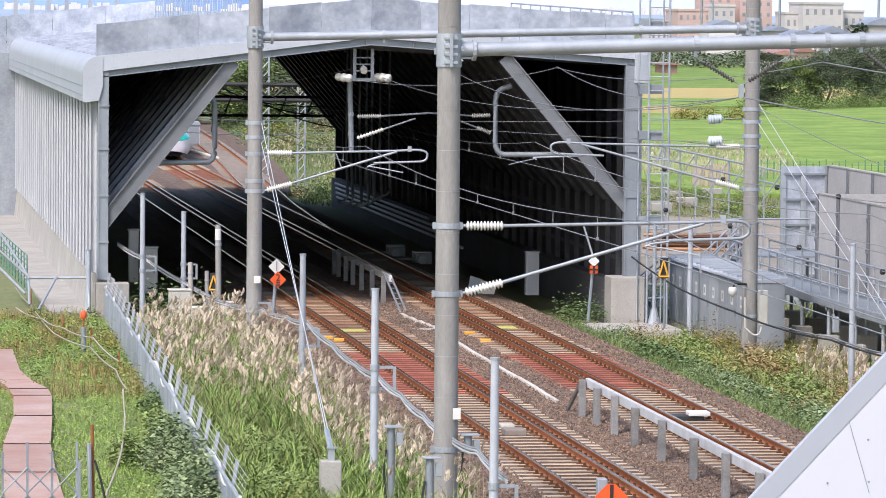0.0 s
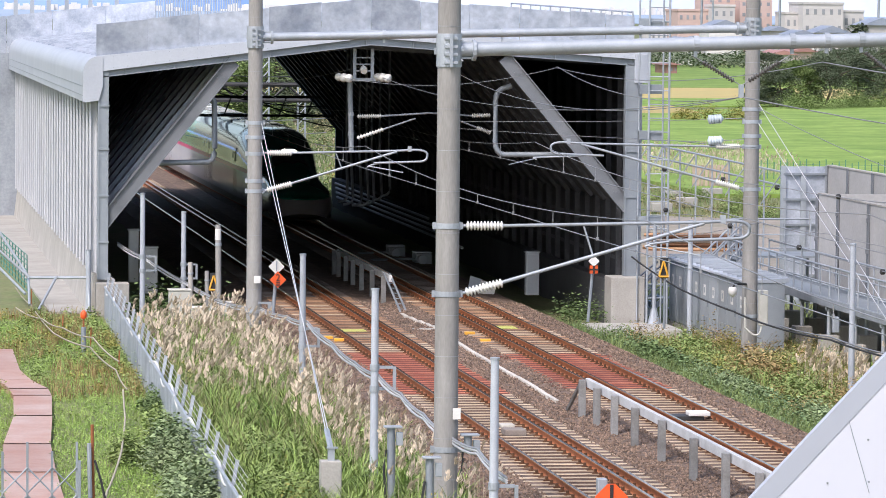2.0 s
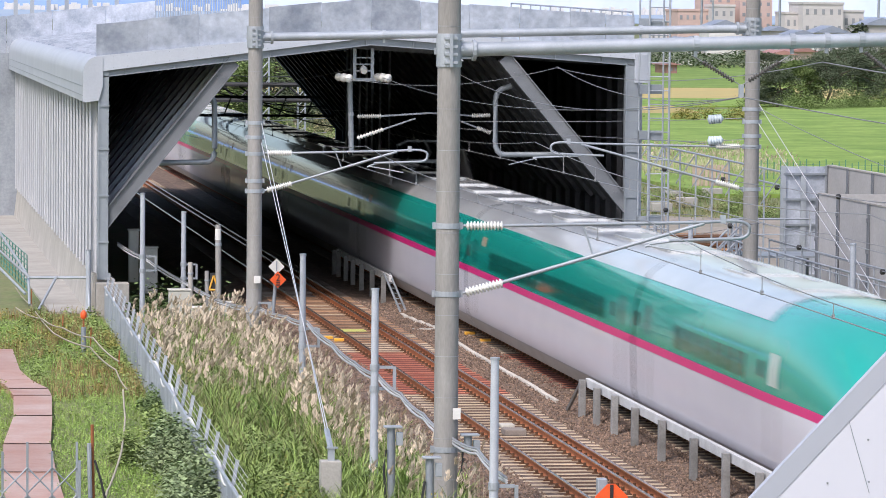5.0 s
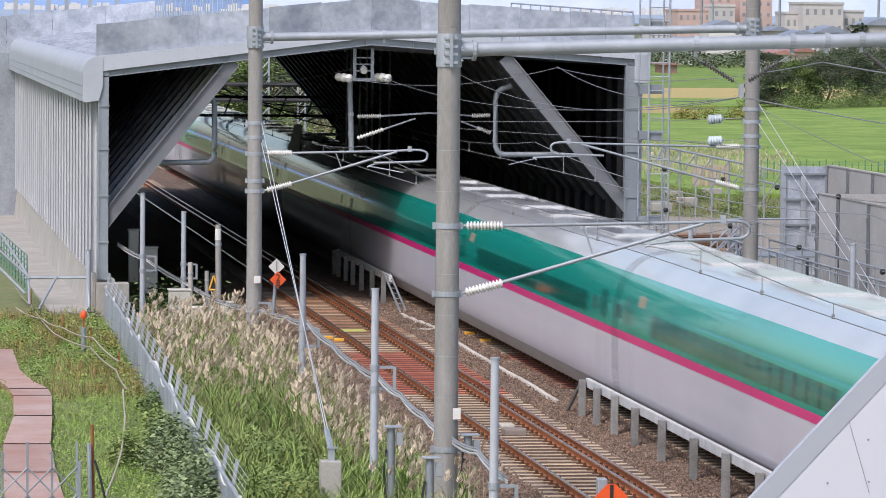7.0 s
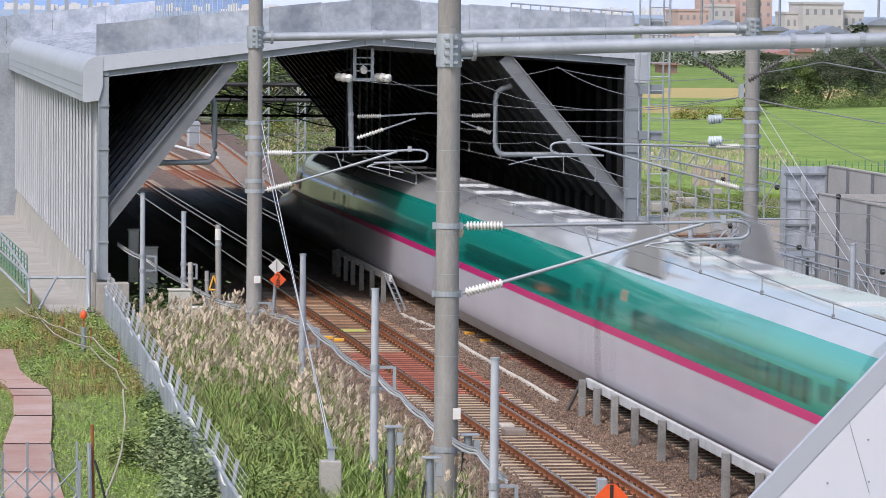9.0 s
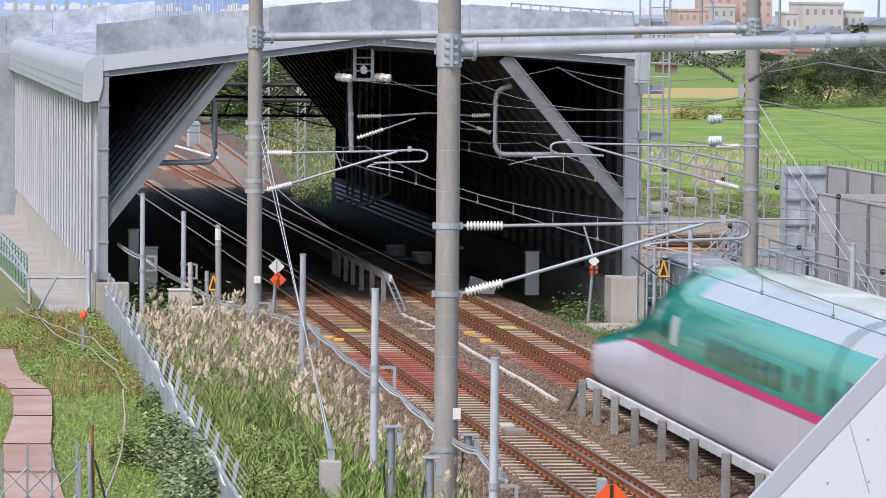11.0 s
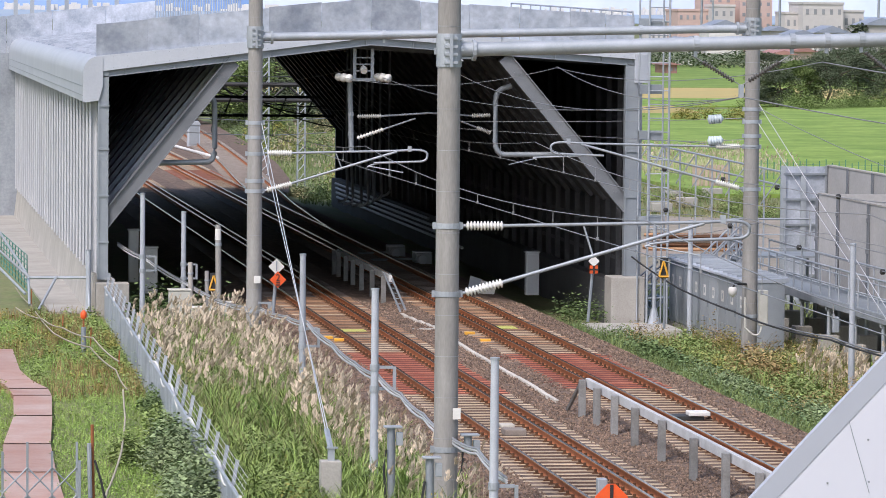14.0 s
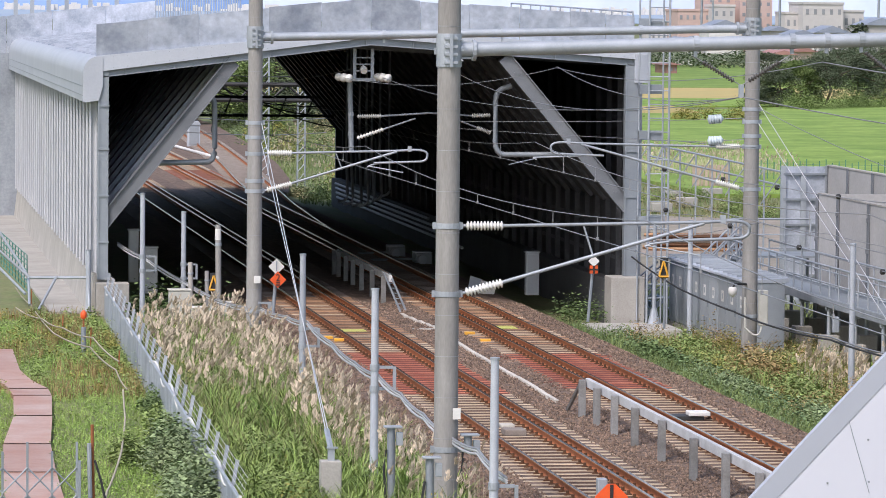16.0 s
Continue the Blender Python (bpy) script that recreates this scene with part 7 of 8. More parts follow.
# ---- odds and ends in the yard and on the roof ----
def yard_things():
    a, b = (26.88, 225.00, 0.49), (28.90, 225.00, -0.73)
    t = thing("board_fence", (a[0], 225, -0.7), "weathered pinkish board fence at the yard edge", "fence")
    board = mat("weathered pink boards", (0.50, 0.38, 0.31), (0.40, 0.31, 0.25), 1.0, 0.9)
    n = 9
    for i in range(n):
        x = a[0] + (b[0] - a[0]) * i / n
        part("board", box(B(), x, x + (b[0] - a[0]) / n * 0.72, 225, 225.05, -0.8, a[2]), board, t)
    part("rail", box(B(), a[0], b[0], 225.05, 225.1, a[2] - 0.3, a[2] - 0.2), board, t)
    # pipe fence sloping across the yard
    t = thing("pipe_fence", (14.55, 168.00, 3.34), "pale pipe fence across the yard", "fence")
    p, q = Vector((14.39, 172.00, 3.37)), Vector((15.55, 152.00, 3.01))
    for dz in (0.0, -0.5):
        part("pipe", tube(B(), [p + Vector((0, 0, dz)), q + Vector((0, 0, dz))], 0.04, 8), GALV, t, smooth=True)
    for i in range(9):
        c = p.lerp(q, i / 8)
        part("post", tube(B(), [(c.x, c.y, -0.8), c], 0.035, 8), GALV, t, smooth=True)
        part("stay", tube(B(), [c, (c.x - 0.7, c.y + 0.5, c.z - 1.2)], 0.025, 6), GALV, t)
    # thin green posts along the crop field
    gp = mat("green fence posts", (0.10, 0.24, 0.16), (0.08, 0.2, 0.13), 2.0, 0.6)
    t = thing("field_fence", (40, 235, -0.7), "thin green post fence along the crop field", "fence")
    p, q = Vector((32.43, 234.82, -0.70)), Vector((40.53, 232.40, -0.70))
    for i in range(24):
        c = p.lerp(q, i / 23)
        part("post", tube(B(), [c, c + Vector((0, 0, 1.0 + 0.1 * (i % 3)))], 0.03, 6), gp, t)
    for z in (0.5, 0.9):
        part("wire", tube(B(), [p + Vector((0, 0, z)), q + Vector((0, 0, z))], 0.008, 4), gp, t)
    # rail fence on the far roof edge
    for px0, px1, nm in (((3.51, 140.00, 9.11), (6.16, 132.00, 8.86), "a"), ((-4.80, 190.00, 9.35), (-1.19, 188.00, 9.48), "b")):
        t = thing("roof_railing", px0, "thin pale railing on the far roof edge", "railing", "roof railings")
        p, q = Vector(px0), Vector(px1)
        part("top_rail", tube(B(), [p, q], 0.03, 6), GALV, t)
        n = 12 if nm == "a" else 34
        for i in range(n + 1):
            c = p.lerp(q, i / n)
            part("baluster", tube(B(), [(c.x, c.y, roofline(c.x, 7.3, 8.16, 7.66)), c], 0.025, 6), GALV, t)
    for p in ((-11.20, 186.50, 9.28), (-10.48, 186.50, 9.29), (-9.76, 186.50, 9.30), (-8.97, 186.50, 9.30), (-7.93, 186.50, 9.31), (-6.77, 186.50, 9.32)):
        base = roofline(p[0], 7.3, 8.16, 7.66)
        t = thing("roof_post", (p[0], p[1], base), "grey steel post on the shelter roof", "post", "roof posts")
        part("shaft", box(B(), p[0] - 0.09, p[0] + 0.09, p[1] - 0.09, p[1] + 0.09, base, p[2]), GALV, t)
        part("collar", box(B(), p[0] - 0.14, p[0] + 0.14, p[1] - 0.14, p[1] + 0.14, base, base + 0.1), FRAME, t)
    # a stack of old rails on the gravel
    t = thing("rail_stack", (15, 165, -0.6), "stack of rusty red brown rails on the gravel", "rail stack")
    for k in range(20):
        u, lay = k % 5, k // 5
        x0, x1 = 13.0 + 0.17 * ((k * 7) % 4), 17.2 - 0.21 * ((k * 5) % 4)
        part("rail", tube(B(), [(x0, 166.0 - 0.3 * u, -0.56 + 0.17 * lay), (x1, 165.0 - 0.3 * u, -0.56 + 0.17 * lay)], 0.08, 6), (SLEEPER_BROWN, BOLT, SLEEPER_DARK, BOLT)[k % 4], t)
    # scattered stones and low kerb by the yard
    for k, p in enumerate(((23.26, 212.19, -0.70), (22.55, 204.92, -0.70), (26.01, 215.51, -0.70), (20.16, 199.15, -0.70))):
        solid("kerb_block", box(B(), p[0] - 0.5, p[0] + 0.5, p[1] - 0.3, p[1] + 0.3, -0.8, -0.35, 0.04), CONC, "weathered concrete kerb block in the yard", "kerb block", "kerb blocks", at=(p[0], p[1], -0.75))


yard_things()

# ---- plants ----
GRASS_GREEN = island(mat("fresh grass blades", (0.24, 0.39, 0.085), (0.35, 0.44, 0.14), 1.0, 0.8, 0, 0, 4, 0.15, spec=0.2), 0.55, 1.35)
GRASS_DRY = island(mat("dry grass blades", (0.36, 0.31, 0.18), (0.26, 0.26, 0.12), 1.0, 0.85, 0, 0, 4, 0.15, spec=0.2), 0.6, 1.3)
WEED_YELLOW = island(mat("yellowing weed leaves", (0.36, 0.30, 0.085), (0.24, 0.27, 0.075), 1.2, 0.85, 0, 0, 5, 0.2, spec=0.1), 0.55, 1.35)
REED_GREEN = island(mat("reed leaves", (0.14, 0.235, 0.05), (0.28, 0.33, 0.105), 0.8, 0.7, 0, 0, 4, 0.15, spec=0.3), 0.35, 1.5)
GRASS_DEEP = island(mat("deep green weeds", (0.15, 0.215, 0.075), (0.22, 0.27, 0.10), 1.0, 0.85, 0, 0, 4, 0.15, spec=0.15), 0.5, 1.35)
PLUME = island(mat("pampas plumes", (0.66, 0.56, 0.425), (0.48, 0.39, 0.29), 2.0, 0.95, 0, 0, 6, 0.15, spec=0.1), 0.75, 1.25)
BUSH = island(mat("bush leaves", (0.10, 0.155, 0.06), (0.14, 0.19, 0.08), 1.5, 0.85, 0, 0, 5, 0.2, spec=0.1), 0.45, 1.5)
BUSH_PALE = island(mat("bamboo grass leaves", (0.17, 0.235, 0.11), (0.25, 0.30, 0.16), 1.5, 0.8, 0, 0, 5, 0.2, spec=0.15), 0.45, 1.5)
BUSH_LIGHT = island(mat("fresh weed leaves", (0.20, 0.28, 0.09), (0.28, 0.34, 0.13), 1.5, 0.85, 0, 0, 5, 0.2, spec=0.1), 0.5, 1.4)
CREEPER = island(mat("creeper leaves", (0.12, 0.185, 0.095), (0.19, 0.255, 0.12), 1.5, 0.8, 0, 0, 5, 0.2, spec=0.15), 0.4, 1.5)
WEED_RED = island(mat("rusty weeds", (0.40, 0.25, 0.12), (0.29, 0.27, 0.12), 1.5, 0.85, 0, 0, 5, 0.2, spec=0.1), 0.5, 1.4)
# leaf colour lightened towards blue grey in place of haze over the woods
FOREST = island(mat("dark woodland leaves paled for haze", (0.10, 0.13, 0.08), (0.13, 0.155, 0.10), 0.2, 0.95, 0, 0, 1, 0.2, spec=0.03), 0.75, 1.3)
FOREST_LIGHT = island(mat("sunlit kudzu leaves", (0.14, 0.20, 0.07), (0.19, 0.24, 0.09), 0.2, 0.95, 0, 0, 1, 0.2, spec=0.03), 0.7, 1.35)
BARK = mat("grey bark", (0.12, 0.09, 0.065), (0.08, 0.06, 0.045), 1.0, 0.95, 0, 0.3, 8, 0.3)


def blades(rng, pos, h0, h1, w, lean, seg=2):
    """Bent grass blades as narrow tapering strips."""
    verts, faces = [], []
    for x, y, z in pos:
        h = rng.uniform(h0, h1)
        a = rng.uniform(0, 6.283)
        le = rng.uniform(0.1, 1) * lean * h
        ux, uy = math.cos(a), math.sin(a)
        b = rng.uniform(0, 6.283)
        sx, sy = math.cos(b) * w, math.sin(b) * w
        k = len(verts)
        for i in range(seg + 1):
            s = i / seg
            cx, cy = x + ux * le * s * s, y + uy * le * s * s
            cz = z + h * (s - 0.22 * lean * s * s)
            ww = (1 - s) * 0.9 + 0.1
            verts += [(cx - sx * ww, cy - sy * ww, cz), (cx + sx * ww, cy + sy * ww, cz)]
        for i in range(seg):
            q = k + 2 * i
            faces.append((q, q + 1, q + 3, q + 2))
    return verts, faces


def tufts(rng, pos, per, h0, h1, w):
    """Clumps of long leaves that rise together and arch outwards."""
    verts, faces = [], []
    for x, y, z in pos:
        size = rng.uniform(h0, h1)
        for j in range(per):
            h = size * rng.uniform(0.65, 1.1)
            a = rng.uniform(0, 6.283)
            ux, uy = math.cos(a), math.sin(a)
            reach, bow = h * rng.uniform(0.25, 0.75), rng.uniform(0.2, 0.62)
            bx, by = x + rng.normal(0, 0.07), y + rng.normal(0, 0.07)
            k = len(verts)
            for i in range(6):
                q = i / 5
                cx, cy, cz = bx + ux * reach * q ** 1.8, by + uy * reach * q ** 1.8, z + h * (q - bow * q ** 3)
                ww = w * (1.05 - q)
                verts += [(cx + uy * ww, cy - ux * ww, cz), (cx - uy * ww, cy + ux * ww, cz)]
            faces += [(k + 2 * i, k + 2 * i + 1, k + 2 * i + 3, k + 2 * i + 2) for i in range(5)]
    return verts, faces


def clump(rng, x, y, rx, h, n):
    """Points over an uneven bush."""
    pts, seed = [], rng.uniform(0, 90)
    for i in range(n):
        d = rng.normal(0, 1, 3)
        d /= np.linalg.norm(d)
        r = rng.uniform(0.55, 1.05) * (1 + 0.6 * noise.noise(Vector((d[0] * 2 + seed, d[1] * 2, d[2] * 2))))
        pts.append((x + d[0] * rx * r, y + d[1] * rx * 1.4 * r, ground_height(x, y) + abs(d[2]) * h * r))
    return pts


def leaves(rng, centres, size, flat=0.5):
    """Loose four-cornered leaves turned every way."""
    verts, faces = [], []
    for x, y, z in centres:
        s = size * rng.uniform(0.6, 1.4)
        a = rng.uniform(0, 6.283)
        t = rng.uniform(-1, 1) * (1 - flat) * 1.5
        u = np.array([math.cos(a), math.sin(a), math.sin(t) * 0.7])
        v = np.array([-math.sin(a) * 0.45, math.cos(a) * 0.45, rng.uniform(-0.4, 0.4)])
        c = np.array([x, y, z])
        k = len(verts)
        verts += [tuple(c - u * s), tuple(c + v * s), tuple(c + u * s), tuple(c - v * s)]
        faces.append((k, k + 1, k + 2, k + 3))
    return verts, faces


def scatter(rng, n, x0, x1, y0, y1, keep=None, power=1.15):
    out = []
    while len(out) < n:
        x = rng.uniform(x0, x1)
        y = y0 + (y1 - y0) * rng.random() ** power
        if keep is None or keep(x, y):
            out.append((x, y, ground_height(x, y) - 0.03))
    return out


def plumes(rng, pos, h0, h1):
    """Thin stalks whose nodding heads are sprays of fine hairs."""
    verts, faces = [], []
    for x, y, z in pos:
        h = rng.uniform(h0, h1)
        a = rng.normal(0.4, 0.9)
        le = rng.uniform(0.04, 0.2)
        ux, uy = math.cos(a), math.sin(a)
        k = len(verts)
        verts += [(x - 0.007, y, z), (x + 0.007, y, z), (x + ux * le * 0.3, y + uy * le * 0.3, z + h)]
        faces.append((k, k + 1, k + 2))
        ln = rng.uniform(0.16, 0.27)
        for hair in range(13):
            u = hair / 12 * 0.7
            bx, by, bz = x + ux * le * (0.3 + u * u), y + uy * le * (0.3 + u * u), z + h + ln * (u - 0.2 * u * u)
            b = a + rng.normal(0, 1.0) if rng.random() < 0.7 else rng.uniform(0, 6.28)
            sp = rng.uniform(0.02, 0.075) * (1.1 - u)
            up = rng.uniform(0.06, 0.12)
            w = rng.uniform(0.010, 0.017)
            ex, ey, ez = bx + math.cos(b) * sp + ux * le * 0.35, by + math.sin(b) * sp + uy * le * 0.35, bz + up
            mx, my, mz = (bx + ex) / 2 + math.cos(b) * sp * 0.25, (by + ey) / 2, (bz + ez) / 2
            k = len(verts)
            verts += [(bx, by, bz), (mx - w, my - w * 0.4, mz), (ex, ey, ez), (mx + w, my + w * 0.4, mz)]
            faces.append((k, k + 1, k + 2, k + 3))
    return verts, faces


def fence_x(y):
    return -10.86 - 0.92 * (126.2 - y) / 54.2


def vegetation():
    rng = np.random.default_rng(11)
    inner = lambda x, y: x > fence_x(y) + 0.3 and x < -6.75 - 0.35 * math.sin(y * 0.6) and not (y > 119 and x < -10)
    mid = lambda x, y: inner(x, y) and (x < -7.3 or noise.noise(Vector((x, y * 0.5, 2))) > 0)
    patch = lambda x, y: inner(x, y) and noise.noise(Vector((x * 0.8, y * 0.35, 5))) > 0.42 - 0.026 * (y - 78) - 0.30 * (x + 9.3)
    raw("reed_bed", *tufts(rng, scatter(rng, 1250, -11.6, -6.6, 71, 122.5, mid, 1.25), 24, 0.55, 1.15, 0.020), REED_GREEN, "tall green reed leaves beside the track", "reeds")
    raw("dry_grass", *blades(rng, scatter(rng, 3000, -11.6, -6.7, 84, 121, inner), 0.4, 0.95, 0.013, 0.5, 2), GRASS_DRY, "straw coloured dry stalks among reeds", "grass")
    raw("pampas_plumes", *plumes(rng, scatter(rng, 1350, -11.4, -7.15, 76, 121.5, patch, 1.0), 0.4, 1.1), PLUME, "feathery beige pampas grass plumes", "pampas grass")
    low = scatter(rng, 95, -11.3, -7.3, 72, 118, inner, 1.5)
    for m, label, take in ((BUSH_LIGHT, "fresh broad leaved weeds among the reeds", low[:50]), (WEED_YELLOW, "yellowing weeds among the reeds", low[50:75]), (BUSH, "dark leafy weeds among the reeds", low[75:])):
        pts = [p for x, y, z in take for p in clump(rng, x, y, rng.uniform(0.25, 0.6), rng.uniform(0.4, 0.8), 260)]
        raw("reed_weeds", *leaves(rng, pts, 0.036, 0.4), m, label, "weeds")
    near = lambda x, y: -8.3 < x < -6.2
    raw("pampas_plumes", *plumes(rng, scatter(rng, 70, -8.4, -6.3, 72, 82, near, 1.0), 0.5, 1.2), PLUME, "feathery beige pampas grass plumes by a pole", "pampas grass")
    raw("reed_bed", *tufts(rng, scatter(rng, 150, -8.6, -6.9, 71, 86, near, 1.0), 22, 0.4, 0.9, 0.015), REED_GREEN, "green reed leaves at the ballast edge", "reeds")
    # lawn on the outer side of the fence
    edge_y = [e[1][1] for e in PATH_EDGES]
    on_path = lambda x, y: np.interp(y, edge_y, [e[0][0] for e in PATH_EDGES]) + 0.07 * math.sin(y * 3) < x < np.interp(y, edge_y, [e[1][0] for e in PATH_EDGES]) + 0.07 * math.sin(y * 2.3)
    lawn = lambda x, y: x < fence_x(y) - 0.1 and not (y < edge_y[-1] and on_path(x, y))
    raw("lawn", *blades(rng, scatter(rng, 60000, -18.5, -10.8, 72, 127, lawn, 1.1), 0.06, 0.26, 0.010, 0.9, 2), GRASS_GREEN, "fresh green rough lawn beside the fence", "grass")
    clover = [(x, y, z + rng.uniform(0.08, 0.22)) for x, y, z in scatter(rng, 26000, -18.5, -10.8, 72, 124, lawn, 1.1)]
    raw("clover", *leaves(rng, clover, 0.03, 0.8), GRASS_GREEN, "bright green clover and low weeds", "weeds")
    dry = lambda x, y: lawn(x, y) and noise.noise(Vector((x * 0.6, y * 0.25, 9))) > 0.0 and y > 100
    raw("lawn_weeds", *blades(rng, scatter(rng, 3800, -17.5, -10.9, 98, 127, dry), 0.2, 0.55, 0.012, 0.5, 2), WEED_RED, "straw and rusty weeds on the bank", "weeds")
    spots = scatter(rng, 150, -18, -11.2, 101, 127, lawn, 0.9)
    for m, label, take in ((WEED_YELLOW, "yellowing leafy weeds on the bank", spots[:60]), (BUSH_LIGHT, "fresh green leafy weeds on the bank", spots[60:])):
        pts = [p for x, y, z in take for p in clump(rng, x, y, rng.uniform(0.2, 0.5), rng.uniform(0.2, 0.5), 110)]
        raw("bank_weeds", *leaves(rng, pts, 0.042, 0.4), m, label, "weeds")
    # bushes against the fence
    for k, (cx, cy, rx, ry, h, n, m) in enumerate(((-12.0, 84.6, 0.55, 1.4, 1.0, 900, BUSH_PALE), (-11.95, 81, 0.5, 1.1, 1.0, 800, BUSH_PALE), (-12.05, 77.4, 0.6, 1.2, 1.05, 900, BUSH_PALE), (-11.85, 88, 0.38, 1.5, 0.75, 500, BUSH), (-11.75, 91.6, 0.36, 1.6, 0.6, 450, BUSH_LIGHT), (-11.5, 96.5, 0.33, 1.8, 0.55, 400, BUSH), (-12.75, 86.6, 0.4, 1.1, 0.6, 450, BUSH_LIGHT), (-12.5, 75.4, 0.5, 1.0, 0.8, 600, BUSH_PALE), (-10.4, 78.5, 0.8, 2.2, 0.65, 1000, BUSH_LIGHT), (-8.0, 90, 0.6, 2.0, 0.5, 700, BUSH_LIGHT), (-10.0, 86, 0.8, 3.5, 0.55, 800, BUSH_LIGHT), (5.2, 103, 0.7, 2.5, 0.7, 700, BUSH_LIGHT), (5.6, 110, 0.8, 2.5, 0.8, 500, WEED_RED), (6.0, 99, 0.8, 2.0, 0.8, 700, WEED_RED), (5.0, 116, 0.7, 2.0, 0.6, 700, BUSH_LIGHT), (7.6, 104, 0.8, 2.5, 0.7, 800, BUSH_LIGHT), (4.4, 97, 0.6, 3.0, 0.45, 900, BUSH_PALE), (3.9, 106, 0.5, 4.0, 0.4, 900, BUSH_PALE), (3.6, 114, 0.5, 3.0, 0.4, 700, BUSH))):
        pts = []
        for i in range(int(n * 4.5)):
            d = rng.normal(0, 1, 3)
            d /= np.linalg.norm(d)
            rr = rng.uniform(0.5, 1.1) * (1 + 0.55 * noise.noise(Vector((d[0] * 2, d[1] * 2, d[2] * 2 + k))))
            pts.append((cx + d[0] * rx * rr, cy + d[1] * ry * rr, ground_height(cx, cy) + abs(d[2]) * h * rr))
        raw("bush", *leaves(rng, pts, 0.05, 0.35), m, "leafy green bush beside the fence", "bush", kind="")
    # right bank
    gap = lambda x, y: not (3.5 < x < 6.3 and y > 123.2) and not (6.8 < x < 8.3 and y > 117.5)
    raw("bank_grass", *blades(rng, scatter(rng, 15000, 2.6, 8.9, 84, 126, gap, 1.0), 0.15, 0.55, 0.014, 0.7, 2), GRASS_DEEP, "green weeds on the right bank", "weeds")
    spots = scatter(rng, 120, 4.0, 8.8, 91, 122, gap, 1.0)
    for m, label, take in ((WEED_RED, "tall rusty weeds on the right bank", spots[:60]), (WEED_YELLOW, "yellowing weeds on the right bank", spots[60:88]), (BUSH_LIGHT, "fresh green weeds on the right bank", spots[88:])):
        pts = [p for x, y, z in take for p in clump(rng, x, y, rng.uniform(0.25, 0.6), rng.uniform(0.35, 0.85), 300)]
        raw("bank_weeds", *leaves(rng, pts, 0.034, 0.3), m, label, "weeds")
    raw("bank_stalks", *blades(rng, scatter(rng, 2200, 4.3, 8.8, 92, 121, gap), 0.3, 0.8, 0.009, 0.6, 3), WEED_RED, "thin rusty stalks on the right bank", "weeds")
    raw("bank_reeds", *tufts(rng, scatter(rng, 210, 4.6, 9.0, 88, 114, gap), 20, 0.4, 0.9, 0.014), REED_GREEN, "green reed leaves on the right bank", "reeds")
    raw("pampas_plumes", *plumes(rng, scatter(rng, 380, 5.9, 8.8, 95, 109, gap, 1.0), 0.55, 1.0), PLUME, "feathery beige pampas plumes by the walkway", "pampas grass")
    kud = []
    for i in range(17000):
        y = rng.uniform(88, 126)
        x = 2.9 + rng.random() ** 1.4 * 2.3 + 0.35 * math.sin(y * 0.5) + 0.9 * noise.noise(Vector((y * 0.6, 2, 0)))
        if gap(x, y):
            kud.append((x, y, ground_height(x, y) + 0.05 + 0.4 * rng.random() * max(0.2, 1 - abs(x - 4.1))))
    raw("creeper", *leaves(rng, kud, 0.045, 0.5), CREEPER, "low green creeper over the ballast edge", "creeper")
    dark = [(3.9 + rng.normal(0, 0.45), 128 + rng.normal(0, 0.9), -0.6 + abs(rng.normal(0, 0.3))) for i in range(1500)]
    raw("bush", *leaves(rng, dark, 0.05), BUSH, "dark leafy bush at the shelter footing", "bush", kind="")
    dark = [(-8.9 + rng.normal(0, 0.8), 127.5 + rng.normal(0, 0.8), -0.4 + abs(rng.normal(0, 0.45))) for i in range(900)]
    raw("bush", *leaves(rng, dark, 0.08), BUSH, "dark leafy weeds at the shelter mouth", "bush", kind="")
    # beyond the right wall and beyond the shelter
    far = lambda x, y: not (7.5 < x < 27 and 148 < y < 188)
    raw("far_grass", *blades(rng, scatter(rng, 12000, 6.5, 42, 128, 235, far, 1.0), 0.12, 0.45, 0.025, 0.6, 2), GRASS_DEEP, "rough grass beyond the yard", "grass")
    # clumps and plumes round the yard
    for k in range(34):
        x, y = rng.uniform(20.5, 28), rng.uniform(191, 216)
        pts = clump(rng, x, y, rng.uniform(0.5, 1.1), rng.uniform(0.3, 0.75), 700)
        raw("bush", *leaves(rng, pts, 0.045, 0.5), (BUSH_LIGHT, FOREST_LIGHT, GRASS_DEEP, GRASS_DRY)[k % 4], "low weedy bush at the yard edge", "bush", kind="")
    raw("yard_grass", *blades(rng, scatter(rng, 9000, 19, 36, 188, 255, None, 1.0), 0.12, 0.5, 0.02, 0.7, 2), GRASS_DRY, "dry grass round the gravel yard", "grass")
    raw("pampas_plumes", *plumes(rng, scatter(rng, 700, 27, 36, 238, 256, None, 1.0), 0.7, 1.5), PLUME, "pale pampas plumes beyond the yard", "pampas grass")
    # overgrown slope beside the diverging track
    edge = lambda y: float(np.interp(y, [200, 218, 238, 258, 277, 300, 330], [2.6, 4.0, 5.2, 6.1, 6.9, 7.8, 8.6]))
    for k in range(64):
        y = 206 + 118 * rng.random() ** 1.2
        x = edge(y) + 0.3 + rng.random() ** 1.2 * 9
        h = rng.uniform(0.5, 1.2) + 0.09 * (x - edge(y))
        pts = clump(rng, x, y, rng.uniform(0.6, 1.3), h, 750)
        raw("bush", *leaves(rng, pts, 0.065, 0.5), (BUSH_LIGHT, FOREST_LIGHT, BUSH, BUSH_LIGHT, WEED_YELLOW, BUSH_PALE, GRASS_DRY)[k % 7], "green bush on the slope beyond the shelter", "bush", kind="")
    slope = lambda x, y: x > edge(y) + 0.4
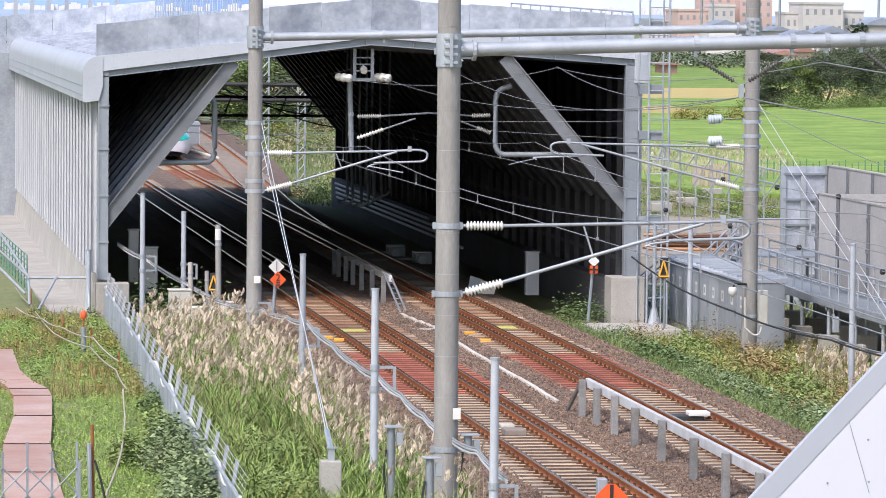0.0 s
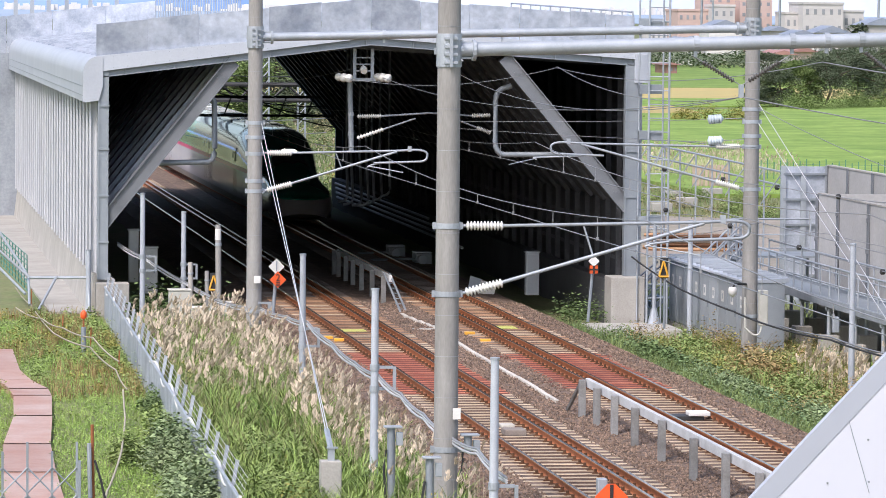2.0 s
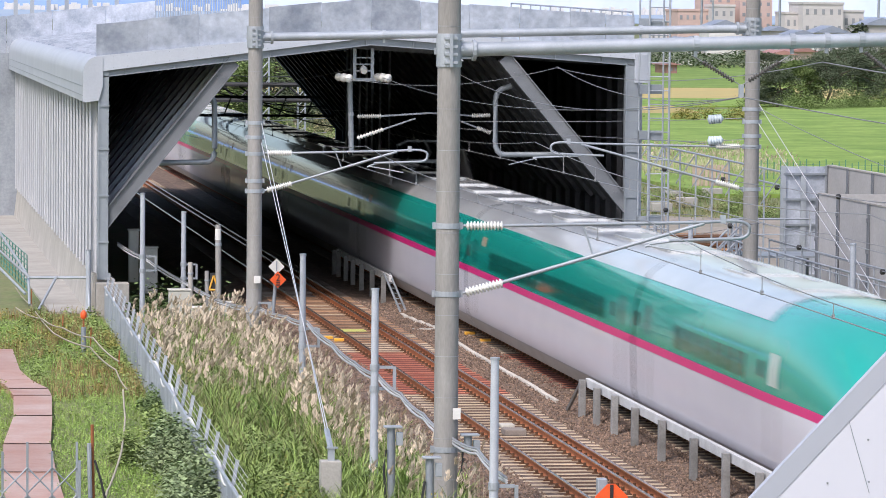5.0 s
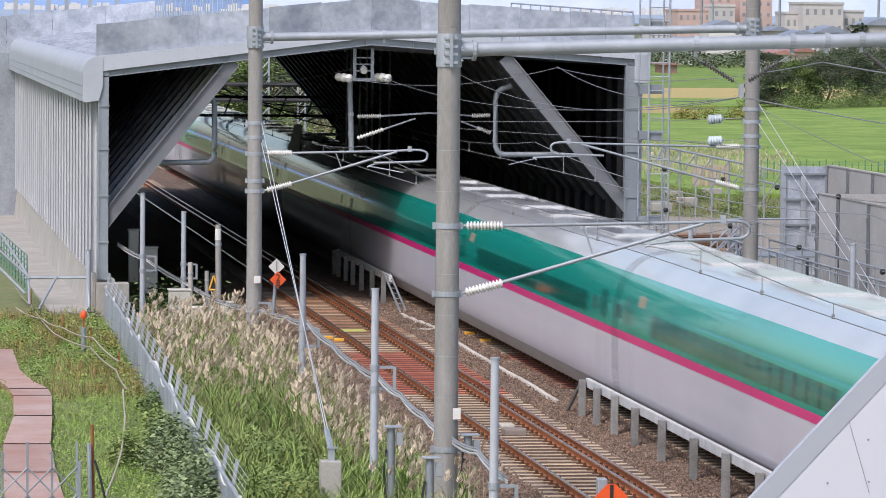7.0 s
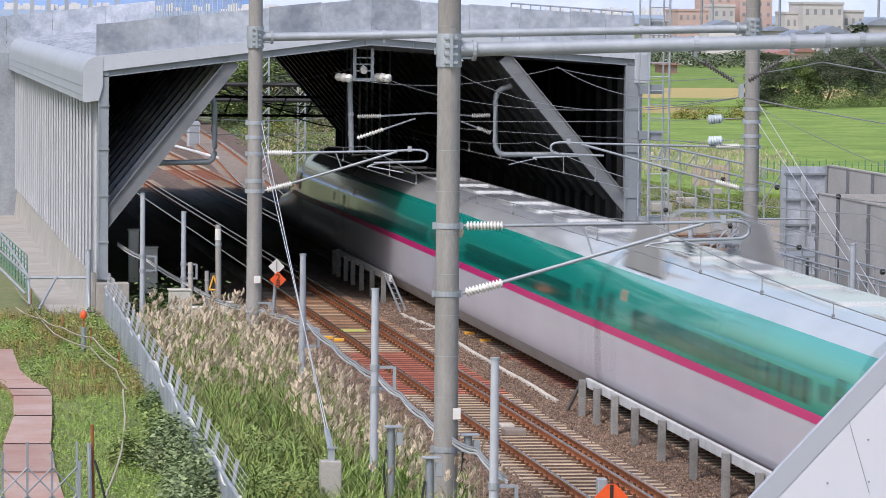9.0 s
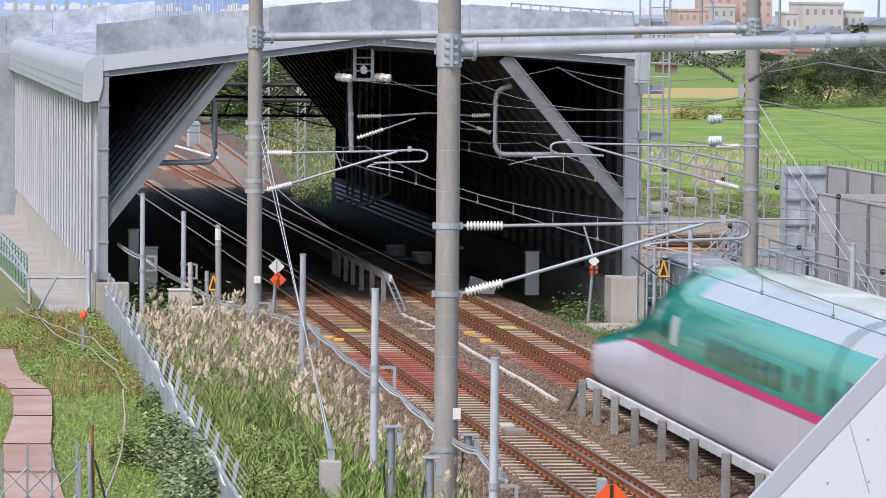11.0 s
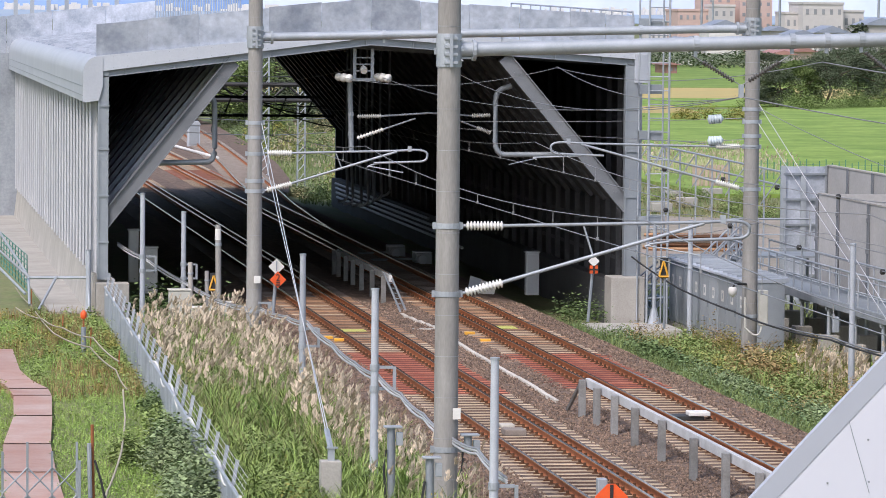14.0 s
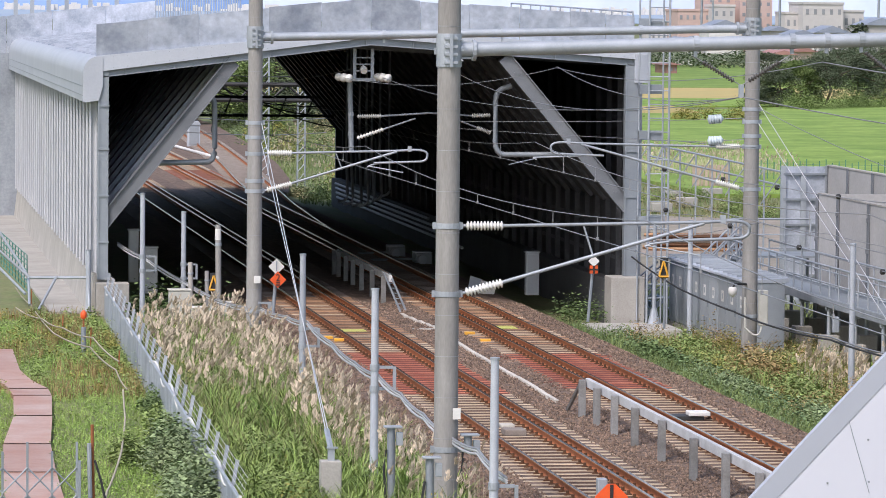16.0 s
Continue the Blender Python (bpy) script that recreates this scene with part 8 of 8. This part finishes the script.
    raw("slope_grass", *blades(rng, scatter(rng, 12000, 3, 20, 204, 325, slope, 1.2), 0.15, 0.5, 0.025, 0.9, 2), GRASS_DEEP, "tall green grass beyond the shelter", "grass")
    raw("pampas_plumes", *plumes(rng, scatter(rng, 200, 4, 16, 212, 300, lambda x, y: slope(x, y) and noise.noise(Vector((x * 0.4, y * 0.12, 3))) > 0.1, 1.0), 0.8, 1.3), PLUME, "pale plumes beyond the shelter", "pampas grass")


vegetation()


def tree(x, y, h, w, n, leaf, material, label, seed):
    rng = np.random.default_rng(seed)
    z0 = -0.8
    t = thing("tree", (x, y, z0), label, "tree", "trees")
    bm = B()
    tube(bm, [(x, y, z0), (x + 0.1 * w, y, z0 + h * 0.35), (x, y, z0 + h * 0.8)], 0.04 * h, 8, 0.008 * h)
    for i in range(6):
        a = i * 1.05 + seed
        b = z0 + h * (0.28 + 0.08 * i)
        tube(bm, [(x, y, b), (x + math.cos(a) * w * 0.3, y + math.sin(a) * w * 0.3, b + h * 0.16), (x + math.cos(a) * w * 0.46, y + math.sin(a) * w * 0.46, b + h * 0.22)], 0.014 * h, 6, 0.004 * h)
    part("trunk", bm, BARK, t)
    pts = []
    lobes = []
    for i in range(30):
        ang, rad, up = rng.uniform(0, 6.283), rng.uniform(0.15, 0.44), rng.uniform(0.06, 0.9)
        rad *= math.sqrt(max(0.05, 1 - (max(0.0, up - 0.35) / 0.62) ** 2))
        lobes.append((math.cos(ang) * rad * w, math.sin(ang) * rad * w, h * up, w * rng.uniform(0.1, 0.2)))
    for i in range(n):
        lx, ly, lz, r = lobes[rng.integers(len(lobes))]
        d = rng.normal(0, 1, 3)
        d /= np.linalg.norm(d)
        if d[2] < -0.35:
            d[2] = -d[2]
        rr = r * rng.uniform(0.78, 1.08)
        dent = 1 + 0.28 * noise.noise(Vector((x + lx + d[0] * 3, ly + d[1] * 3, lz + d[2] * 3)))
        rr *= dent
        pts.append((x + lx + d[0] * rr, y + ly + d[1] * rr, z0 + max(0.3, lz + d[2] * rr * 0.8)))
    v, f = leaves(rng, pts, leaf, 0.3)
    raw("crown", v, f, material, "", "", kind="", parent=t)
    return t


def woods():
    rng = np.random.default_rng(5)
    rows = [((86.86, 424.96, -0.80), 4.6, 6), ((81.94, 416.86, -0.80), 5.0, 6), ((77.75, 411.41, -0.80), 5.0, 6), ((74.72, 410.75, -0.80), 4.6, 5.5), ((71.59, 405.67, -0.80), 4.2, 4.5), ((71.84, 414.59, -0.80), 3.2, 3.6),
            ((107.95, 516.06, -0.80), 5.6, 9), ((103.29, 514.66, -0.80), 5.4, 9), ((99.42, 513.49, -0.80), 3.4, 7), ((100.17, 531.31, -0.80), 2.6, 6), ((93.67, 511.76, -0.80), 4.2, 6), ((111.87, 517.25, -0.80), 6, 9)]
    for k, (p, h, w) in enumerate(rows):
        tree(p[0], p[1], h, w, 15000, 0.085, FOREST if k % 3 else FOREST_LIGHT if k in (3,) else FOREST, "dark green broadleaf tree at the field edge", 20 + k)
    for k, (px, h) in enumerate((((165.07, 760.43, -0.80), 7),)):
        tree(px[0], px[1], h, h * 0.75, 1500 if k == 0 else 500, 0.35 if k == 0 else 0.16, FOREST if k == 0 else FOREST_LIGHT, "small green tree in the fields" if k else "tall dark conifer among houses", 60 + k)
    for k, (x, y, rx, h) in enumerate(((54.6, 357, 1.7, 1.5), (53.2, 360, 1.2, 1.0), (57.5, 357, 1.3, 1.1), (49.5, 366, 1.2, 2.2), (61.5, 372, 1.6, 1.6))):
        raw("bush", *leaves(rng, clump(rng, x, y, rx, h, 1500), 0.085, 0.5), WEED_YELLOW if k < 3 else FOREST_LIGHT, "yellow green bush at the field edge", "bush", kind="")
    # kudzu covered hedge in front of the wood
    pts = []
    for i in range(20000):
        s = rng.random()
        base = Vector((70.78, 396.99, -0.80)).lerp(Vector((86.30, 413.30, -0.80)), s)
        pts.append((base.x + rng.normal(0, 0.6), base.y + rng.normal(0, 2.0), -0.8 + abs(rng.normal(0, 1.0)) * (0.7 + 0.5 * math.sin(s * 15))))
    raw("hedge", *leaves(rng, pts, 0.08, 0.6), FOREST_LIGHT, "pale green creeper hedge along the field", "hedge")
    # tree line before the town
    pts = []
    for i in range(40000):
        x = rng.uniform(60, 260)
        y = 640 + 40 * rng.random() + 0.1 * x
        h = 2.6 + 2.0 * noise.noise(Vector((x * 0.06, 1, 0))) + 1.2 * noise.noise(Vector((x * 0.2, 4, 0)))
        pts.append((x, y, -0.8 + max(0.4, h) * rng.random() ** 0.6))
    raw("far_woods", *leaves(rng, pts, 0.28, 0.3), FOREST, "dark tree line before the town", "woods")
    # trees on the bank beyond the far end of the shelter
    for k in range(15):
        tree(6.5 + 1.5 * k + rng.normal(0, 0.4), 322 + 8 * (k % 4), 5.4 + 0.8 * (k % 4), 6.5, 8000, 0.11, FOREST_LIGHT if k % 3 == 1 else FOREST, "green broadleaf tree on the bank beyond the tracks", 90 + k)


woods()


def motions():
    speed, at_four = 36.4, 99.4
    rows = [(0.0, 0), (0.1, 0), (0.3, 0), (0.6, 0)] + [(1.0 + k, 0) for k in range(15)] + [(15.5, 0), (15.8, 0), (15.9, 0), (16.0, 0)]
    rows = sorted({t for t, _ in rows})
    walk(train, [(t, pose(0.0, at_four + speed * (4.0 - t), 0.0)) for t in rows])


motions()
